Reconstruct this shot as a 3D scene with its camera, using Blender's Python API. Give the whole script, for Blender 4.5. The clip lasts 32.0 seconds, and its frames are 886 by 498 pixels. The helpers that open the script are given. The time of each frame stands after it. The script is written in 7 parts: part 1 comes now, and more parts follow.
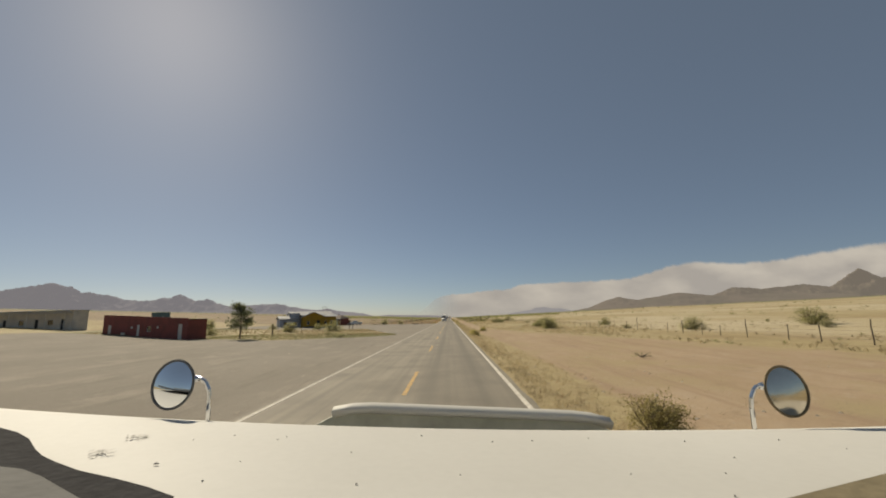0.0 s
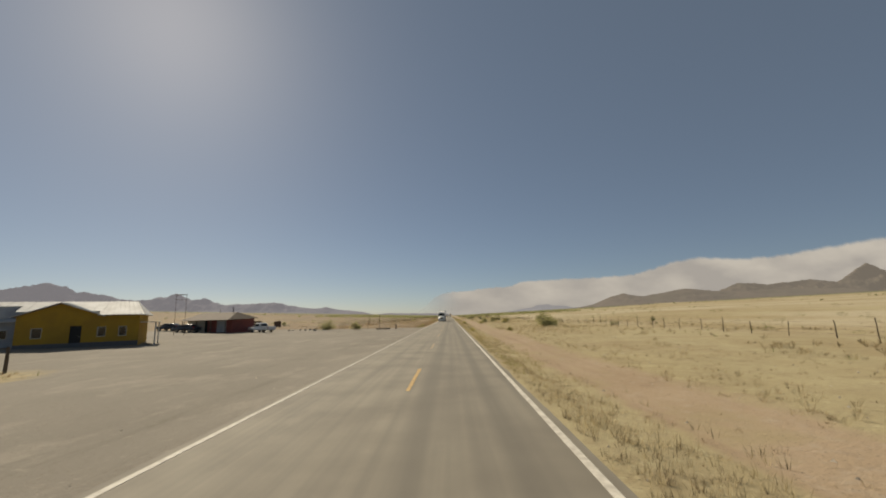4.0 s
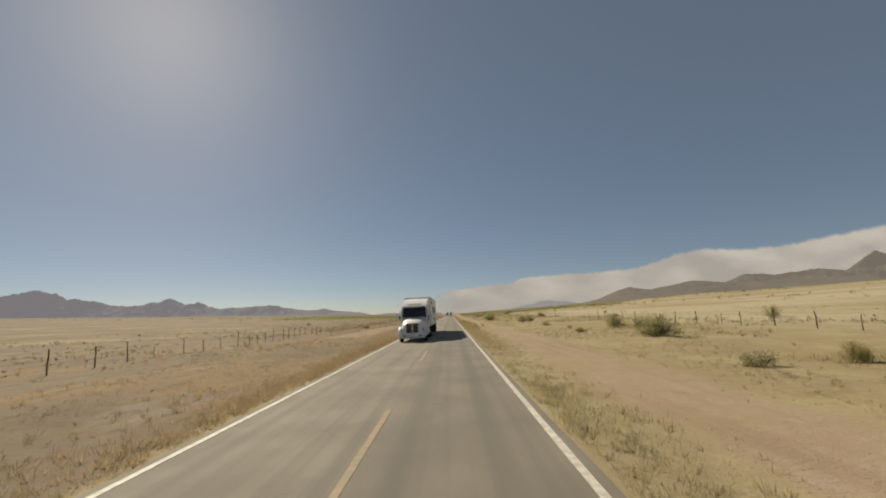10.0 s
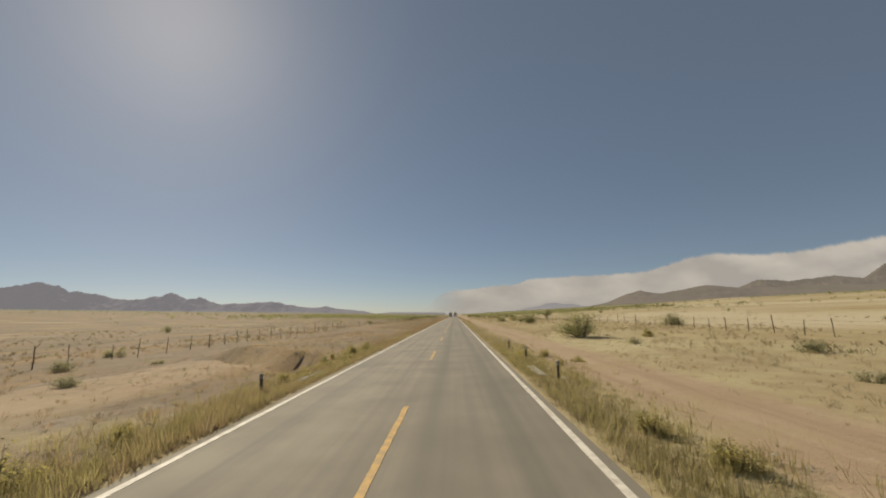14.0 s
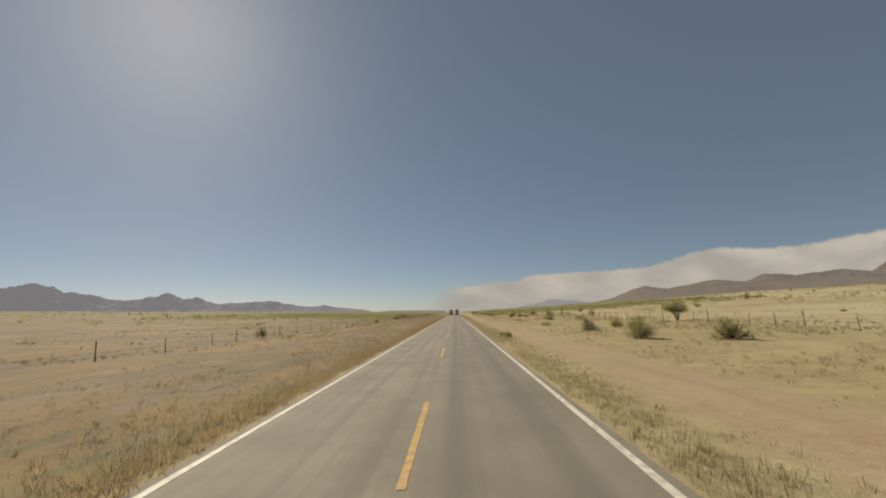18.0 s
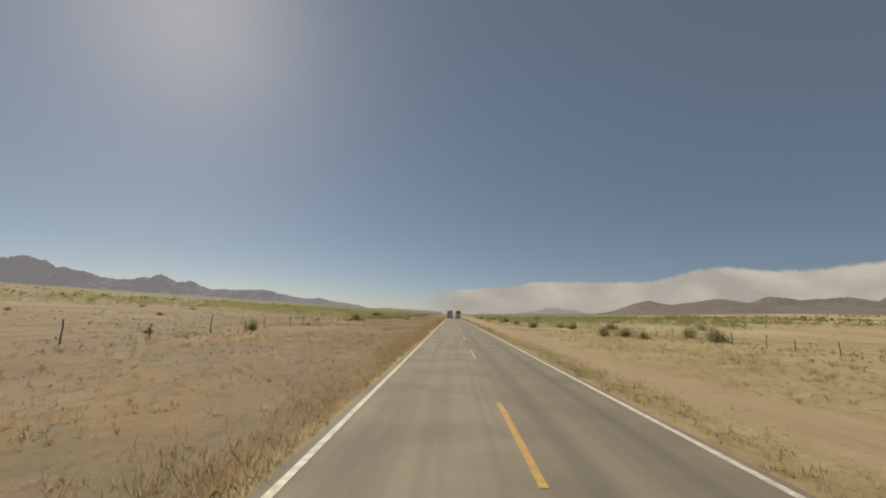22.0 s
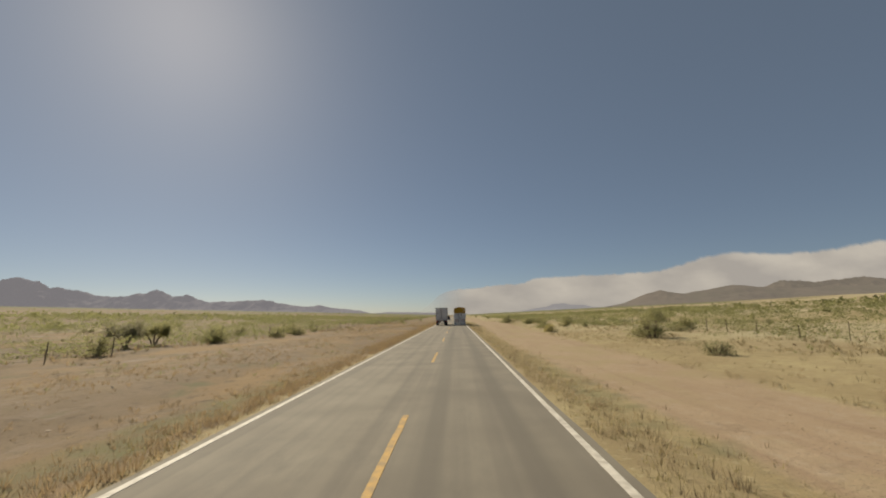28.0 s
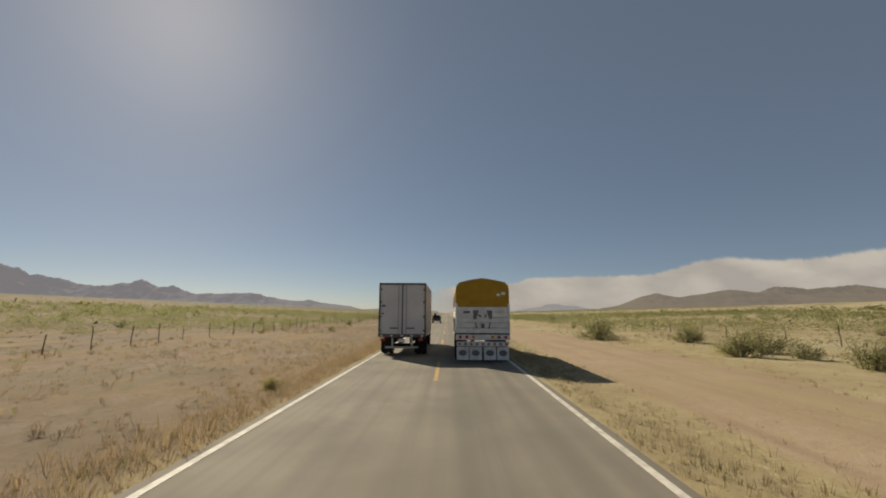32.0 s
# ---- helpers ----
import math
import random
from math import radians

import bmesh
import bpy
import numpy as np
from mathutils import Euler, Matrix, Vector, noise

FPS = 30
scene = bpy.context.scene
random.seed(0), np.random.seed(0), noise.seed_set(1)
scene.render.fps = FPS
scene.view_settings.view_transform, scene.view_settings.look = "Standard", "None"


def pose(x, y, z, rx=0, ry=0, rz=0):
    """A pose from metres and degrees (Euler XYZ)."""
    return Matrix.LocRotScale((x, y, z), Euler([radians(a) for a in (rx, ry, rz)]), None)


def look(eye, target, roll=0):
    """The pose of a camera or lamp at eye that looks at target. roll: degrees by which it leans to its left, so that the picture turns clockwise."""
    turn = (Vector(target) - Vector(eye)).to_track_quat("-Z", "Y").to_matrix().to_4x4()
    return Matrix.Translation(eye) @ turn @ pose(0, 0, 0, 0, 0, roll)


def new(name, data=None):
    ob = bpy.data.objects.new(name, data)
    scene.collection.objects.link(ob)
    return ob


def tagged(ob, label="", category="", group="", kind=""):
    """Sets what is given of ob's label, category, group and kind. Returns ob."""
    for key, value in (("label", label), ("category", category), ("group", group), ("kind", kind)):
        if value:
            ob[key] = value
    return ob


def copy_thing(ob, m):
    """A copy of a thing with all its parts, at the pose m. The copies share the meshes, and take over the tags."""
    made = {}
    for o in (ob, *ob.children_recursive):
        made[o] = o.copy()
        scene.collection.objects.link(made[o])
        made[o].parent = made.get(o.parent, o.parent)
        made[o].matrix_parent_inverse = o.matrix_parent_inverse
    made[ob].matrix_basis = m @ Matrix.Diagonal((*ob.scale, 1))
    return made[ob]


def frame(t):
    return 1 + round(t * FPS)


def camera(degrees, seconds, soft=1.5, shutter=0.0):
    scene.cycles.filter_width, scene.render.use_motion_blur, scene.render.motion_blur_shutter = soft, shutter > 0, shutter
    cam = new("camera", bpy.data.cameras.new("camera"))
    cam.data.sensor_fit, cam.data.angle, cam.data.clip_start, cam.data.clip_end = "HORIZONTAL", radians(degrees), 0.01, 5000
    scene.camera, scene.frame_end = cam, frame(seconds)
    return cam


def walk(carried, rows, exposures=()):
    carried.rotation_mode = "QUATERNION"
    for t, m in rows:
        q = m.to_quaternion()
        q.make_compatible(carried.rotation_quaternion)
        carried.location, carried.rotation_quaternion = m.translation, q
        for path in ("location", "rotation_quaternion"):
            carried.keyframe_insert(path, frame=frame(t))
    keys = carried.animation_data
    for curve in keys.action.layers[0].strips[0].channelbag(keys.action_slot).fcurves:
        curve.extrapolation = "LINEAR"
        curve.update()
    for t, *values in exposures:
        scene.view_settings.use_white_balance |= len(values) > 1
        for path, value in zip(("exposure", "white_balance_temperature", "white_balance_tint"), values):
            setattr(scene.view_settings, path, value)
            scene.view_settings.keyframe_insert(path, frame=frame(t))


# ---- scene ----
cam = camera(96.5, 32.0, soft=1.9)

# seconds, metres across and along the road, degrees of yaw, pitch and lean to the right
PATH = [
    (0, 1.42, 0, 0.7, 9.81, 1.2),
    (0.5, 1.36, 9.3, 0.95, 9.85, 0.98),
    (1, 1.3, 18.7, 1.13, 10.06, 0.6),
    (1.5, 1.28, 28, 1.03, 9.88, 0.76),
    (2, 1.26, 37.4, 1.02, 9.84, 0.21),
    (2.5, 1.24, 46.7, 0.95, 9.63, 0.89),
    (3, 1.22, 56.1, 0.82, 9.85, 0.91),
    (3.5, 1.29, 65.4, 0.83, 9.52, 1.16),
    (5.5, 1.54, 102.8, 0.28, 9.64, 2.29),
    (6, 1.58, 112.2, 0.49, 9.71, 1.09),
    (6.5, 1.64, 121.5, 0.64, 9.41, 2.6),
    (7, 1.69, 130.9, 1.08, 9.12, 1.76),
    (7.5, 1.62, 140.2, 0.96, 9.59, 2.24),
    (8, 1.55, 149.6, 1.01, 9.33, 1.63),
    (8.5, 1.54, 158.9, 0.92, 9.45, 1.63),
    (9, 1.53, 168.3, 0.77, 9.37, 1.89),
    (9.5, 1.58, 177.6, 0.69, 9.22, 2.18),
    (10, 1.64, 187, 0.61, 9.35, 2.9),
    (10.5, 1.73, 196.3, 0.55, 9.4, 2.98),
    (11, 1.82, 205.7, 0.82, 9.32, 2.37),
    (11.5, 1.78, 215, 0.61, 9.48, 2.86),
    (12, 1.7, 224.4, 1.08, 9.56, 1.5),
    (12.5, 1.59, 233.7, 1.37, 9.51, 1.01),
    (13, 1.49, 243.1, 1.39, 9.24, 1.82),
    (13.5, 1.39, 252.4, 1.81, 9.82, 0.9),
    (14, 1.3, 261.8, 1.35, 9.42, 1.68),
    (14.5, 1.14, 271.1, 0.99, 9.34, 2.02),
    (16.5, 1.09, 308.5, 0.49, 9.02, 2.05),
    (17, 1.2, 317.9, 0.46, 8.91, 1.25),
    (17.5, 1.02, 327.2, 1.23, 8.91, 1.85),
    (18, 0.84, 336.6, 1.4, 9.1, 2.22),
    (18.5, 0.6, 345.9, 1.89, 9.52, 2.38),
    (19, 0.35, 355.3, 2.83, 9.26, 0.15),
    (19.5, -0.08, 364.6, 2.76, 9.58, 0.17),
    (20, -0.52, 374, 2.49, 9.34, -1.83),
    (20.5, -0.83, 383.3, 2.35, 9.30, -2.12),
    (21, -1.05, 392.7, 1.90, 9.32, -2.12),
    (21.5, -1.2, 402, 1.37, 9.35, -1.86),
    (22, -1.22, 411.4, 1.48, 9.28, -1.73),
    (22.5, -1.32, 420.7, 1.67, 9.62, -3.39),
    (23, -1.45, 429.9, 0.95, 9.39, -3.11),
    (23.5, -1.07, 439.1, 0.07, 9.31, -3.86),
    (24, -0.71, 448.1, -0.72, 9.49, -3.39),
    (24.5, -0.35, 457.1, -1.43, 9.49, -2.4),
    (25, 0, 466, -1.65, 9.66, -1),
    (25.5, 0.47, 474.8, -1.25, 9.56, 0.38),
    (27.5, 1.07, 509.3, 0.94, 9.51, 1.64),
    (28, 1.22, 517.7, 1.64, 9.48, 1.23),
    (28.5, 1.04, 526, 1.87, 9.3, 2.1),
    (29, 0.86, 534.3, 2.12, 9.29, 1.38),
    (29.5, 0.71, 542.4, 2, 9.27, 0.5),
    (30, 0.55, 550.6, 1.71, 9.08, -0.28),
    (30.5, 0.5, 558.9, 1.05, 8.95, 0.19),
    (31, 0.44, 567, 0.89, 8.92, -0.31),
    (31.5, 0.45, 575.3, 0.53, 9.47, -0.03),
    (32, 0.45, 583.5, 0.72, 9.18, -0.21),
]
EYE = 2.2
walk(cam, [(t, pose(x, y, EYE, 90 + p, 0, w) @ pose(0, 0, 0, 0, 0, -r)) for t, x, y, w, p, r in PATH], [(0.0, 0.2, 7450, 7), (32.0, 0.2, 7450, 7)])

# ---- light ----
SUN_TURN, SUN_HEIGHT = -38.0, 36.0     # degrees from straight ahead (left is negative), above the horizon
world = bpy.data.worlds.new("world")
scene.world = world
world.use_nodes = True
wn = world.node_tree.nodes
sky = wn.new("ShaderNodeTexSky")
sky.sky_type = "NISHITA"
sky.sun_disc = False
sky.sun_elevation, sky.sun_rotation = radians(SUN_HEIGHT), radians(SUN_TURN)
sky.altitude, sky.air_density, sky.dust_density, sky.ozone_density = 1500, 0.76, 1.3, 2.3
wn["Background"].inputs["Strength"].default_value = 0.075
# a thin even haze over the clear sky
veil = wn.new("ShaderNodeMix")
veil.data_type = "RGBA"
veil.inputs["Factor"].default_value = 0.52
veil.inputs["B"].default_value = (1.6, 2.08, 2.8, 1)
world.node_tree.links.new(sky.outputs[0], veil.inputs["A"])
world.node_tree.links.new(veil.outputs["Result"], wn["Background"].inputs[0])
sun_data = bpy.data.lights.new("sun", "SUN")
sun_data.energy, sun_data.angle, sun_data.color = 4.7, radians(0.55), (1.0, 0.93, 0.82)
sun = new("sun", sun_data)
way = Vector((math.sin(radians(SUN_TURN)), math.cos(radians(SUN_TURN)), math.tan(radians(SUN_HEIGHT))))
sun.matrix_world = look((0, 0, 0), -way)


# ---- materials ----
def material(name, base, rough=0.8, metal=0.0, vary=0.25, scale=4.0, fine=60.0, bump=0.15, spec=0.3, spread=0.0, tint=None, reach=0.02):
    """A surface with two scales of uneven colour and a fine relief. spread: how far pieces differ from one another; tint: a second colour for the blotches."""
    m = bpy.data.materials.new(name)
    m.use_nodes = True
    n, k = m.node_tree.nodes, m.node_tree.links
    b = n["Principled BSDF"]
    b.inputs["Roughness"].default_value, b.inputs["Metallic"].default_value = rough, metal
    b.inputs["Specular IOR Level"].default_value = spec
    co = n.new("ShaderNodeNewGeometry")
    big, small = n.new("ShaderNodeTexNoise"), n.new("ShaderNodeTexNoise")
    for node, s, d in ((big, scale, 4), (small, fine, 3)):
        node.inputs["Scale"].default_value, node.inputs["Detail"].default_value = s, d
        k.new(co.outputs["Position"], node.inputs["Vector"])
    mix = n.new("ShaderNodeMix")
    mix.data_type = "RGBA"
    second = tint or tuple(c * (1 - vary) for c in base)
    mix.inputs["A"].default_value, mix.inputs["B"].default_value = (*base, 1), (*second, 1)
    ramp = n.new("ShaderNodeMapRange")
    ramp.inputs["From Min"].default_value, ramp.inputs["From Max"].default_value = 0.38, 0.66
    k.new(big.outputs["Fac"], ramp.inputs["Value"])
    k.new(ramp.outputs[0], mix.inputs["Factor"])
    hsv = n.new("ShaderNodeHueSaturation")
    k.new(mix.outputs["Result"], hsv.inputs["Color"])
    v = n.new("ShaderNodeMapRange")
    v.inputs["To Min"].default_value, v.inputs["To Max"].default_value = 1 - vary, 1 + vary
    k.new(small.outputs["Fac"], v.inputs["Value"])
    last = v.outputs[0]
    if spread:
        ob = n.new("ShaderNodeObjectInfo")
        s2, mul = n.new("ShaderNodeMapRange"), n.new("ShaderNodeMath")
        add = n.new("ShaderNodeMath")
        add.operation = "ADD"
        k.new(ob.outputs["Random"], add.inputs[0])
        k.new(co.outputs["Random Per Island"], add.inputs[1])
        s2.inputs["From Max"].default_value = 2
        s2.inputs["To Min"].default_value, s2.inputs["To Max"].default_value = 1 - spread, 1 + spread
        k.new(add.outputs[0], s2.inputs["Value"])
        mul.operation = "MULTIPLY"
        k.new(s2.outputs[0], mul.inputs[0])
        k.new(last, mul.inputs[1])
        last = mul.outputs[0]
    k.new(last, hsv.inputs["Value"])
    k.new(hsv.outputs[0], b.inputs["Base Color"])
    if bump:
        bp = n.new("ShaderNodeBump")
        bp.inputs["Strength"].default_value, bp.inputs["Distance"].default_value = bump, reach
        k.new(small.outputs["Fac"], bp.inputs["Height"])
        k.new(bp.outputs[0], b.inputs["Normal"])
    return m


def glass(name, base, rough=0.06):
    m = material(name, base, rough, 0, 0.1, 2, 30, 0, 0.6)
    return m


# ---- the lie of the land ----
def ease(a, b, v):
    v = min(1.0, max(0.0, (v - a) / (b - a)))
    return v * v * (3 - 2 * v)


def land(x, y):
    """Height of the ground: level beside the road, then fans that climb to both sides."""
    a = abs(x)
    z = 0.001 * max(0.0, a - 24) ** 2 if a < 44 else 0.4 + 0.04 * (a - 44)
    z *= 1.0 if x < 0 else 0.75
    if a < 5.2:
        return -0.03 - 0.09 * ease(3.7, 5.2, a)
    rough = ease(5.2, 14, a)
    yard = yard_share(x, y)
    z += -0.12 + rough * (1 - yard) * (0.16 * noise.noise((x * 0.13, y * 0.11, 0)) + 0.05 * noise.noise((x * 0.6, y * 0.6, 3)))
    if x < -6 and y > 150:
        z += 0.26 * ease(-7, -10, x) * ease(-16, -12.5, x) * ease(150, 170, y) * max(0.0, 0.55 + 0.9 * noise.noise((x * 0.1, y * 0.035, 13)))
    if -17 < x < -5.4 and 276 < y < 296:
        # a washed-out gully that leads away from the culvert
        off = y - 281.6 + 0.75 * (x + 6) + 1.3 * noise.noise((x * 0.4, y * 0.4, 14))
        z += (0.4 * ease(1.1, 2.0, off) * ease(5.5, 2.6, off) - 0.6 * ease(2.0, 1.2, abs(off))) * ease(-5.4, -7.0, x) * ease(-17, -13, x)
    if a > 60:
        z += min(4.0, (a - 60) * 0.012) * noise.noise((x * 0.006, y * 0.004, 7))
    return z


def yard_share(x, y):
    """1 on the gravel in front of the buildings, 0 on grown land."""
    if x > -3.3 or x < -75:
        return 0.0
    wob = 2.2 * noise.noise((x * 0.12, y * 0.12, 5))
    first = ease(53, 48, y + wob * 0.5 + 0.4 * min(0, x + 24)) * ease(-74, -56, x + wob * 2)
    edge = -5.9 - (0.33 * (y - 57) if y > 57 else 0.85 * (57 - y))
    tongue = ease(edge - 1.0, edge + 1.0, x + wob * 0.35)
    near = ease(-95, -80, y) * ease(160, 150, y + wob + 0.25 * x)
    second = ease(92, 98, y + wob) * ease(-58, -52, x)
    return near * max(first, tongue * ease(-30, -24, x), second)


def track_share(x, y):
    """1 on bare trodden dirt, such as the tracks along the road."""
    w = 1.5 * noise.noise((x * 0.05, y * 0.03, 9))
    if x > 0:
        wide = 5 + 15 * ease(75, 10, y) + 2.5 * ease(480, 560, y)
        return 0.95 * ease(5.0, 6.6, x + w * 0.5) * ease(6 + wide, 3 + wide, x + w)
    band = ease(-16, -13.5, x + w) * ease(-7.5, -9.5, x + w)
    wide = ease(-24, -19, x + w) * ease(-5.2, -6.5, x + w)
    return max(0.6 * band * ease(225, 240, y) * ease(300, 280, y), wide * 0.22 * ease(330, 450, y))


def mesh_object(name, verts, faces, mats, smooth=False):
    me = bpy.data.meshes.new(name)
    me.from_pydata(verts, [], faces)
    for m in (mats if isinstance(mats, (list, tuple)) else [mats]):
        me.materials.append(m)
    if smooth:
        me.polygons.foreach_set("use_smooth", [True] * len(me.polygons))
    me.update()
    return new(name, me)


def grid_faces(nu, nv):
    return [(j * nu + i, j * nu + i + 1, (j + 1) * nu + i + 1, (j + 1) * nu + i) for j in range(nv - 1) for i in range(nu - 1)]


def ground_material():
    m = bpy.data.materials.new("land")
    m.use_nodes = True
    n, k = m.node_tree.nodes, m.node_tree.links
    b = n["Principled BSDF"]
    b.inputs["Roughness"].default_value, b.inputs["Specular IOR Level"].default_value = 0.95, 0.1
    pos = n.new("ShaderNodeNewGeometry").outputs["Position"]

    def wave(scale, detail=5, rough=0.6, lo=0.35, hi=0.65, squash=None):
        t = n.new("ShaderNodeTexNoise")
        t.inputs["Scale"].default_value, t.inputs["Detail"].default_value, t.inputs["Roughness"].default_value = scale, detail, rough
        src = pos
        if squash:
            mp = n.new("ShaderNodeMapping")
            mp.inputs["Scale"].default_value = squash
            k.new(pos, mp.inputs["Vector"])
            src = mp.outputs[0]
        k.new(src, t.inputs["Vector"])
        r = n.new("ShaderNodeMapRange")
        r.inputs["From Min"].default_value, r.inputs["From Max"].default_value = lo, hi
        k.new(t.outputs["Fac"], r.inputs["Value"])
        return r.outputs[0]

    def blend(a, c, f, how="MIX"):
        x = n.new("ShaderNodeMix")
        x.data_type, x.blend_type = "RGBA", how
        for s, val in (("A", a), ("B", c)):
            if isinstance(val, tuple):
                x.inputs[s].default_value = (*val, 1)
            else:
                k.new(val, x.inputs[s])
        if isinstance(f, float):
            x.inputs["Factor"].default_value = f
        else:
            k.new(f, x.inputs["Factor"])
        return x.outputs["Result"]

    def shared(name):
        a = n.new("ShaderNodeAttribute")
        a.attribute_name = name
        add = n.new("ShaderNodeMath")
        add.operation = "MULTIPLY_ADD"
        k.new(wave(0.9, 5, 0.65, 0.0, 1.0), add.inputs[0])
        add.inputs[1].default_value = 0.9
        k.new(a.outputs["Fac"], add.inputs[2])
        r = n.new("ShaderNodeMapRange")
        r.inputs["From Min"].default_value, r.inputs["From Max"].default_value = 0.75, 1.15
        k.new(add.outputs[0], r.inputs["Value"])
        return r.outputs[0]

    straw = blend((0.383, 0.315, 0.177), (0.294, 0.231, 0.128), wave(0.35))
    straw = blend(straw, (0.280, 0.216, 0.129), wave(2.2, 6, 0.7, 0.5, 0.75))
    straw = blend(straw, (0.417, 0.365, 0.231), wave(0.025, 4, 0.6, 0.45, 0.7, (1, 0.4, 1)))
    straw = blend(straw, (0.252, 0.194, 0.112), wave(0.9, 6, 0.75, 0.52, 0.72))
    straw = blend(straw, (0.461, 0.404, 0.250), wave(5.0, 5, 0.7, 0.55, 0.75))
    straw = blend(straw, (0.280, 0.210, 0.120), wave(0.07, 5, 0.7, 0.5, 0.66, (1, 0.6, 1)))
    dirt = blend((0.375, 0.283, 0.191), (0.329, 0.241, 0.158), wave(0.3))
    dirt = blend(dirt, (0.383, 0.305, 0.223), wave(3.0, 6, 0.7, 0.5, 0.72))
    dirt = blend(dirt, (0.250, 0.183, 0.124), wave(0.7, 6, 0.75, 0.55, 0.75))
    dirt = blend(dirt, (0.333, 0.264, 0.158), wave(0.16, 5, 0.7, 0.48, 0.62))
    dirt = blend(dirt, (0.303, 0.217, 0.146), wave(0.5, 6, 0.7, 0.5, 0.66, (1.6, 0.09, 1)))
    gravel = blend((0.239, 0.213, 0.177), (0.204, 0.181, 0.149), wave(0.12, 5, 0.6, 0.35, 0.65, (1, 0.5, 1)))
    gravel = blend(gravel, (0.183, 0.162, 0.130), wave(9.0, 4, 0.7, 0.62, 0.75))
    gravel = blend(gravel, (0.290, 0.258, 0.212), wave(0.45, 6, 0.72, 0.52, 0.7, (1, 0.55, 1)))
    gravel = blend(gravel, (0.162, 0.142, 0.113), wave(0.6, 6, 0.75, 0.56, 0.74, (1.3, 0.16, 1)))
    gravel = blend(gravel, (0.314, 0.281, 0.231), wave(5.5, 5, 0.75, 0.58, 0.74))
    scrub = blend((0.150, 0.160, 0.078), (0.190, 0.175, 0.098), wave(0.7, 5, 0.7))
    scrub = blend(scrub, (0.300, 0.232, 0.150), wave(1.6, 5, 0.7, 0.6, 0.75))
    # weedy ground: bare pinkish soil, orange grass, dark weeds and olive growth side by side
    weedy = blend((0.234, 0.177, 0.121), (0.197, 0.148, 0.099), wave(0.5, 5, 0.65))
    weedy = blend(weedy, (0.277, 0.192, 0.105), wave(0.13, 6, 0.7, 0.46, 0.6, (1, 0.5, 1)))
    weedy = blend(weedy, (0.272, 0.220, 0.172), wave(0.42, 6, 0.72, 0.54, 0.68, (1, 0.45, 1)))
    weedy = blend(weedy, (0.164, 0.144, 0.090), wave(0.09, 6, 0.75, 0.55, 0.68, (1, 0.7, 1)))
    weedy = blend(weedy, (0.109, 0.087, 0.063), wave(1.5, 6, 0.78, 0.55, 0.72, (1, 0.6, 1)))
    weedy = blend(weedy, (0.132, 0.104, 0.075), wave(6.0, 5, 0.75, 0.55, 0.75))
    weedy = blend(weedy, (0.165, 0.152, 0.088), wave(0.6, 6, 0.75, 0.57, 0.68, (1, 0.5, 1)))
    straw = blend(straw, (0.425, 0.360, 0.245), shared("pale"))
    straw = blend(straw, weedy, shared("russet"))
    col = blend(straw, dirt, shared("track"))
    col = blend(col, scrub, shared("scrub"))
    col = blend(col, gravel, shared("yard"))
    col = blend(col, (0.153, 0.120, 0.084), wave(22, 3, 0.6, 0.6, 0.72))
    k.new(col, b.inputs["Base Color"])
    bp = n.new("ShaderNodeBump")
    bp.inputs["Strength"].default_value, bp.inputs["Distance"].default_value = 0.4, 0.05
    k.new(wave(7, 6, 0.7, 0.2, 0.8), bp.inputs["Height"])
    k.new(bp.outputs[0], b.inputs["Normal"])
    return m


def scrub_share(x, y):
    """How far green scrub covers the open land."""
    a = abs(x)
    w = noise.noise((x * 0.02, y * 0.013, 11)) + 0.5 * noise.noise((x * 0.08, y * 0.05, 12))
    far = ease(26, 40, a) * (0.12 + 0.3 * ease(530, 620, y)) + 0.3 * ease(700, 1500, y) * ease(8, 20, a) + 1.3 * ease(1700, 2600, y)
    if -62 < x < -6 and 38 < y < 100:
        far = max(far, 1.1 * ease(38, 46, y) * ease(100, 92, y))
    verge = 0.45 * ease(4.0, 4.6, a) * ease(7.0, 5.6, a) * ease(150, 240, y)
    return max(0.0, far * (0.45 + 1.5 * w) + verge * (0.7 + w) + 0.95 * ease(1000, 1900, y) * ease(10, 40, a))


def pale_share(x, y):
    """Bleached open pasture beyond the fence."""
    w = noise.noise((x * 0.03, y * 0.012, 15)) + 0.5 * noise.noise((x * 0.1, y * 0.04, 16))
    return max(0.0, ease(16, 34, x) * (0.45 + 0.7 * w) * (1 - 0.35 * ease(440, 560, y)))


def russet_share(x, y):
    """Reddish-brown weeds through the grass, thickest on the near left."""
    w = noise.noise((x * 0.09, y * 0.05, 17)) + 0.6 * noise.noise((x * 0.35, y * 0.2, 18))
    side = 1.1 * ease(-3.3, -4.6, x) * ease(95, 175, y + 45 * noise.noise((x * 0.03, y * 0.02, 19))) * (1 - 0.22 * ease(-24, -60, x))
    return max(0.0, side * (0.85 + 0.5 * w) + 0.25 * ease(5, 9, x) * ease(24, 14, x) * (0.2 + w))


def stops(*runs):
    out = []
    for a, b, step in runs:
        v = a
        while v < b - 1e-6:
            out.append(v)
            v += step
    return out


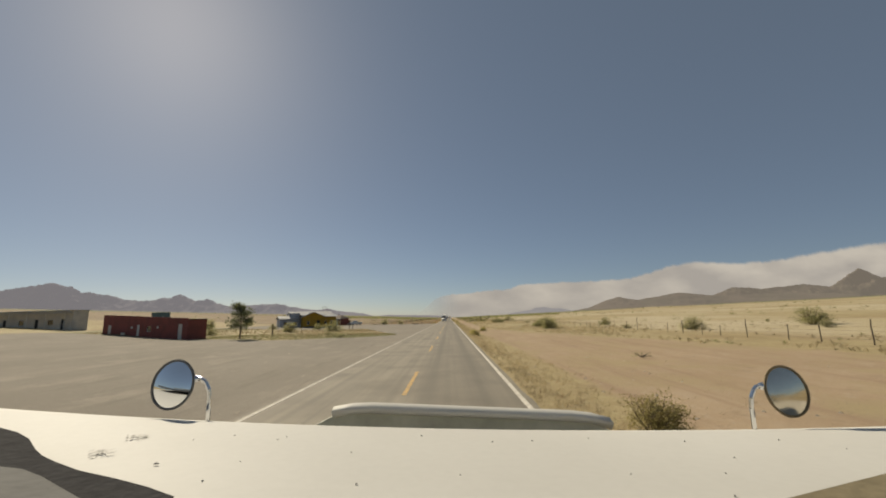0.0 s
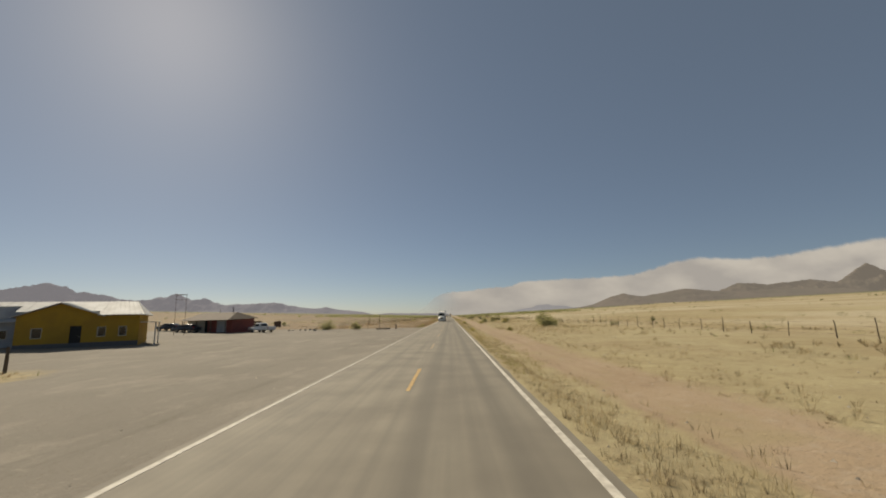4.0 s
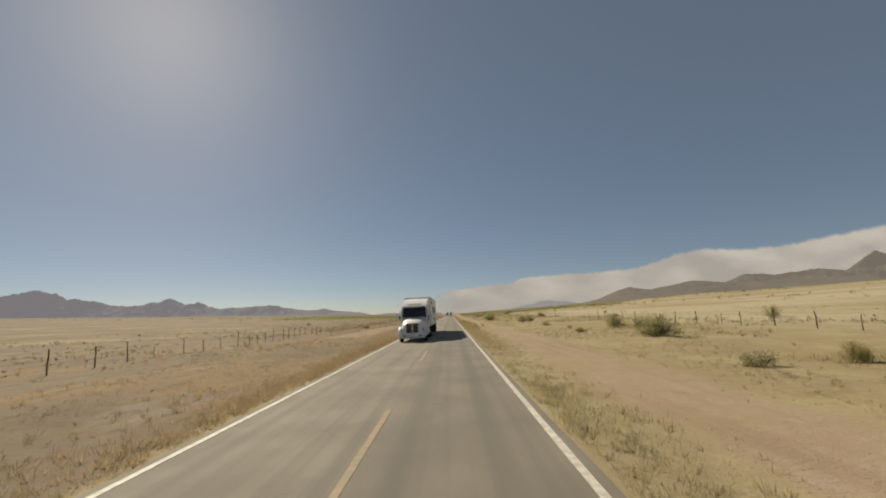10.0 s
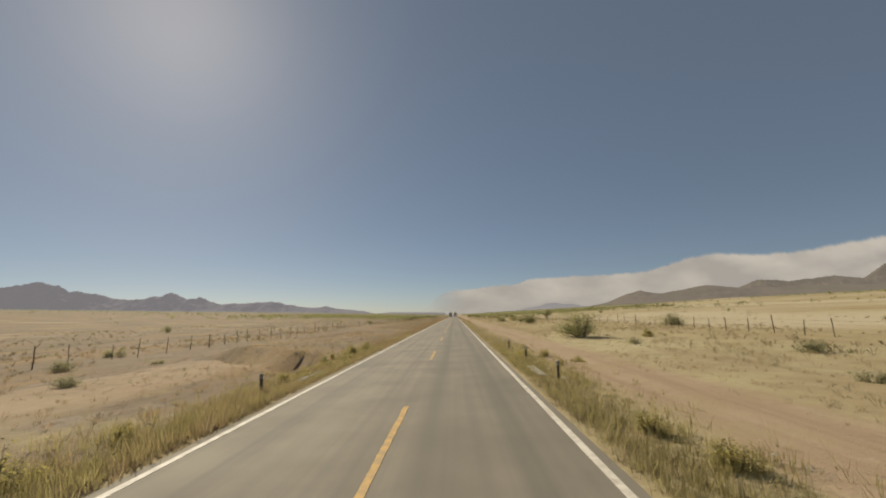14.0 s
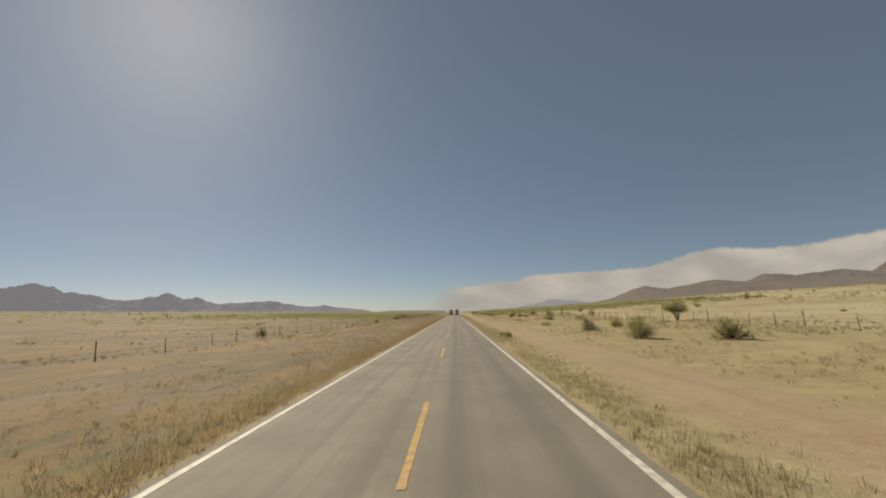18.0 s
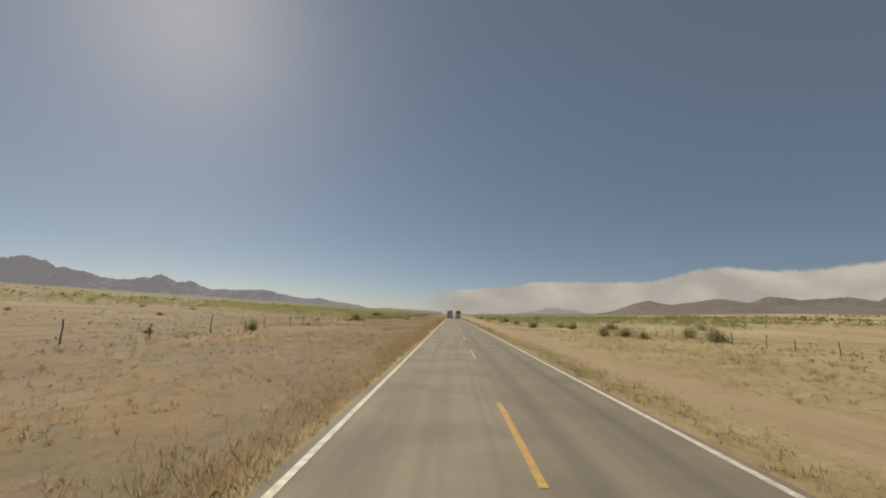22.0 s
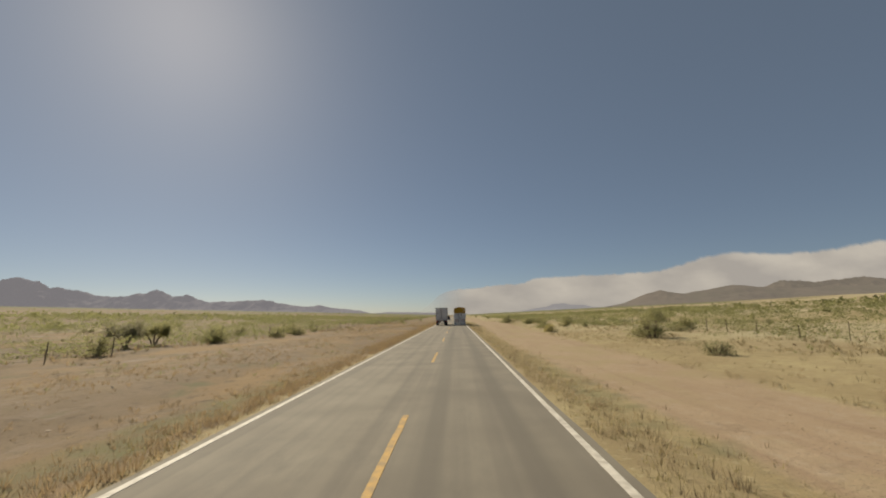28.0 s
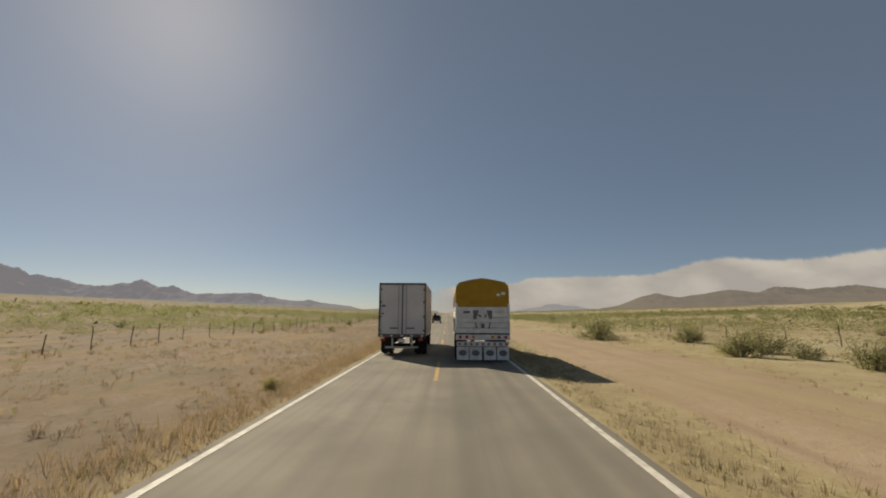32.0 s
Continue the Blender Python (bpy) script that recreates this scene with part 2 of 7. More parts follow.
half = stops((0, 3.3, 1.1), (3.3, 8, 0.45), (8, 24, 1.0), (24, 60, 3), (60, 200, 10), (200, 1000, 60), (1000, 6600, 400)) + [6600]
xs = [-v for v in half[:0:-1]] + half
ysteps = stops((-400, -60, 40), (-60, -10, 5), (-10, 180, 1.6), (180, 270, 2.5), (270, 300, 0.75), (300, 700, 2.5), (700, 1000, 15), (1000, 2000, 60), (2000, 4990, 200)) + [4990]
pts = [(x, y, land(x, y)) for y in ysteps for x in xs]
LAND = ground_material()
ground = tagged(mesh_object("ground", pts, grid_faces(len(xs), len(ysteps)), LAND, True), "dry straw-coloured desert grassland with bare reddish dirt", "ground", kind="structure")
for name, share in (("yard", yard_share), ("track", track_share), ("scrub", scrub_share), ("pale", pale_share), ("russet", russet_share)):
    at = ground.data.attributes.new(name, "FLOAT", "POINT")
    at.data.foreach_set("value", [share(p[0], p[1]) for p in pts])


# ---- far ridges and the smoke ----
def profile(peaks, x):
    for (x0, h0), (x1, h1) in zip(peaks, peaks[1:]):
        if x0 <= x <= x1:
            f = (x - x0) / (x1 - x0)
            return h0 + (h1 - h0) * f
    return peaks[0][1] if x < peaks[0][0] else peaks[-1][1]


def ridge(name, peaks, y, depth, mat, label, rugged=0.18, step=12, seed=0, crag=0.09):
    x0, x1 = peaks[0][0], peaks[-1][0]
    nu, nv = int((x1 - x0) / step) + 1, 26
    verts = []
    for j in range(nv):
        v = j / (nv - 1) * 2 - 1
        for i in range(nu):
            x = x0 + (x1 - x0) * i / (nu - 1)
            foot = (0.04 if x < 0 else 0.03) * abs(x)
            top = profile(peaks, x)
            fall = (1 - abs(v)) ** 1.25
            r = 1 - abs(noise.noise((x * 0.0045, v * 1.7, seed))) * 2.0
            r += 0.5 * (1 - 2 * abs(noise.noise((x * 0.012, v * 3.1, seed + 3))))
            r += 0.25 * noise.noise((x * 0.03, v * 8, seed + 5))
            up = max(0.0, top - foot)
            z = foot - 6 + up * fall + up * rugged * (r - 0.55) * min(1, 4 * (1 - abs(v))) * (0.25 + 0.75 * min(1, abs(v) * 4))
            z += up * fall * (0.025 * noise.noise((x * 0.03, 0, seed + 8)) + crag * (0.5 - abs(noise.noise((x * 0.012, 0.2, seed + 9)))) + 0.5 * crag * (0.5 - abs(noise.noise((x * 0.034, 0.2, seed + 11)))))
            verts.append((x, y + v * depth, z))
    return tagged(mesh_object(name, verts, grid_faces(nu, nv), mat, False), label, "mountains", kind="structure")


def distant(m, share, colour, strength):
    """Far backdrop: mixes in a flat glow that paints the light of the air before it."""
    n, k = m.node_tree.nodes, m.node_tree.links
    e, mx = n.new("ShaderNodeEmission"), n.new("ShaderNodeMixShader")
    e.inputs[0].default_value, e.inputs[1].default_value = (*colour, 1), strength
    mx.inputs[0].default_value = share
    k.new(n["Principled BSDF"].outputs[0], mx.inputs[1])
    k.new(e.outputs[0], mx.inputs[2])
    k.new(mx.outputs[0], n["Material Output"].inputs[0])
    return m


ROCK = material("hazed_mauve_rock", (0.19, 0.175, 0.185), 0.95, 0, 0.12, 0.006, 0.05, 0, 0.05, tint=(0.145, 0.135, 0.15))
HILL = material("hazed_brown_hill", (0.155, 0.125, 0.10), 0.95, 0, 0.15, 0.008, 0.06, 0, 0.05, tint=(0.10, 0.095, 0.07))
HAZE = material("hazed_blue_hill", (0.25, 0.25, 0.28), 0.95, 0, 0.06, 0.006, 0.05, 0, 0.05)
# painted haze: more than half of each ridge is an even emitted tint
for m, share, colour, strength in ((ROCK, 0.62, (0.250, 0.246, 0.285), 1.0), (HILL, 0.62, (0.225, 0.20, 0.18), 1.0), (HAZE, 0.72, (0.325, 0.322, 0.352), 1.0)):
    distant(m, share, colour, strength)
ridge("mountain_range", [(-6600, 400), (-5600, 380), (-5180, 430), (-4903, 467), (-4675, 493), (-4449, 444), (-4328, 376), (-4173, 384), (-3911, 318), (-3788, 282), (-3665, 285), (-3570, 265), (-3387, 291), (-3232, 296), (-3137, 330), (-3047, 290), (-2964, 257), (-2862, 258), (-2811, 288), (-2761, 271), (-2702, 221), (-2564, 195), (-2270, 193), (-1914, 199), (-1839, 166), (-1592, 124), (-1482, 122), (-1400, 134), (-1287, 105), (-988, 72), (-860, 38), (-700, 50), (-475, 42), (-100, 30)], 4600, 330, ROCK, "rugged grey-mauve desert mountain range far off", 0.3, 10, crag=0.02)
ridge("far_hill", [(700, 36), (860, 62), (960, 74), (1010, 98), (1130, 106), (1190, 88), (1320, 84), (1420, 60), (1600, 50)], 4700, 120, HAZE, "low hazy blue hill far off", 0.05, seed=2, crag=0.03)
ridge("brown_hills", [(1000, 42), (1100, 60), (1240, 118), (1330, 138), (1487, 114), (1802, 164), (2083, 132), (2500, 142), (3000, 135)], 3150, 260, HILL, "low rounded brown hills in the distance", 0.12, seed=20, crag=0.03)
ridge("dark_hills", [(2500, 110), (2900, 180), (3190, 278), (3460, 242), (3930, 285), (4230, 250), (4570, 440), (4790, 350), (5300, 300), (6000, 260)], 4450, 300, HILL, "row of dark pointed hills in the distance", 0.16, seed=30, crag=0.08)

def smoke_material():
    m = bpy.data.materials.new("smoke")
    m.use_nodes = True
    n, k = m.node_tree.nodes, m.node_tree.links
    pos = n.new("ShaderNodeNewGeometry").outputs["Position"]
    mp, tex = n.new("ShaderNodeMapping"), n.new("ShaderNodeTexNoise")
    mp.inputs["Scale"].default_value = (1, 1, 2.2)
    tex.inputs["Scale"].default_value, tex.inputs["Detail"].default_value, tex.inputs["Roughness"].default_value = 0.0014, 3, 0.5
    k.new(pos, mp.inputs["Vector"])
    k.new(mp.outputs[0], tex.inputs["Vector"])
    mix = n.new("ShaderNodeMix")
    mix.data_type = "RGBA"
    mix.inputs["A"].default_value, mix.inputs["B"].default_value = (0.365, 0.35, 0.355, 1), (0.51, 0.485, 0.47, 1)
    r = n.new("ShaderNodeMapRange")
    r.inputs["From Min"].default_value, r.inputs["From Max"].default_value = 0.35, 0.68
    # paler with height: the sunlit top of the smoke painted into its colour
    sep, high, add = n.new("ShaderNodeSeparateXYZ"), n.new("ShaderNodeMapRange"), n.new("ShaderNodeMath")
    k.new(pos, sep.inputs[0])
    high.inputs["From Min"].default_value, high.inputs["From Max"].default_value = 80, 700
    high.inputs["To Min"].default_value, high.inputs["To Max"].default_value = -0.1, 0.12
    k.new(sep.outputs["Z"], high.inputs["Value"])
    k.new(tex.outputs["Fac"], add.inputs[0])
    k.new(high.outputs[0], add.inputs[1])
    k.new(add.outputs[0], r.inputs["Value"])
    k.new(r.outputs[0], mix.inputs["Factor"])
    # emission stands in for sunlight scattered through the smoke
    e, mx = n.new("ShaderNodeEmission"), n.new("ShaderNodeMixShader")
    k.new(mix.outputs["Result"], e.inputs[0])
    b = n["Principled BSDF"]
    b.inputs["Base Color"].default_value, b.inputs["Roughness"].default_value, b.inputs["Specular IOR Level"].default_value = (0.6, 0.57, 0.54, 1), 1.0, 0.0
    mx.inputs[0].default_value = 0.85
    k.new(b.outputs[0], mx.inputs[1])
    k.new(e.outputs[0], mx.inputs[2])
    veil, at, out = n.new("ShaderNodeBsdfTransparent"), n.new("ShaderNodeAttribute"), n.new("ShaderNodeMixShader")
    at.attribute_name = "body"
    k.new(at.outputs["Fac"], out.inputs[0])
    k.new(veil.outputs[0], out.inputs[1])
    k.new(mx.outputs[0], out.inputs[2])
    k.new(out.outputs[0], n["Material Output"].inputs[0])
    return m


SMOKE = smoke_material()


def smoke_bank():
    """Billows of smoke, higher towards the right."""
    tops = [(-420, 40), (-300, 130), (-190, 225), (-60, 290), (150, 305), (389, 322), (700, 350), (948, 405), (1400, 425), (1780, 428), (2334, 455), (2600, 530), (2836, 605), (3188, 655), (3500, 635), (3734, 622), (4222, 655), (4790, 745), (5414, 835), (6500, 900)]
    nu, nv = 420, 40
    verts, body = [], []
    for j in range(nv):
        for i in range(nu):
            x = -420 + 6900 * i / (nu - 1)
            v = j / (nv - 1)
            puff = 0.5 - abs(noise.noise((x * 0.006, 0.3, 40))) + 0.5 * (0.5 - abs(noise.noise((x * 0.017, 0.3, 41)))) + 0.3 * (0.5 - abs(noise.noise((x * 0.045, 0.3, 44))))
            top = profile(tops, x) * 0.975 + 30 * (puff - 0.45)
            ang = v * math.pi / 2
            z = -20 + (top + 20) * math.sin(ang)
            swell = 0.5 - abs(noise.noise((x * 0.005, z * 0.009, 42))) + 0.5 * (0.5 - abs(noise.noise((x * 0.014, z * 0.022, 43))))
            y = 4962 - 60 * math.cos(ang) - 14 * swell * math.cos(ang * 0.9)
            verts.append((x * 0.97, y, z))
            body.append(ease(0.0, 0.08, (1 - math.sin(ang)) + 0.0) * (0.12 + 0.88 * ease(-420, 200, x)))
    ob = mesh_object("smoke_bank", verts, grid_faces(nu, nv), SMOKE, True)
    ob.data.attributes.new("body", "FLOAT", "POINT").data.foreach_set("value", body)
    return tagged(ob, "pale bank of wildfire smoke along the horizon", "smoke", kind="structure")


smoke_bank()


# ---- the road ----
def road_material():
    m = material("asphalt", (0.25, 0.222, 0.173), 0.85, 0, 0.14, 0.5, 90, 0.25, 0.25, tint=(0.195, 0.171, 0.134), reach=0.008)
    n, k = m.node_tree.nodes, m.node_tree.links
    hsv = [x for x in n if x.type == "HUE_SAT"][0]
    pos = [x for x in n if x.type == "NEW_GEOMETRY"][0].outputs["Position"]
    mp, st = n.new("ShaderNodeMapping"), n.new("ShaderNodeTexNoise")
    mp.inputs["Scale"].default_value = (2.6, 0.035, 1)
    st.inputs["Scale"].default_value, st.inputs["Detail"].default_value = 1.0, 4
    k.new(pos, mp.inputs["Vector"])
    k.new(mp.outputs[0], st.inputs["Vector"])
    r, mul = n.new("ShaderNodeMapRange"), n.new("ShaderNodeMix")
    r.inputs["From Min"].default_value, r.inputs["From Max"].default_value = 0.42, 0.68
    r.inputs["To Max"].default_value = 0.45
    k.new(st.outputs["Fac"], r.inputs["Value"])
    mul.data_type = "RGBA"
    k.new(r.outputs[0], mul.inputs["Factor"])
    k.new(hsv.outputs[0], mul.inputs["A"])
    mul.inputs["B"].default_value = (0.125, 0.11, 0.092, 1)
    pt, pr, pm, mq = n.new("ShaderNodeTexNoise"), n.new("ShaderNodeMapRange"), n.new("ShaderNodeMix"), n.new("ShaderNodeMapping")
    mq.inputs["Scale"].default_value = (0.55, 0.22, 1)
    pt.inputs["Scale"].default_value, pt.inputs["Detail"].default_value, pt.inputs["Roughness"].default_value = 1.0, 7, 0.7
    k.new(pos, mq.inputs["Vector"])
    k.new(mq.outputs[0], pt.inputs["Vector"])
    pr.inputs["From Min"].default_value, pr.inputs["From Max"].default_value, pr.inputs["To Max"].default_value = 0.56, 0.7, 0.4
    k.new(pt.outputs["Fac"], pr.inputs["Value"])
    pm.data_type = "RGBA"
    k.new(pr.outputs[0], pm.inputs["Factor"])
    k.new(mul.outputs["Result"], pm.inputs["A"])
    pm.inputs["B"].default_value = (0.12, 0.108, 0.092, 1)
    # darker wheel paths, two to a lane
    sep, last = n.new("ShaderNodeSeparateXYZ"), None
    k.new(pos, sep.inputs[0])
    for centre in (0.75, 2.35):
        band = n.new("ShaderNodeMapRange")
        off, size = n.new("ShaderNodeMath"), n.new("ShaderNodeMath")
        off.operation, size.operation = "SUBTRACT", "ABSOLUTE"
        k.new(sep.outputs["X"], off.inputs[0])
        off.inputs[1].default_value = centre
        k.new(off.outputs[0], size.inputs[0])
        band.interpolation_type = "SMOOTHSTEP"
        band.inputs["From Min"].default_value, band.inputs["From Max"].default_value = 0.05, 0.34
        band.inputs["To Min"].default_value, band.inputs["To Max"].default_value = 1.0, 0.0
        k.new(size.outputs[0], band.inputs["Value"])
        if last is None:
            last = band.outputs[0]
        else:
            both = n.new("ShaderNodeMath")
            both.operation = "MAXIMUM"
            k.new(last, both.inputs[0])
            k.new(band.outputs[0], both.inputs[1])
            last = both.outputs[0]
    mw, wt, share, wm = n.new("ShaderNodeMapping"), n.new("ShaderNodeTexNoise"), n.new("ShaderNodeMath"), n.new("ShaderNodeMix")
    mw.inputs["Scale"].default_value = (1.4, 0.03, 1)
    wt.inputs["Scale"].default_value, wt.inputs["Detail"].default_value = 1.0, 5
    k.new(pos, mw.inputs["Vector"])
    k.new(mw.outputs[0], wt.inputs["Vector"])
    share.operation = "MULTIPLY"
    k.new(last, share.inputs[0])
    k.new(wt.outputs["Fac"], share.inputs[1])
    wm.data_type = "RGBA"
    k.new(share.outputs[0], wm.inputs["Factor"])
    k.new(pm.outputs["Result"], wm.inputs["A"])
    wm.inputs["B"].default_value = (0.125, 0.112, 0.092, 1)
    # the lane on the right is the darker one
    lane, lm = n.new("ShaderNodeMapRange"), n.new("ShaderNodeMix")
    lane.interpolation_type = "SMOOTHSTEP"
    lane.inputs["From Min"].default_value, lane.inputs["From Max"].default_value, lane.inputs["To Max"].default_value = -0.1, 0.5, 0.3
    k.new(sep.outputs["X"], lane.inputs["Value"])
    lm.data_type = "RGBA"
    k.new(lane.outputs[0], lm.inputs["Factor"])
    k.new(wm.outputs["Result"], lm.inputs["A"])
    lm.inputs["B"].default_value = (0.15, 0.134, 0.108, 1)
    k.new(lm.outputs["Result"], n["Principled BSDF"].inputs["Base Color"])
    return m


def worn_paint(name, base, under):
    return material(name, base, 0.7, 0, 0.12, 5.0, 50, 0.1, 0.3, tint=under)


ASPHALT = road_material()
WHITE_LINE = worn_paint("white_line", (0.62, 0.58, 0.5), (0.42, 0.38, 0.32))
FADED_LINE = worn_paint("faded_yellow_line", (0.33, 0.24, 0.13), (0.24, 0.205, 0.15))
YELLOW_LINE = worn_paint("yellow_line", (0.52, 0.32, 0.10), (0.34, 0.24, 0.12))
road_ys = stops((-400, -40, 20), (-40, 700, 1.5), (700, 1400, 20), (1400, 4980, 200)) + [4980]


def strip(name, a, b, z0, z1, mat, ragged=0.0, seed=0, ys=road_ys):
    """A flat band along the road from x = a to x = b with a broken edge and a thickness."""
    verts = []
    for y in ys:
        e0 = ragged * (noise.noise((seed, y * 0.7, 0)) + 0.6 * noise.noise((seed, y * 2.3, 1)))
        e1 = ragged * (noise.noise((seed + 9, y * 0.7, 0)) + 0.6 * noise.noise((seed + 9, y * 2.3, 1)))
        verts += [(a + e0 * 0.8, y, z0), (a + e0, y, z1), (b + e1, y, z1), (b + e1 * 1.2, y, z0)]
    faces = []
    for j in range(len(ys) - 1):
        for i in range(3):
            faces.append((j * 4 + i, j * 4 + i + 1, j * 4 + 4 + i + 1, j * 4 + 4 + i))
    return mesh_object(name, verts, faces, mat)


road = tagged(strip("road", -3.56, 3.56, -0.10, 0.0, ASPHALT, 0.06, 3), "worn two-lane asphalt highway with dark tyre streaks", "road", kind="structure")
DUSTY_LINE = worn_paint("dusty_white_line", (0.42, 0.385, 0.325), (0.29, 0.262, 0.215))
for a, seed, mat, ys in ((-3.40, 20, DUSTY_LINE, [y for y in road_ys if y < 152]), (-3.40, 20, WHITE_LINE, [y for y in road_ys if y > 150]), (3.27, 40, WHITE_LINE, road_ys)):
    line = strip("edge_line", a, a + 0.13, -0.004, 0.006, mat, 0.015, seed, ys)
    line.parent = road
dash_mesh = faded_mesh = None
for i in range(-2, 62):
    y = 252.0 + 15.0 * (i - 16)
    if dash_mesh is None:
        v = [(sx * 0.065 + 0.02 * noise.noise((s * 1.3, sx, 4)), s * 0.5, z) for s in range(11) for sx, z in ((-1, -0.004), (-1, 0.006), (1, 0.006), (1, -0.004))]
        f = [(j * 4 + a, j * 4 + a + 1, j * 4 + 5 + a, j * 4 + 4 + a) for j in range(10) for a in range(3)]
        d = mesh_object("lane_dash", v, f, YELLOW_LINE)
        dash_mesh = d.data
        faded_mesh = dash_mesh.copy()
        faded_mesh.materials[0] = FADED_LINE
    else:
        d = new("lane_dash", faded_mesh if 95 < y < 240 else dash_mesh)
    d.location = (0.05, y, 0)
    d.parent = road

# ---- helpers for things ----
def part(name, bm, mat, parent, label="", smooth=False, kind=""):
    me = bpy.data.meshes.new(name)
    if smooth:
        for f in bm.faces:
            f.smooth = True
    bm.to_mesh(me)
    bm.free()
    me.materials.append(mat)
    ob = new(name, me)
    ob.parent = parent
    return tagged(ob, label, kind=kind)


def shared_part(name, me, parent, loc=(0, 0, 0)):
    ob = new(name, me)
    ob.parent = parent
    ob.location = loc
    return ob


def thing(name, label, category, x, y, turn=0.0, z=None, group=""):
    ob = new(name)
    ob.empty_display_size = 0.3
    ob.matrix_world = pose(x, y, land(x, y) if z is None else z, 0, 0, turn)
    return tagged(ob, label, category, group)


def block(bm, cx, cy, cz, sx, sy, sz, bevel=0.0, seg=1):
    """A box by its centre and sizes, its edges rounded."""
    r = bmesh.ops.create_cube(bm, size=1.0, matrix=Matrix.Translation((cx, cy, cz)) @ Matrix.Diagonal((sx, sy, sz, 1)))
    if bevel:
        es = list({e for v in r["verts"] for e in v.link_edges})
        bmesh.ops.bevel(bm, geom=es, offset=bevel, segments=seg, affect="EDGES")
    return bm


def box(cx, cy, cz, sx, sy, sz, bevel=0.0, seg=1):
    return block(bmesh.new(), cx, cy, cz, sx, sy, sz, bevel, seg)


def rod(bm, p, q, r0, r1=None, seg=8, caps=True):
    p, q = Vector(p), Vector(q)
    d = q - p
    m = Matrix.Translation((p + q) / 2) @ d.to_track_quat("Z", "Y").to_matrix().to_4x4()
    bmesh.ops.create_cone(bm, cap_ends=caps, segments=seg, radius1=r0, radius2=r0 if r1 is None else r1, depth=d.length, matrix=m)
    return bm


def hose(bm, pts, r, seg=8):
    for a, b in zip(pts, pts[1:]):
        rod(bm, a, b, r, r, seg)
    return bm


def slab(outline, x0, x1, bevel=0.0, taper=1.0):
    """A side view, given as (y, z) points, drawn out from x0 to x1."""
    bm = bmesh.new()
    a = [bm.verts.new((x0, y, z)) for y, z in outline]
    b = [bm.verts.new((x1 * taper, y, z)) for y, z in outline]
    n = len(outline)
    bm.faces.new(a)
    bm.faces.new(b[::-1])
    for i in range(n):
        bm.faces.new((a[i], b[i], b[(i + 1) % n], a[(i + 1) % n]))
    bmesh.ops.recalc_face_normals(bm, faces=bm.faces)
    if bevel:
        bmesh.ops.bevel(bm, geom=list(bm.edges), offset=bevel, segments=2, affect="EDGES")
    return bm


def plate(corners, thick):
    """A flat sheet through the corners, with a thickness along its normal."""
    bm = bmesh.new()
    c = [Vector(p) for p in corners]
    nrm = (c[1] - c[0]).cross(c[2] - c[0]).normalized() * thick
    a = [bm.verts.new(p) for p in c]
    b = [bm.verts.new(p + nrm) for p in c]
    bm.faces.new(a[::-1])
    bm.faces.new(b)
    for i in range(len(c)):
        bm.faces.new((a[i], a[(i + 1) % len(c)], b[(i + 1) % len(c)], b[i]))
    bmesh.ops.recalc_face_normals(bm, faces=bm.faces)
    return bm


RUBBER = material("rubber", (0.022, 0.021, 0.02), 0.9, 0, 0.2, 8, 60, 0.1, 0.2)
DARK = material("dark_steel", (0.035, 0.033, 0.031), 0.7, 0.2, 0.25, 6, 40, 0.1)
STEEL = material("bare_steel", (0.42, 0.41, 0.39), 0.38, 0.9, 0.12, 6, 60, 0.05)
CHROME = material("chrome", (0.75, 0.75, 0.75), 0.12, 1.0, 0.05, 3, 30, 0)
WHITE = material("white_paint", (0.76, 0.75, 0.72), 0.45, 0, 0.04, 1.2, 40, 0.02, 0.5, tint=(0.68, 0.665, 0.62))
PANE = glass("dark_pane", (0.012, 0.014, 0.016))
AMBER = material("amber_lens", (0.7, 0.26, 0.03), 0.25, 0, 0.05, 8, 60, 0, 0.6)
RED = material("red_lens", (0.45, 0.03, 0.025), 0.25, 0, 0.05, 8, 60, 0, 0.6)
CLEAR = material("headlamp_lens", (0.6, 0.62, 0.64), 0.1, 0.3, 0.05, 8, 60, 0, 0.8)


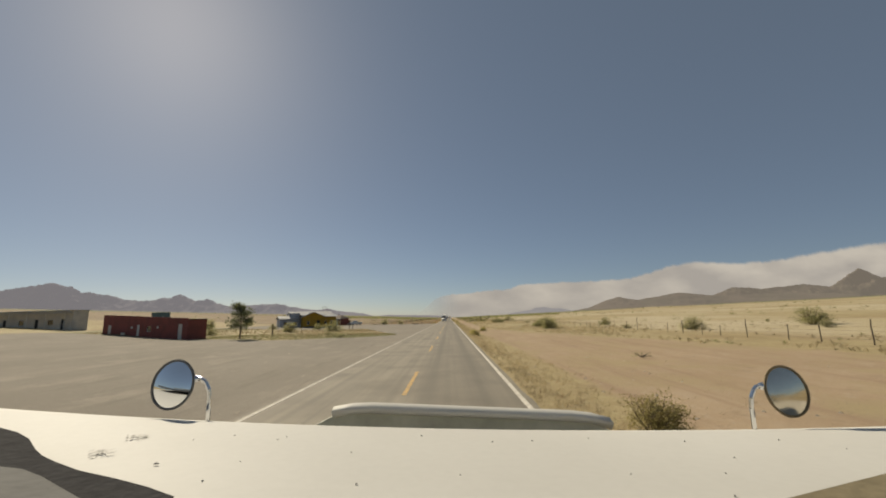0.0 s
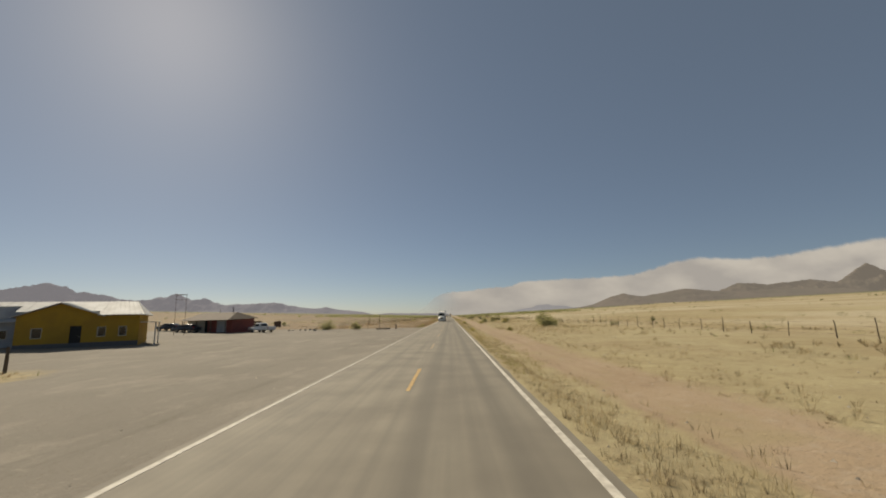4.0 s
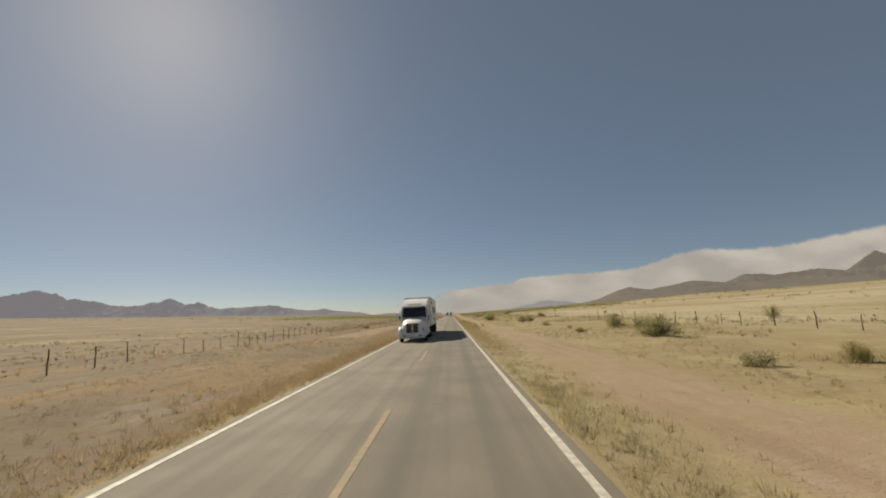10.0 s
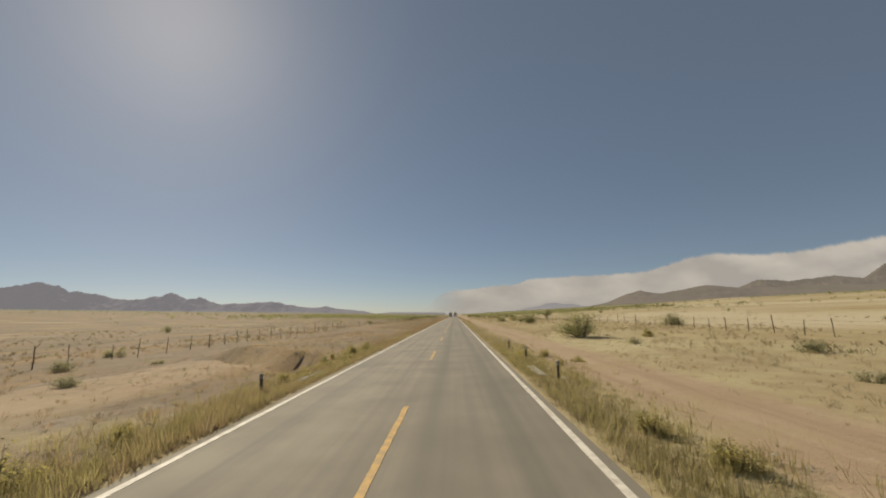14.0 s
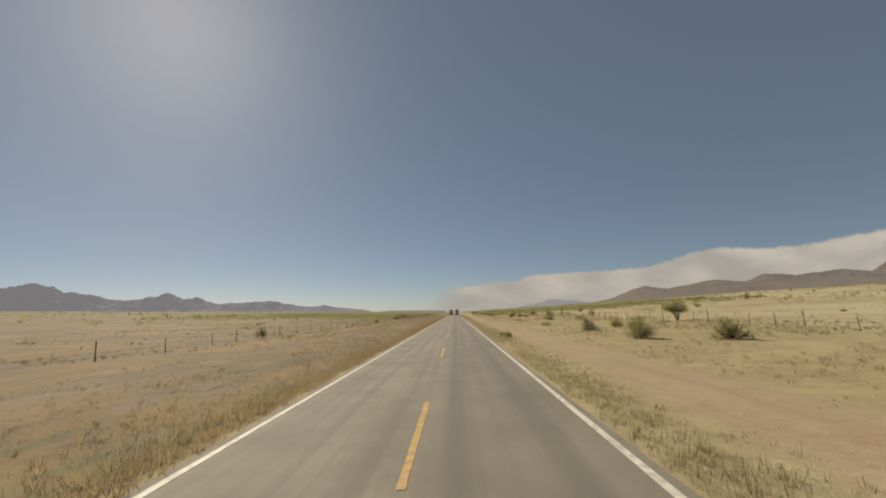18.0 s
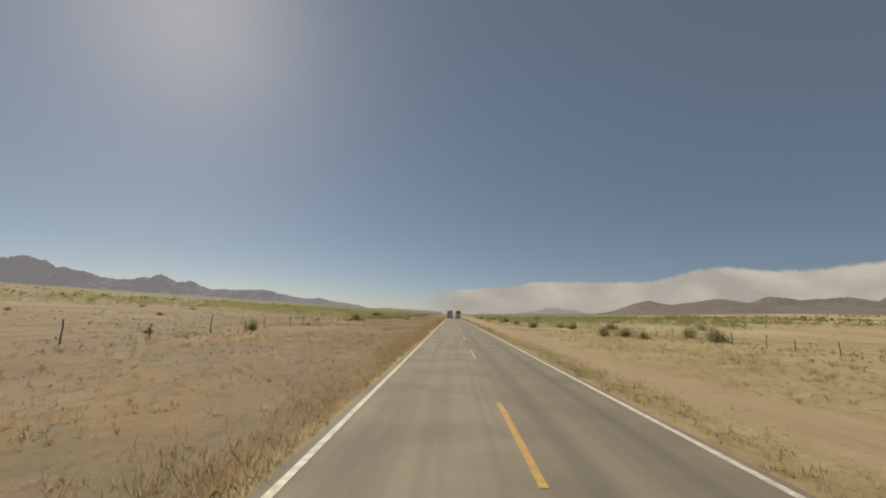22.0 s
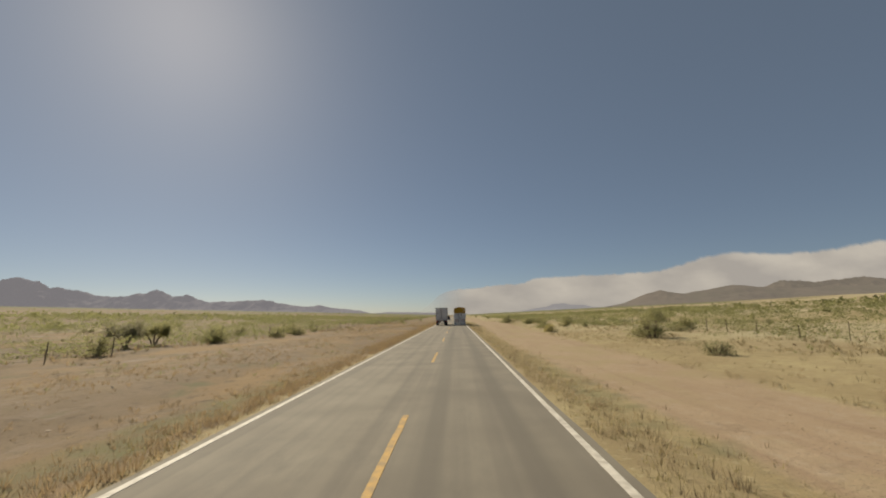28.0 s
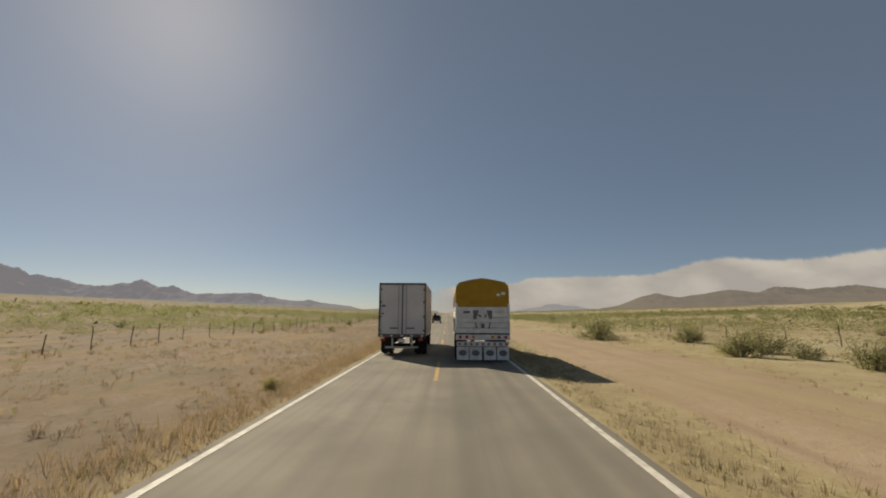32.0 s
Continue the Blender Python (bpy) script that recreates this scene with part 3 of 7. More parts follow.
def wheel(parent, x, y, r, w, rim_mat=STEEL):
    """A tyre on its rim, the axle along x."""
    bm = bmesh.new()
    prof = [(-w / 2, r * 0.62), (-w / 2, r * 0.92), (-w * 0.38, r), (w * 0.38, r), (w / 2, r * 0.92), (w / 2, r * 0.62)]
    rings = []
    for k in range(24):
        a = 2 * math.pi * k / 24
        rings.append([bm.verts.new((x + px, y + pr * math.cos(a), r + pr * math.sin(a))) for px, pr in prof])
    for k in range(24):
        for i in range(len(prof) - 1):
            bm.faces.new((rings[k][i], rings[k][i + 1], rings[(k + 1) % 24][i + 1], rings[(k + 1) % 24][i]))
    tyre = part("wheel", bm, RUBBER, parent, "black rubber tyre on a steel rim")
    rb = bmesh.new()
    side = 1 if x > 0 else -1
    rod(rb, (x - w * 0.42, y, r), (x + w * 0.42, y, r), r * 0.63, r * 0.63, 20)
    part("rim", rb, rim_mat, tyre, "round steel rim")
    hub = bmesh.new()
    rod(hub, (x + side * w * 0.36, y, r), (x + side * w * 0.52, y, r), r * 0.24, r * 0.18, 12)
    for k in range(8):
        a = 2 * math.pi * k / 8
        rod(hub, (x + side * w * 0.41, y + r * 0.42 * math.cos(a), r + r * 0.42 * math.sin(a)), (x + side * w * 0.47, y + r * 0.42 * math.cos(a), r + r * 0.42 * math.sin(a)), r * 0.045, r * 0.04, 6)
    part("hub", hub, DARK, tyre, "dark wheel hub with nuts")
    return tyre


def lettering(name, text, size, mat, parent, m):
    """Raised letters from the built-in font, turned into a mesh."""
    cu = bpy.data.curves.new(name, "FONT")
    cu.body, cu.size, cu.extrude, cu.resolution_u, cu.offset = text, size, 0.002, 2, 0.022 * size
    tmp = new(name, cu)
    me = bpy.data.meshes.new_from_object(tmp)
    bpy.data.objects.remove(tmp)
    me.materials.clear()
    me.materials.append(mat)
    ob = new(name, me)
    ob.parent = parent
    ob.matrix_local = m
    return ob


def words(text, size, mat, parent, m, label="", squeeze=1.0):
    """A line of writing, each letter a raised piece of its own."""
    x = 0.0
    for ch in text:
        if ch == " ":
            x += 0.36 * size * squeeze
            continue
        ob = lettering("letter", ch, size, mat, parent, m @ Matrix.Translation((x, 0, 0)) @ Matrix.Diagonal((squeeze, 1, 1, 1)))
        if label:
            tagged(ob, label)
        x += (max(v.co.x for v in ob.data.vertices) + 0.09 * size) * squeeze


# ---- the oncoming lorry ----
GREY_SEAL_INK = material("dark_extender", (0.07, 0.07, 0.072), 0.6, 0, 0.1, 3, 40, 0)
GREY_INK = material("grey_ink", (0.16, 0.16, 0.165), 0.5, 0, 0.1, 5, 60, 0)
RED_INK = material("red_ink", (0.42, 0.07, 0.055), 0.5, 0, 0.1, 5, 60, 0)
GREEN_INK = material("green_ink", (0.02, 0.13, 0.06), 0.5, 0, 0.1, 5, 60, 0)
OLIVE_INK = material("olive_ink", (0.30, 0.25, 0.11), 0.5, 0, 0.1, 5, 60, 0)
PANEL = material("trailer_panel", (0.82, 0.81, 0.78), 0.42, 0, 0.06, 0.7, 30, 0.03, 0.4, tint=(0.75, 0.73, 0.69))


def semi_trailer(x, y):
    """The box trailer: its nose at y, facing the viewer, tail away."""
    t = thing("semi_trailer", "long white box trailer with dark lettering, hitched behind a tractor", "trailer", x, y, 0, 0.0)
    L, W, z0, z1 = 14.6, 2.6, 1.12, 4.03
    part("box", box(0, L / 2, (z0 + z1) / 2, W, L, z1 - z0, 0.05, 2), PANEL, t, "smooth white side panels")
    for s in (-1, 1):
        part("top_rail", box(s * (W / 2 + 0.004), L / 2, z1 - 0.07, 0.02, L - 0.06, 0.12, 0.006), STEEL, t, "grey metal top rail")
        part("bottom_rail", box(s * (W / 2 + 0.006), L / 2, z0 + 0.08, 0.03, L - 0.06, 0.18, 0.006), WHITE, t)
        for k in range(11):
            part("seam", box(s * (W / 2 + 0.002), 1.25 * k + 0.9, (z0 + z1) / 2, 0.008, 0.05, z1 - z0 - 0.32, 0.002), PANEL, t)
        for k in range(6):
            part("reflector", box(s * (W / 2 + 0.024), 1.1 + 2.5 * k, z0 + 0.07, 0.008, 0.3, 0.05), RED_INK if k % 2 else WHITE, t, "reflective strip")
        part("corner_post", box(s * (W / 2 - 0.02), 0.05, (z0 + z1) / 2, 0.08, 0.14, z1 - z0 - 0.1, 0.02), PANEL, t)
    part("front_panel", box(0, -0.01, 2.75, 2.3, 0.03, 2.1, 0.01), PANEL, t)
    xr = W / 2 + 0.006
    # the big dark name and the red line above it, as plain bars
    for k in range(8):
        yy = 4.2 + 1.06 * k
        part("bar", box(xr, yy, 2.75, 0.006, 0.74, 0.7), GREY_INK, t, "dark grey lettering drawn as bars")
    for k in range(3):
        part("bar", box(xr, 2.02 + 0.68 * k, 2.34, 0.006, 0.58, 0.09), GREY_INK, t)
    turn = Matrix(((0, 0, 1, xr - 0.002), (1, 0, 0, 0), (0, 1, 0, 0), (0, 0, 0, 1)))
    words("SERVICIO A TODO EL TERRITORIO NACIONAL", 0.31, GREY_INK, t, Matrix.Translation((0, 5.0, 1.62)) @ turn)
    words("TRANSPORTES", 0.37, RED_INK, t, Matrix.Translation((0, 0.8, 3.33)) @ turn, "red raised letter", 0.95)
    words("12581", 0.31, RED_INK, t, Matrix.Translation((0, 0.1, 1.84)) @ turn, "red fleet numeral", 0.72)
    for k, m in enumerate((GREEN_INK, WHITE, RED_INK)):
        part("flag_band", box(xr, 0.3 + 0.125 * k, 2.27, 0.006, 0.12, 0.26), m, t)
    part("badge", box(xr, 0.42, 3.84, 0.01, 0.46, 0.14, 0.004), RED_INK, t, "small red badge")
    bm = bmesh.new()
    rod(bm, (xr - 0.004, 13.55, 3.1), (xr + 0.003, 13.55, 3.1), 0.36, 0.36, 18)
    part("emblem", bm, RED_INK, t, "round red emblem")
    for s in (-1, 1):
        leg = bmesh.new()
        block(leg, s * 0.75, 2.7, 0.62, 0.14, 0.14, 1.0, 0.01)
        block(leg, s * 0.75, 2.7, 0.07, 0.3, 0.34, 0.05, 0.01)
        part("landing_leg", leg, DARK, t)
        part("frame_rail", box(s * 0.5, L / 2, 1.0, 0.12, L - 0.6, 0.22, 0.01), DARK, t)
        part("mudflap", box(s * 0.98, 14.3, 0.62, 0.6, 0.02, 0.8), RUBBER, t)
        for yy in (12.2, 13.45):
            for xx in (0.82, 1.12):
                wheel(t, s * xx, yy, 0.5, 0.26)
    part("rear_bumper", box(0, L - 0.05, 0.55, 2.3, 0.1, 0.12, 0.015), WHITE, t)
    for s in (-1, 1):
        part("bumper_hanger", box(s * 0.6, L - 0.06, 0.82, 0.1, 0.08, 0.5), DARK, t)
    part("axle_bogie", box(0, 12.8, 0.78, 1.5, 2.4, 0.3, 0.03), DARK, t)
    for k, (xx, zz) in enumerate(((0.2, 1.62), (0.38, 1.68), (0.62, 1.6))):
        line = bmesh.new()
        hose(line, [(xx, -0.02, zz), (xx + 0.05, -0.22, zz - 0.12), (xx - 0.06, -0.4, zz - 0.3), (xx - 0.1, -0.62, zz - 0.2)], 0.02, 8)
        part("air_hose", line, DARK if k else RED_INK, t, "coiled coupling hose")
    for xx, zz, w, h in ((0.35, 2.35, 0.22, 0.08), (0.3, 2.2, 0.3, 0.05), (0.3, 2.05, 0.3, 0.1), (0.75, 2.0, 0.14, 0.16), (0.55, 3.4, 0.5, 0.42)):
        part("notice_plate", box(xx, -0.03, zz, w, 0.008, h), STEEL if h < 0.3 else PANEL, t, "small notice plate")
    for k in range(3):
        part("bar", box(0.3 + 0.2 * k, -0.03, 2.95, 0.13, 0.008, 0.26), GREY_INK, t)
    part("grab_lamp", box(1.12, -0.03, 2.55, 0.16, 0.03, 0.1, 0.01), GREY_INK, t)
    part("air_fitting", box(0.5, -0.03, 1.5, 0.16, 0.06, 0.16, 0.03), DARK, t, "dark hose couplings")
    part("marker", box(xr + 0.01, 6.2, z0 + 0.02, 0.02, 0.14, 0.06), AMBER, t, "amber side lamp")
    return t


def tractor(x, y):
    """A long-nosed tractor with a tall sleeper. Its back is at y and it faces the viewer (towards -y)."""
    t = thing("truck_tractor", "white long-nosed tractor with tall sleeper cab and dark grille", "truck", x, y, 0, 0.0)
    W = 2.44
    # cab and sleeper with a domed roof
    side = [(-0.1, 0.95), (-0.1, 3.82), (-0.7, 3.76), (-1.5, 3.6), (-2.2, 3.38), (-2.75, 3.12), (-3.05, 2.9), (-3.75, 2.02), (-3.75, 0.95)]
    body = slab(side, -W / 2, W / 2, 0.09)
    part("cab", body, WHITE, t, "white sleeper cab with a domed roof")
    nose = bmesh.new()
    rings = []
    for yy, hw, top, low in ((-3.7, 1.1, 2.0, 0.75), (-4.6, 1.02, 1.86, 0.72), (-5.4, 0.9, 1.7, 0.66), (-5.75, 0.8, 1.58, 0.62), (-5.86, 0.7, 1.44, 0.6)):
        ring = []
        for px, pz in ((-1, 0), (-1, 0.62), (-0.86, 0.88), (-0.5, 0.98), (0, 1.0), (0.5, 0.98), (0.86, 0.88), (1, 0.62), (1, 0)):
            ring.append(nose.verts.new((px * hw, yy, low + (top - low) * pz)))
        rings.append(ring)
    for a, b in zip(rings, rings[1:]):
        for i in range(8):
            nose.faces.new((a[i], b[i], b[i + 1], a[i + 1]))
    nose.faces.new(rings[-1])
    nose.faces.new(rings[0][::-1])
    bmesh.ops.recalc_face_normals(nose, faces=nose.faces)
    part("hood", nose, WHITE, t, "sloping white hood", True)
    for s in (-1, 1):
        fb = bmesh.new()
        rows = []
        for k in range(19):
            a = math.pi * k / 18
            cy, cz = -4.9 + 0.06 * math.cos(a), 0.52
            ring = []
            for rad, out in ((0.6, 1.2), (0.66, 1.235), (0.72, 1.215), (0.76, 1.12), (0.76, 0.86), (0.6, 0.86)):
                ring.append(fb.verts.new((s * out, cy + rad * math.cos(a), cz + rad * 1.02 * math.sin(a))))
            rows.append(ring)
        for a, c in zip(rows, rows[1:]):
            for i in range(6):
                fb.faces.new((a[i], c[i], c[(i + 1) % 6], a[(i + 1) % 6]))
        fb.faces.new(rows[0])
        fb.faces.new(rows[-1][::-1])
        bmesh.ops.recalc_face_normals(fb, faces=fb.faces)
        part("fender", fb, WHITE, t, "rounded white wheel arch", True)
        wheel(t, s * 1.02, -4.9, 0.51, 0.3)
        part("headlight", box(s * 0.86, -5.52, 1.0, 0.36, 0.4, 0.26, 0.08, 2), CLEAR, t, "clear headlamp")
        part("turn_signal", box(s * 1.08, -5.3, 1.0, 0.1, 0.22, 0.14, 0.03), AMBER, t, "amber turn signal")
        part("grille", box(s * 0.27, -5.87, 1.1, 0.46, 0.06, 0.78, 0.02), PANE, t, "dark mesh grille half")
        for k in range(6):
            part("grille_bar", box(s * 0.27, -5.905, 0.8 + 0.12 * k, 0.44, 0.012, 0.015), STEEL, t)
        part("side_window", box(s * (W / 2 + 0.001), -2.85, 2.4, 0.02, 0.95, 0.68, 0.006), PANE, t, "dark side window")
        part("sleeper_window", box(s * (W / 2 + 0.001), -0.75, 3.05, 0.02, 0.62, 0.36, 0.006), PANE, t, "small dark sleeper window")
        way = Matrix(((0, 0, s, s * (W / 2 + 0.002)), (s, 0, 0, 0), (0, 1, 0, 0), (0, 0, 0, 1)))
        words("024", 0.3, RED_INK, t, Matrix.Translation((0, -1.1 if s > 0 else -0.42, 2.62)) @ way, "red fleet numeral")
        part("door_seam", box(s * (W / 2 + 0.002), -2.28, 1.9, 0.01, 0.02, 1.7), DARK, t)
        part("door_seam", box(s * (W / 2 + 0.002), -3.5, 1.6, 0.01, 0.02, 1.1), DARK, t)
        part("door_handle", box(s * (W / 2 + 0.02), -2.45, 1.72, 0.03, 0.2, 0.05, 0.01), DARK, t)
        # an olive and a dark band that run back from the hood and sweep up behind the door
        for mat, low, high, tip, say in ((OLIVE_INK, 1.98, 2.26, 2.86, "olive stripe"), (GREY_INK, 1.72, 1.975, 2.6, "dark stripe")):
            off = s * (W / 2 + 0.004)
            part("stripe", box(off, -2.3, (low + high) / 2, 0.008, 2.4, high - low), mat, t, say)
            sweep = [(off, -1.098, low), (off, -0.2, tip), (off, -0.42, tip + 0.06), (off, -1.098, high)]
            part("stripe", plate(sweep, 0.006 * s), mat, t, say)
        arm = bmesh.new()
        rod(arm, (s * 1.2, -3.4, 2.15), (s * 1.5, -3.55, 2.15), 0.025)
        m = part("mirror", box(s * 1.52, -3.55, 2.18, 0.2, 0.14, 0.62, 0.05, 2), WHITE, t, "tall white door mirror")
        part("mirror_arm", arm, DARK, m)
        arm = bmesh.new()
        hose(arm, [(s * 0.95, -5.0, 1.75), (s * 1.08, -5.3, 1.98), (s * 1.1, -5.35, 2.05)], 0.018)
        m = part("hood_mirror", box(s * 1.12, -5.36, 2.1, 0.2, 0.1, 0.16, 0.03), DARK, t, "small dark mirror on the hood")
        part("mirror_arm", arm, DARK, m)
        part("side_skirt", box(s * 1.12, -1.9, 0.72, 0.14, 3.3, 0.5, 0.05, 2), WHITE, t, "white side fairing over the fuel tank")
        part("cab_fairing", box(s * 1.17, 0.08, 2.35, 0.05, 0.22, 2.8, 0.02), GREY_SEAL_INK, t, "dark side extender")
        part("step", box(s * 1.18, -3.3, 0.5, 0.14, 0.6, 0.05, 0.01), STEEL, t)
        part("chassis_rail", box(s * 0.42, -1.4, 0.82, 0.12, 8.4, 0.26, 0.01), DARK, t)
        for yy in (0.55, 1.85):
            for xx in (0.8, 1.1):
                wheel(t, s * xx, yy, 0.51, 0.27)
        part("mudflap", box(s * 0.95, 2.55, 0.6, 0.56, 0.02, 0.76), RUBBER, t)
    part("grille_frame", box(0, -5.88, 1.1, 0.08, 0.08, 0.86, 0.02), CHROME, t, "chrome grille divider")
    part("grille_frame", box(0, -5.85, 1.53, 1.14, 0.08, 0.07, 0.02), CHROME, t, "chrome grille top")
    part("bumper", box(0, -5.85, 0.55, 2.3, 0.34, 0.42, 0.1, 3), WHITE, t, "white front bumper")
    for s in (-1, 1):
        part("fog_lamp", box(s * 0.66, -6.02, 0.55, 0.22, 0.03, 0.1, 0.01), DARK, t)
    glass_pane = plate([(-1.08, -3.74, 2.06), (1.08, -3.74, 2.06), (1.02, -3.06, 2.91), (-1.02, -3.06, 2.91)], 0.03)
    part("windshield", glass_pane, PANE, t, "dark raked windshield")
    part("visor", box(0, -3.12, 3.0, 2.2, 0.3, 0.06, 0.02), PANE, t, "dark sun visor")
    for k in range(7):
        part("bar", plate([(-0.66 + 0.19 * k, -2.62, 3.186), (-0.53 + 0.19 * k, -2.62, 3.186), (-0.53 + 0.19 * k, -2.4, 3.29), (-0.66 + 0.19 * k, -2.4, 3.29)], 0.008), GREY_INK, t, "grey lettering drawn as bars")
    part("fifth_wheel", box(0, 1.1, 1.05, 0.9, 1.0, 0.1, 0.02), DARK, t)
    stack = bmesh.new()
    rod(stack, (1.05, 0.05, 0.9), (1.05, 0.05, 3.7), 0.07, 0.07, 10)
    part("exhaust_pipe", stack, CHROME, t)
    mast = bmesh.new()
    rod(mast, (-1.1, -5.0, 1.8), (-1.2, -4.9, 3.3), 0.008, 0.004, 5)
    part("aerial", mast, DARK, t)
    return t


semi_trailer(-1.66, 227.7)
tractor(-1.66, 226.9)


# ---- the box lorry in the overtaking lane ----
GREY_BOX = material("weathered_box_panel", (0.64, 0.63, 0.64), 0.5, 0.1, 0.08, 1.0, 35, 0.04, 0.4, tint=(0.56, 0.55, 0.555))
GREY_SEAL = material("door_seal", (0.12, 0.12, 0.125), 0.8, 0, 0.15, 4, 40, 0)


def box_lorry(x, y):
    t = thing("box_truck", "pale grey box truck with closed rear doors", "truck", x, y, 0, 0.0)
    W, L, z0, z1 = 2.44, 6.6, 0.98, 3.74
    part("box", box(0, L / 2 + 0.06, (z0 + z1) / 2, W, L, z1 - z0, 0.03, 2), GREY_BOX, t, "grey ribbed cargo box")
    for k in range(12):
        for s in (-1, 1):
            part("rib", box(s * (W / 2 + 0.01), 0.4 + 0.54 * k, (z0 + z1) / 2, 0.03, 0.06, z1 - z0 - 0.2, 0.008), GREY_BOX, t)
    for s in (-1, 1):
        door = part("rear_door", box(s * 0.585, 0.03, 2.38, 1.12, 0.06, 2.56, 0.012), GREY_BOX, t, "grey rear door leaf")
        rb = bmesh.new()
        rod(rb, (s * 0.2, -0.03, 1.02), (s * 0.2, -0.03, 3.66), 0.02, 0.02, 8)
        part("lock_rod", rb, STEEL, door, "upright locking rod")
        part("lock_handle", box(s * 0.42, -0.03, 1.42, 0.44, 0.03, 0.05, 0.01), DARK, door, "dark locking handle")
        for zz in (1.3, 2.0, 2.75, 3.4):
            part("hinge", box(s * 1.15, -0.01, zz, 0.16, 0.05, 0.07, 0.01), DARK, door)
        part("post", box(s * (W / 2 - 0.035), 0.0, 2.36, 0.07, 0.1, 2.74, 0.01), GREY_SEAL, t)
        part("tail_light", box(s * 0.98, -0.02, 0.84, 0.26, 0.06, 0.12, 0.02), RED, t, "red tail lamp")
        part("mudflap", box(s * 0.88, 0.72, 0.5, 0.58, 0.02, 0.72), RUBBER, t)
        part("chassis_rail", box(s * 0.42, 4.1, 0.78, 0.1, 7.6, 0.24, 0.01), DARK, t)
        for xx in (0.76, 1.06):
            wheel(t, s * xx, 1.6, 0.46, 0.25)
        wheel(t, s * 0.98, 7.9, 0.46, 0.27)
        part("bumper_hanger", box(s * 0.5, 0.1, 0.68, 0.08, 0.1, 0.5), STEEL, t)
        arm = bmesh.new()
        rod(arm, (s * 1.1, 8.2, 2.0), (s * 1.42, 8.3, 2.0), 0.02)
        m = part("mirror", box(s * 1.45, 8.3, 1.95, 0.16, 0.1, 0.45, 0.03), DARK, t, "dark door mirror")
        part("mirror_arm", arm, DARK, m)
    part("door_seal", box(0, -0.004, 2.38, 0.06, 0.02, 2.5), GREY_SEAL, t, "dark rubber seal between the doors")
    part("label_plate", box(-0.98, -0.008, 2.55, 0.22, 0.012, 0.1), GREY_SEAL, t)
    part("label_plate", box(-1.02, -0.008, 2.16, 0.14, 0.012, 0.07), GREY_SEAL, t)
    part("header", box(0, 0.01, 3.69, W, 0.1, 0.1, 0.015), GREY_SEAL, t)
    part("sill", box(0, 0.0, 1.04, W, 0.12, 0.16, 0.02), GREY_SEAL, t)
    for k in range(9):
        part("tape", box(-1.05 + 0.26 * k, -0.064, 1.04, 0.13, 0.008, 0.07), RED_INK if k % 2 else WHITE, t, "reflective tape")
    part("bumper", box(0, 0.02, 0.46, 1.7, 0.1, 0.1, 0.015), STEEL, t, "steel underride bar")
    part("axle", rod(bmesh.new(), (-1, 1.6, 0.46), (1, 1.6, 0.46), 0.09), DARK, t)
    part("number_plate", box(0.0, -0.06, 0.8, 0.32, 0.012, 0.16), WHITE, t)
    cabside = [(6.85, 0.7), (6.85, 2.7), (7.1, 2.78), (8.1, 2.72), (8.6, 1.95), (9.0, 1.75), (9.05, 0.7)]
    part("cab", slab(cabside, -1.1, 1.1, 0.07), WHITE, t, "white cab")
    for s in (-1, 1):
        part("side_window", box(s * 1.101, 7.75, 2.15, 0.02, 0.8, 0.6, 0.01), PANE, t)
    return t


box_lorry(-1.9, 604.2)


# ---- the lorry with the yellow tarpaulin ----
TARP = material("yellow_tarpaulin", (0.42, 0.24, 0.025), 0.75, 0, 0.12, 2.5, 18, 0.5, 0.25, tint=(0.34, 0.19, 0.02), reach=0.05)
OLD_WHITE = material("scuffed_white_boards", (0.7, 0.69, 0.68), 0.6, 0, 0.15, 3.5, 40, 0.1, 0.3, tint=(0.55, 0.54, 0.54))
SMUDGE = material("grey_smudge", (0.17, 0.165, 0.17), 0.7, 0, 0.2, 6, 40, 0.05)


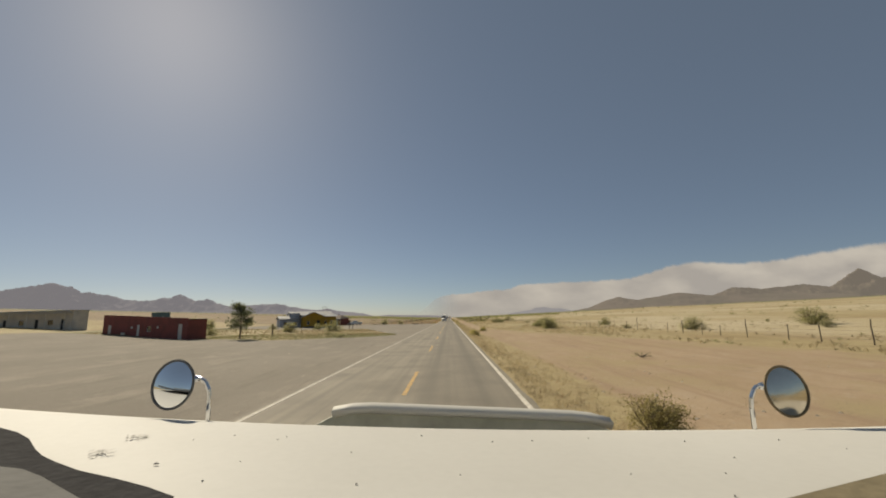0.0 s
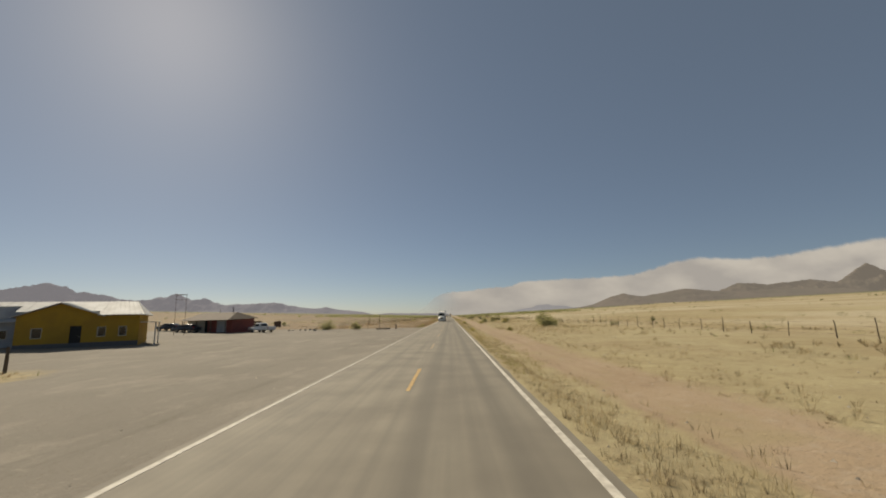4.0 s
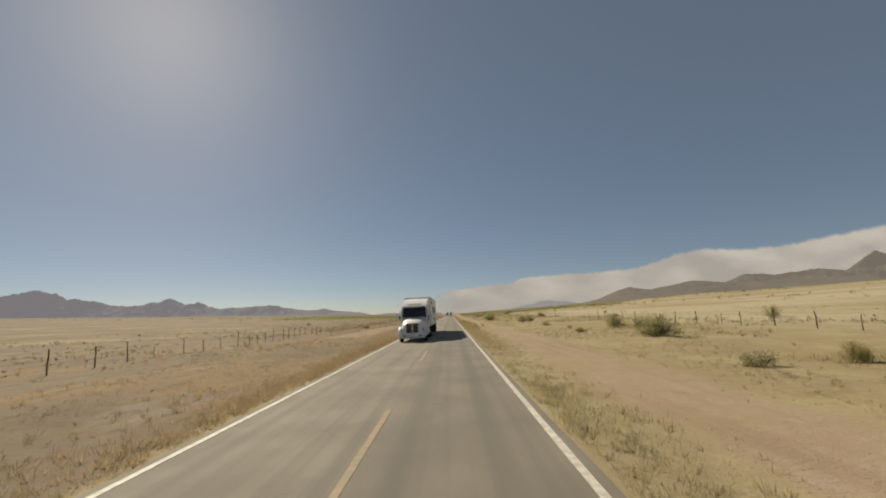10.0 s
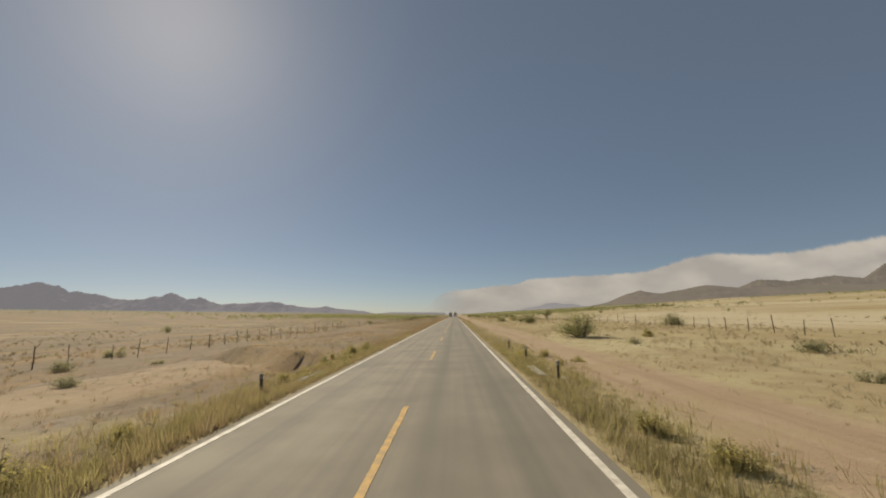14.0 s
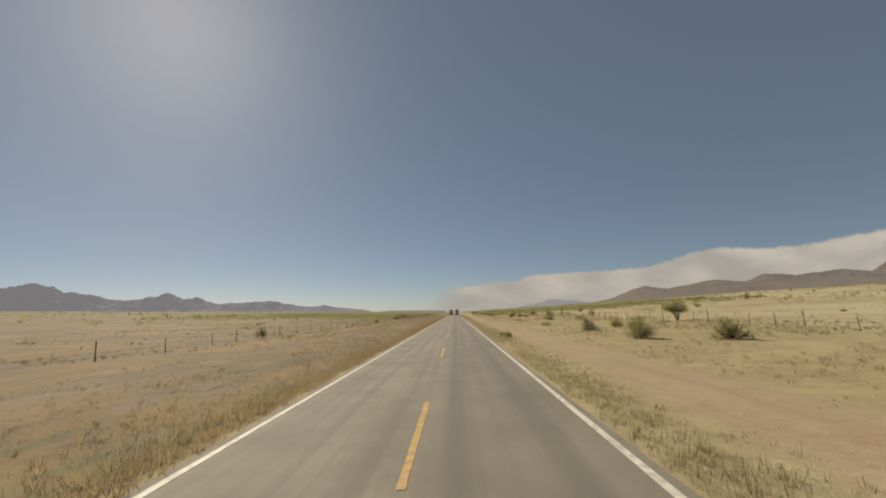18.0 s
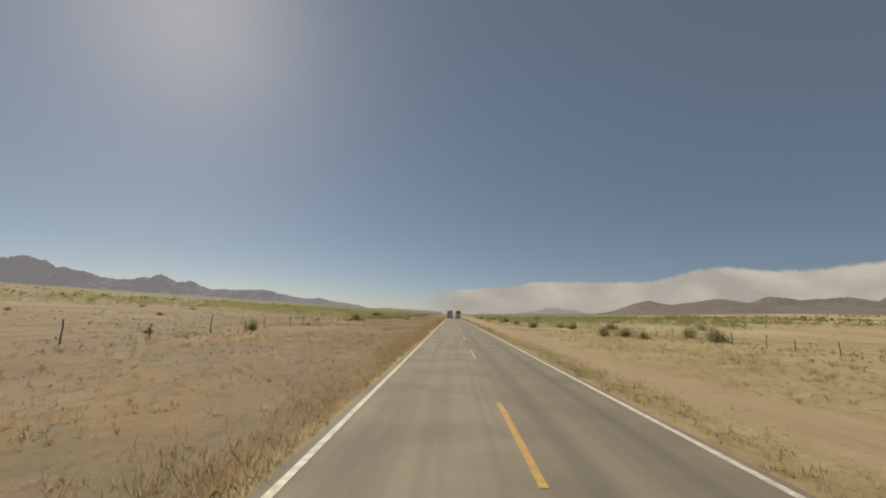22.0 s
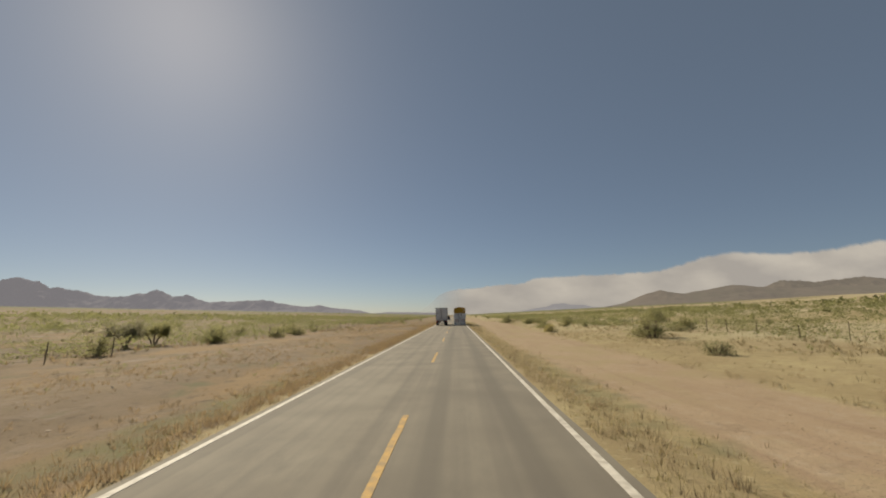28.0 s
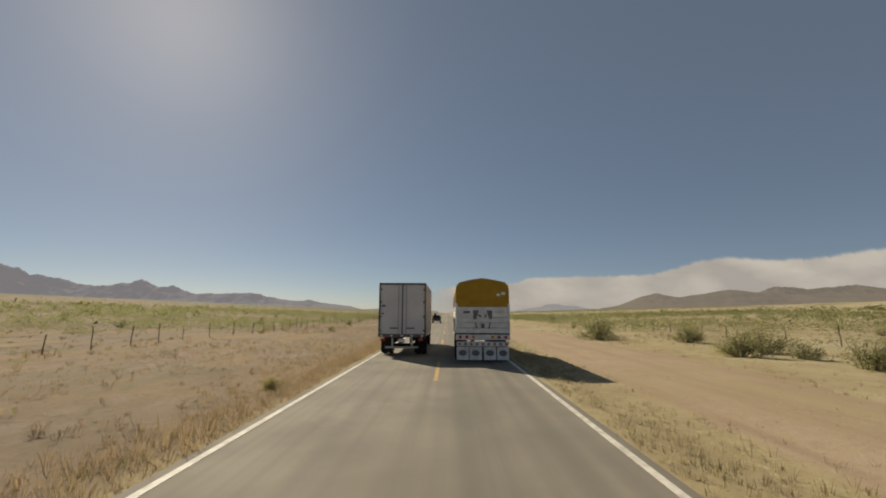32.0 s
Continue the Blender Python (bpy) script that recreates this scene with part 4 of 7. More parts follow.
def tarp_lorry(x, y):
    t = thing("tarpaulin_truck", "white stake-bodied truck under a yellow tarpaulin, seen from behind", "truck", x, y, 0, 0.0)
    W, L = 2.42, 7.4
    # the arched cover, sagging between its bows
    bm = bmesh.new()
    outline = [(-1.21, 2.45), (-1.21, 3.2), (-1.17, 3.45), (-1.02, 3.6), (-0.55, 3.7), (0, 3.78), (0.55, 3.7), (1.02, 3.6), (1.17, 3.45), (1.21, 3.2), (1.21, 2.45)]
    rings = []
    for k in range(25):
        yy = L * k / 24
        sag = 0.035 * abs(math.sin(math.pi * 6 * k / 24))
        rings.append([bm.verts.new((px * (1 - sag * 0.4) + 0.012 * noise.noise((px * 3, yy * 2, 1)), yy, pz - sag * (pz > 3.1) + 0.015 * noise.noise((px * 2, yy * 3, pz)))) for px, pz in outline])
    for a, b in zip(rings, rings[1:]):
        for i in range(len(outline) - 1):
            bm.faces.new((a[i], b[i], b[i + 1], a[i + 1]))
    bm.faces.new(rings[0])
    bm.faces.new(rings[-1][::-1])
    bmesh.ops.recalc_face_normals(bm, faces=bm.faces)
    cover = part("tarpaulin", bm, TARP, t, "mustard-yellow arched tarpaulin")
    for k in range(6):
        part("rope", rod(bmesh.new(), (-1.22, 0.5 + 1.25 * k, 3.1), (-1.22, 0.9 + 1.25 * k, 2.3), 0.012, 0.012, 5), OLD_WHITE, cover)
    part("patch", box(0.72, -0.012, 3.02, 0.16, 0.012, 0.1), WHITE, cover, "small pale patch")
    part("patch", box(0.95, -0.012, 3.08, 0.18, 0.012, 0.12), WHITE, cover, "small pale patch")
    part("deck", box(0, L / 2, 1.25, W, L, 0.16, 0.02), DARK, t)
    for k in range(5):
        zz = 1.42 + 0.235 * k
        part("board", box(0, 0.0, zz, W, 0.05, 0.22, 0.012), OLD_WHITE, t, "scuffed white tailboard")
        for s in (-1, 1):
            part("board", box(s * 1.2, L / 2, zz, 0.05, L, 0.22, 0.012), OLD_WHITE, t, "scuffed white side board")
    for s in (-1, 1):
        part("stake", box(s * 1.17, -0.04, 1.98, 0.09, 0.07, 1.3, 0.012), OLD_WHITE, t)
        # painted shapes on the tailboard
        trap = plate([(s * 0.3 - 0.13, -0.028, 2.32), (s * 0.3 + 0.13, -0.028, 2.32), (s * 0.36 + 0.06, -0.028, 1.92), (s * 0.36 - 0.06, -0.028, 1.92)], -0.006)
        part("painted_mark", trap, SMUDGE, t, "dark painted panel")
        part("painted_mark", plate([(s * 0.33 - 0.03, -0.028, 1.78), (s * 0.33 + 0.03, -0.028, 1.78), (s * 0.27 + 0.03, -0.028, 1.5), (s * 0.27 - 0.03, -0.028, 1.5)], -0.006), SMUDGE, t)
        part("painted_mark", plate([(s * 0.08, -0.028, 2.1), (s * 0.2, -0.028, 2.16), (s * 0.18, -0.028, 2.05), (s * 0.06, -0.028, 1.98)], -0.006), SMUDGE, t)
        part("chassis_rail", box(s * 0.42, 4.2, 1.0, 0.1, 8.2, 0.26, 0.01), DARK, t)
        for yy in (1.3, 2.55):
            for xx in (0.78, 1.08):
                wheel(t, s * xx, yy, 0.48, 0.25)
        wheel(t, s * 1.0, 8.3, 0.48, 0.28)
        for k in range(3):
            zz = 1.12 - 0.0 * k
            lamp = bmesh.new()
            rod(lamp, (s * (0.42 + 0.3 * k), -0.05, 1.14), (s * (0.42 + 0.3 * k), -0.10, 1.14), 0.075, 0.065, 14)
            part("tail_light", lamp, RED if k else AMBER, t, "round tail lamp")
        for k in range(2):
            xx = s * (0.32 + 0.58 * k)
            flap = part("mudflap", box(xx, 0.1, 0.42, 0.54, 0.02, 0.58, 0.008), OLD_WHITE, t, "pale mudflap with an oval mark")
            bm = bmesh.new()
            bmesh.ops.create_cone(bm, cap_ends=True, segments=20, radius1=1, radius2=1, depth=0.012, matrix=Matrix.Translation((xx, 0.084, 0.44)) @ Matrix.Rotation(math.pi / 2, 4, "X") @ Matrix.Diagonal((0.18, 0.13, 1, 1)))
            part("oval_mark", bm, SMUDGE, flap)
    part("painted_mark", box(0, -0.03, 1.63, 0.16, 0.01, 0.2, 0.03), SMUDGE, t)
    part("painted_mark", box(-0.72, -0.03, 2.24, 0.3, 0.01, 0.1), SMUDGE, t)
    part("bumper", box(0, -0.02, 1.13, W, 0.08, 0.24, 0.015), OLD_WHITE, t, "white rear beam with lamps")
    part("lower_beam", box(0, 0.04, 0.84, 2.34, 0.1, 0.2, 0.02), OLD_WHITE, t, "white underride beam")
    for k in range(9):
        part("beam_mark", box(-1.04 + 0.26 * k, -0.015, 0.84, 0.1, 0.01, 0.11), SMUDGE if k % 2 else RED_INK, t)
    cabside = [(7.6, 0.8), (7.6, 2.75), (8.0, 2.8), (8.9, 2.7), (9.3, 1.95), (10.2, 1.75), (10.3, 0.8)]
    part("cab", slab(cabside, -1.15, 1.15, 0.07), WHITE, t, "white cab")
    return t


tarp_lorry(2.02, 601.6)


# ---- cars and pickups ----
CAR_WHITE = material("car_white", (0.72, 0.72, 0.71), 0.3, 0, 0.03, 1.0, 40, 0.0, 0.5)
CAR_DARK = material("car_dark", (0.035, 0.037, 0.045), 0.3, 0, 0.05, 1.0, 40, 0.0, 0.5)


def pickup(x, y, turn, paint, label, bed=True):
    """A pickup that faces its own +y; without a bed it is a closed car."""
    t = thing("pickup_truck" if bed else "car", label, "pickup truck" if bed else "car", x, y, turn)
    if bed:
        low = [(-2.65, 0.45), (-2.65, 0.72), (-0.6, 0.72), (-0.6, 1.1), (1.0, 1.1), (2.45, 0.98), (2.65, 0.75), (2.65, 0.45)]
        top = [(-0.6, 1.06), (-0.45, 1.72), (0.55, 1.74), (1.15, 1.08)]
    else:
        low = [(-2.2, 0.4), (-2.25, 0.85), (-1.7, 1.0), (1.0, 1.0), (2.1, 0.85), (2.25, 0.6), (2.2, 0.4)]
        top = [(-1.75, 0.98), (-1.0, 1.45), (0.35, 1.47), (1.15, 0.98)]
    hw = 0.95
    part("body", slab(low, -hw, hw, 0.05), paint, t, "", True)
    cab = bmesh.new()
    a, b = [], []
    for yy, zz in top:
        w = hw - 0.04 if zz < 1.2 else hw - 0.2
        a.append(cab.verts.new((-w, yy, zz)))
        b.append(cab.verts.new((w, yy, zz)))
    cab.faces.new(a)
    cab.faces.new(b[::-1])
    for i in range(4):
        cab.faces.new((a[i], b[i], b[(i + 1) % 4], a[(i + 1) % 4]))
    bmesh.ops.recalc_face_normals(cab, faces=cab.faces)
    bmesh.ops.bevel(cab, geom=list(cab.edges), offset=0.03, segments=2, affect="EDGES")
    part("cabin", cab, paint, t, "", True)
    (y0, z0), (y1, z1), (y2, z2), (y3, z3) = top
    for s in (-1, 1):
        pane = [(s * (hw - 0.045), y0 + 0.2, z0 + 0.1), (s * (hw - 0.045), y3 - 0.2, z3 + 0.1), (s * (hw - 0.17), y2 - 0.05, z2 - 0.1), (s * (hw - 0.17), y1 + 0.08, z1 - 0.1)]
        part("side_window", plate(pane, 0.02 * s), PANE, t)
        part("headlight", box(s * 0.74, low[-2][0] - 0.1, 0.78, 0.34, 0.12, 0.18, 0.03), CLEAR, t)
        part("tail_light", box(s * 0.86, low[0][0] + 0.04, 0.86, 0.14, 0.1, 0.26, 0.02), RED, t)
        part("mirror", box(s * 1.02, y3 - 0.2, z3 + 0.1, 0.16, 0.08, 0.13, 0.03), paint, t)
        for yy in (1.55 if bed else 1.35, -1.6 if bed else -1.35):
            wheel(t, s * 0.82, yy, 0.36 if bed else 0.31, 0.24)
    part("windshield", plate([(-0.78, y3 - 0.05, z3 + 0.07), (0.78, y3 - 0.05, z3 + 0.07), (0.66, y2 + 0.04, z2 - 0.06), (-0.66, y2 + 0.04, z2 - 0.06)], 0.02), PANE, t)
    part("rear_window", plate([(0.7, y0 - 0.01, z0 + 0.1), (-0.7, y0 - 0.01, z0 + 0.1), (-0.62, y1 - 0.02, z1 - 0.1), (0.62, y1 - 0.02, z1 - 0.1)], 0.02), PANE, t)
    part("bumper", box(0, low[-1][0] + 0.04, 0.52, 1.8, 0.14, 0.18, 0.04), STEEL if bed else paint, t)
    part("bumper", box(0, low[0][0] - 0.04, 0.52, 1.8, 0.14, 0.18, 0.04), STEEL if bed else paint, t)
    part("grille", box(0, low[-2][0] + 0.005, 0.74, 1.0, 0.03, 0.18, 0.01), DARK, t)
    if bed:
        part("load_bed", box(0, -1.62, 0.735, 1.66, 1.9, 0.03), DARK, t, "dark open load bed")
        for s in (-1, 1):
            part("bed_side", box(s * 0.9, -1.63, 0.89, 0.1, 2.04, 0.4, 0.03), paint, t)
        part("tailgate", box(0, -2.61, 0.89, 1.68, 0.07, 0.4, 0.02), paint, t)
    return t


pickup(-33.8, 149.3, 64, CAR_WHITE, "white pickup truck parked on gravel beside a red shop")
pickup(-52.8, 151.5, 84, CAR_DARK, "dark car parked on gravel before a red shop", False)
pickup(-46.5, 147.2, 80, CAR_DARK, "dark car parked under the edge of a brown roof", False)
pickup(-2.0, 672.0, 0, CAR_DARK, "dark pickup truck ahead on the highway")


# ---- buildings ----
RED_WALL = material("dark_red_wall", (0.235, 0.075, 0.062), 0.85, 0, 0.15, 0.9, 25, 0.15, 0.2, tint=(0.185, 0.066, 0.056))
YELLOW_WALL = material("ochre_wall", (0.42, 0.25, 0.035), 0.85, 0, 0.12, 0.9, 25, 0.15, 0.2, tint=(0.35, 0.205, 0.035))
BLUE_WALL = material("pale_blue_wall", (0.40, 0.42, 0.45), 0.85, 0, 0.12, 0.9, 25, 0.15, 0.2, tint=(0.28, 0.30, 0.34))
BEIGE_WALL = material("beige_wall", (0.56, 0.51, 0.44), 0.9, 0, 0.15, 0.7, 25, 0.2, 0.2, tint=(0.46, 0.42, 0.37))
WHITE_ROOF = material("white_metal_roof", (0.52, 0.515, 0.5), 0.7, 0.0, 0.1, 0.8, 30, 0.05, 0.15, tint=(0.42, 0.41, 0.39))
BROWN_ROOF = material("brown_roof", (0.13, 0.095, 0.07), 0.85, 0, 0.2, 1.0, 25, 0.15, 0.2)
PALE_DOOR = material("pale_door", (0.52, 0.50, 0.46), 0.6, 0, 0.08, 2, 30, 0.05)
WOOD = material("grey_wood", (0.135, 0.105, 0.08), 0.9, 0, 0.3, 3, 40, 0.4, 0.15, spread=0.35)
CONCRETE = material("concrete", (0.36, 0.345, 0.31), 0.9, 0, 0.15, 1.5, 40, 0.2, 0.15)
TEAL = material("teal_panel", (0.125, 0.2, 0.2), 0.6, 0.1, 0.1, 1, 30, 0.05)
RUST = material("rusty_iron", (0.10, 0.06, 0.04), 0.85, 0.3, 0.3, 3, 40, 0.2)


def wall_with_openings(parent, L, H, thick, holes, mat, label=""):
    """A wall along +x from 0 to L at y = 0, its openings cut right through. holes: (x0, x1, z0, z1)."""
    bm = bmesh.new()
    cuts = sorted({0.0, L, *[h[0] for h in holes], *[h[1] for h in holes]})
    rows = sorted({-0.8, H, *[h[2] for h in holes], *[h[3] for h in holes]})
    for a, b in zip(cuts, cuts[1:]):
        for c, d in zip(rows, rows[1:]):
            if not any(h[0] <= a and b <= h[1] and h[2] <= c and d <= h[3] for h in holes):
                block(bm, (a + b) / 2, thick / 2, (c + d) / 2, b - a, thick, d - c)
    bmesh.ops.remove_doubles(bm, verts=bm.verts, dist=0.001)
    return part("wall", bm, mat, parent, label)


def window_unit(parent, x, z, w, h, y=0.1):
    u = part("window", box(x, y, z + h / 2, w - 0.06, 0.02, h - 0.06), PANE, parent, "dark window pane")
    fr = bmesh.new()
    for s in (-1, 1):
        block(fr, x + s * (w / 2 - 0.03), y - 0.02, z + h / 2, 0.06, 0.08, h)
        block(fr, x, y - 0.02, z + h / 2 + s * (h / 2 - 0.03), w - 0.12, 0.08, 0.06)
    part("frame", fr, PALE_DOOR, u, "pale window frame")
    return u


def red_store():
    b = thing("red_store_building", "long low dark red building with pale doors on a gravel lot", "building", -34.0, 54.0, 153.5, -0.1)
    L, H = 23.0, 2.5
    doors = [(1.3, 2.3), (12.1, 12.9), (20.4, 21.4)]
    holes = [(a, c, 0.0, 2.15) for a, c in doors] + [(9.0, 10.2, 1.1, 1.9)]
    w = wall_with_openings(b, L, H, 0.2, holes, RED_WALL, "dark red painted wall")
    # the wall's own axis runs to the left as seen from the road, so its back lies towards -y
    w.matrix_local = Matrix.Diagonal((1, -1, 1, 1))
    for a, c in doors:
        d = part("door", box((a + c) / 2, -0.07, 1.07, c - a - 0.03, 0.05, 2.12, 0.008), PALE_DOOR, b, "pale closed door")
        part("door_handle", box(c - 0.16, -0.03, 1.0, 0.1, 0.04, 0.03), DARK, d)
    window_unit(b, 9.6, 1.1, 1.2, 0.8, -0.1)
    for xx in (0.1, L - 0.1):
        part("side_wall", box(xx, -1.3, 0.95, 0.2, 2.2, 3.5), RED_WALL, b)
    part("back_wall", box(L / 2, -2.5, 0.95, L, 0.2, 3.5), RED_WALL, b)
    part("roof", box(L / 2, -1.42, H + 0.26, L + 0.1, 2.5, 0.12, 0.02), RUST, b, "flat rusty roof")
    top = bmesh.new()
    ring = [top.verts.new((xx, yy, zz)) for yy in (-0.13, 0.01) for xx, zz in ((0.01, H), (L - 0.01, H), (L - 0.01, H + 1.3), (0.01, H + 0.42))]
    for q in ((3, 2, 1, 0), (4, 5, 6, 7), (0, 1, 5, 4), (1, 2, 6, 5), (2, 3, 7, 6), (3, 0, 4, 7)):
        top.faces.new([ring[c] for c in q])
    part("parapet", top, RED_WALL, b, "plain red parapet with a sloping top")
    part("cooler", box(16.3, 0.14, 0.62, 0.8, 0.28, 0.8, 0.02), PALE_DOOR, b, "pale wall cooler")
    for xx in (7.2, 14.2):
        part("wall_sign", box(xx, 0.02, 1.75, 0.45, 0.03, 0.35, 0.005), PALE_DOOR, b, "small pale notice")
    return b


red_store()


def beige_house():
    b = thing("beige_house", "low beige flat-roofed house with dark openings", "house", -69.0, 74.0, 166, 1.3)
    L, H = 24.0, 3.6
    holes = [(2.0, 3.0, 0.0, 2.1), (5.0, 6.6, 0.9, 2.0), (9.0, 10.0, 0.0, 2.1), (13, 14.6, 0.9, 2.0), (18, 19, 0, 2.1)]
    w = wall_with_openings(b, L, H, 0.2, holes, BEIGE_WALL, "beige plastered wall")
    w.matrix_local = Matrix.Diagonal((1, -1, 1, 1))
    for a, c, z0, z1 in holes:
        if z0 > 0.5:
            window_unit(b, (a + c) / 2, z0, c - a, z1 - z0, -0.12)
        else:
            part("door", box((a + c) / 2, -0.1, 1.04, c - a - 0.03, 0.05, 2.06, 0.01), DARK, b, "dark door")
    for xx in (0.1, L - 0.1):
        part("side_wall", box(xx, -1.3, 1.4, 0.2, 2.3, 4.4), BEIGE_WALL, b)
    part("back_wall", box(L / 2, -2.5, 1.4, L, 0.2, 4.4), BEIGE_WALL, b)
    part("roof", box(L / 2, -1.2, H + 0.08, L + 0.4, 3.2, 0.14, 0.02), WHITE_ROOF, b, "pale flat roof")
    for k in range(5):
        part("awning_post", rod(bmesh.new(), (1 + 5 * k, 0.75, -0.8), (1 + 5 * k, 0.75, 3.1), 0.05), PALE_DOOR, b)
    part("awning", box(L / 2, 0.45, 3.16, L, 0.85, 0.08, 0.01), WHITE_ROOF, b, "pale sheet awning")
    return b


beige_house()


def roof_sheet(corners, parent, mat, label, thick=0.07, ribs=8):
    """A sheet of roofing with standing ribs that run from the eave (corner 0 to 1) to the ridge (3 to 2)."""
    r = part("roof", plate(corners, thick), mat, parent, label)
    c = [Vector(p) for p in corners]
    nrm = (c[1] - c[0]).cross(c[2] - c[0]).normalized()
    for k in range(ribs):
        f = (k + 0.5) / ribs
        p, q = c[0].lerp(c[1], f) + nrm * (thick + 0.01), c[3].lerp(c[2], f) + nrm * (thick + 0.01)
        part("rib", rod(bmesh.new(), p, q, 0.02, 0.02, 5), mat, r)
    return r


def ochre_house():
    """Front along +x from the corner nearest the viewer's left; the house lies to +y."""
    b = thing("ochre_house", "ochre-yellow house with a low gable and a long white metal roof", "house", -39.7, 112.0, 32.0, 0.1)
    L, D, H, P = 9.4, 8.0, 3.05, 4.55
    holes = [(1.1, 1.9, 0.9, 1.9), (3.9, 4.8, 0.0, 2.05), (6.0, 6.7, 0.9, 1.9), (7.7, 8.4, 0.9, 1.9)]
    wall_with_openings(b, L, H, 0.2, holes, YELLOW_WALL, "ochre plastered front wall")
    for a, c, z0, z1 in holes:
        if z0 > 0.5:
            window_unit(b, (a + c) / 2, z0, c - a, z1 - z0, 0.1)
        else:
            d = part("door", box((a + c) / 2, 0.08, 1.02, c - a - 0.03, 0.05, 2.0, 0.01), DARK, b, "dark front door")
            part("door_handle", box(c - 0.15, 0.04, 1.0, 0.1, 0.05, 0.03), STEEL, d)
    for xx in (0.1, L - 0.1):
        part("side_wall", box(xx, D / 2 + 0.1, 1.12, 0.2, D - 0.2, 3.85), YELLOW_WALL, b)
    part("back_wall", box(L / 2, D, 1.12, L, 0.2, 3.85), YELLOW_WALL, b)
    part("base_band", box(L / 2, -0.012, 0.12, L, 0.03, 0.5), GREY_SEAL, b, "dark band along the foot of the front wall")
    x0, x1, top = 0.0, 6.2, P - 0.3
    mid = (x0 + x1) / 2
    g = bmesh.new()
    a = [g.verts.new(p) for p in ((x0, 0.0, H), (x1, 0.0, H), (mid, 0.0, top))]
    c = [g.verts.new(p) for p in ((x0, 0.2, H), (x1, 0.2, H), (mid, 0.2, top))]
    g.faces.new(a)
    g.faces.new(c[::-1])
    for i in range(3):
        g.faces.new((a[i], c[i], c[(i + 1) % 3], a[(i + 1) % 3]))
    part("gable", g, YELLOW_WALL, b, "low ochre gable")
    e = 0.35
    roof_sheet([(x1 + e, -0.4, H - 0.12), (x1 + e, 3.0, H - 0.12), (mid, 3.0, top + 0.04), (mid, -0.4, top + 0.04)], b, WHITE_ROOF, "white ribbed metal roof over the gable")
    roof_sheet([(x0 - e, 3.0, H - 0.12), (x0 - e, -0.4, H - 0.12), (mid, -0.4, top + 0.04), (mid, 3.0, top + 0.04)], b, WHITE_ROOF, "white ribbed metal roof over the gable")
    # main roof: a long ridge along the front, hipped at one end, open gable at the other
    low, half = H - 0.02, H + (P - H) * 0.68
    roof_sheet([(x1 - 0.2, -0.35, low), (L + 0.4, -0.35, low), (L - 0.7, 4.0, P), (x1 - 0.2, 4.0, P)], b, WHITE_ROOF, "white ribbed metal roof slope")
    roof_sheet([(-0.35, 0.9, H + 0.4), (x1 - 0.2, 0.9, H + 0.4), (x1 - 0.2, 4.0, P), (-0.35, 4.0, P)], b, WHITE_ROOF, "white ribbed metal roof slope", ribs=5)
    roof_sheet([(-3.2, 2.6, half), (-0.35, 2.6, half), (-0.35, 4.0, P), (-3.2, 4.0, P)], b, WHITE_ROOF, "white ribbed metal roof slope", ribs=4)
    roof_sheet([(L + 0.4, D + 0.3, low), (-3.2, D + 0.3, low), (-3.2, 4.0, P), (L - 0.7, 4.0, P)], b, WHITE_ROOF, "white ribbed metal back slope")
    roof_sheet([(L + 0.4, -0.35, low), (L + 0.4, D + 0.3, low), (L - 0.7, 4.02, P), (L - 0.7, 3.98, P)], b, WHITE_ROOF, "white hip end of the roof", ribs=0)
    part("end_wall", plate([(-3.0, 2.5, 2.3), (-3.0, D, 2.3), (-3.0, D, H), (-3.0, 4.0, P - 0.08), (-3.0, 2.6, half - 0.06)], 0.12), BLUE_WALL, b, "pale end wall under the roof")
    part("upper_wall", box(-1.7, 2.7, (2.6 + half) / 2, 2.7, 0.12, half - 2.65), BLUE_WALL, b, "pale strip of wall between the roofs")
    # lean-to beside the front, pale blue
    part("wing_wall", box(-2.8, 2.4, 0.85, 5.6, 0.2, 3.3), BLUE_WALL, b, "pale blue lean-to wall")
    part("wing_wall", box(-5.5, 5.2, 0.85, 0.2, 5.4, 3.3), BLUE_WALL, b)
    for xx in (-1.6, -4.2):
        window_unit(b, xx, 0.9, 1.0, 0.9, 2.28)
    roof_sheet([(-6.0, 1.8, 2.5), (-0.1, 1.8, 2.5), (-0.1, 4.2, 3.3), (-6.0, 4.2, 3.3)], b, WHITE_ROOF, "white lean-to roof")
    roof_sheet([(-3.1, 8.0, 2.5), (-6.0, 8.0, 2.5), (-6.0, 4.2, 3.3), (-3.1, 4.2, 3.3)], b, WHITE_ROOF, "white lean-to roof", ribs=4)
    part("porch_post", rod(bmesh.new(), (L + 1.4, 0.6, -0.8), (L + 1.4, 0.6, 2.2), 0.06), PALE_DOOR, b)
    part("porch_post", rod(bmesh.new(), (L + 1.4, 4.6, -0.8), (L + 1.4, 4.6, 2.2), 0.06), PALE_DOOR, b)
    part("porch_roof", box(L + 0.85, 2.6, 2.24, 1.5, 5.0, 0.07, 0.01), WHITE_ROOF, b)
    part("roof_vent", rod(bmesh.new(), (-4.4, 5.2, 2.7), (-4.4, 5.2, 3.7), 0.06), STEEL, b)
    return b


ochre_house()


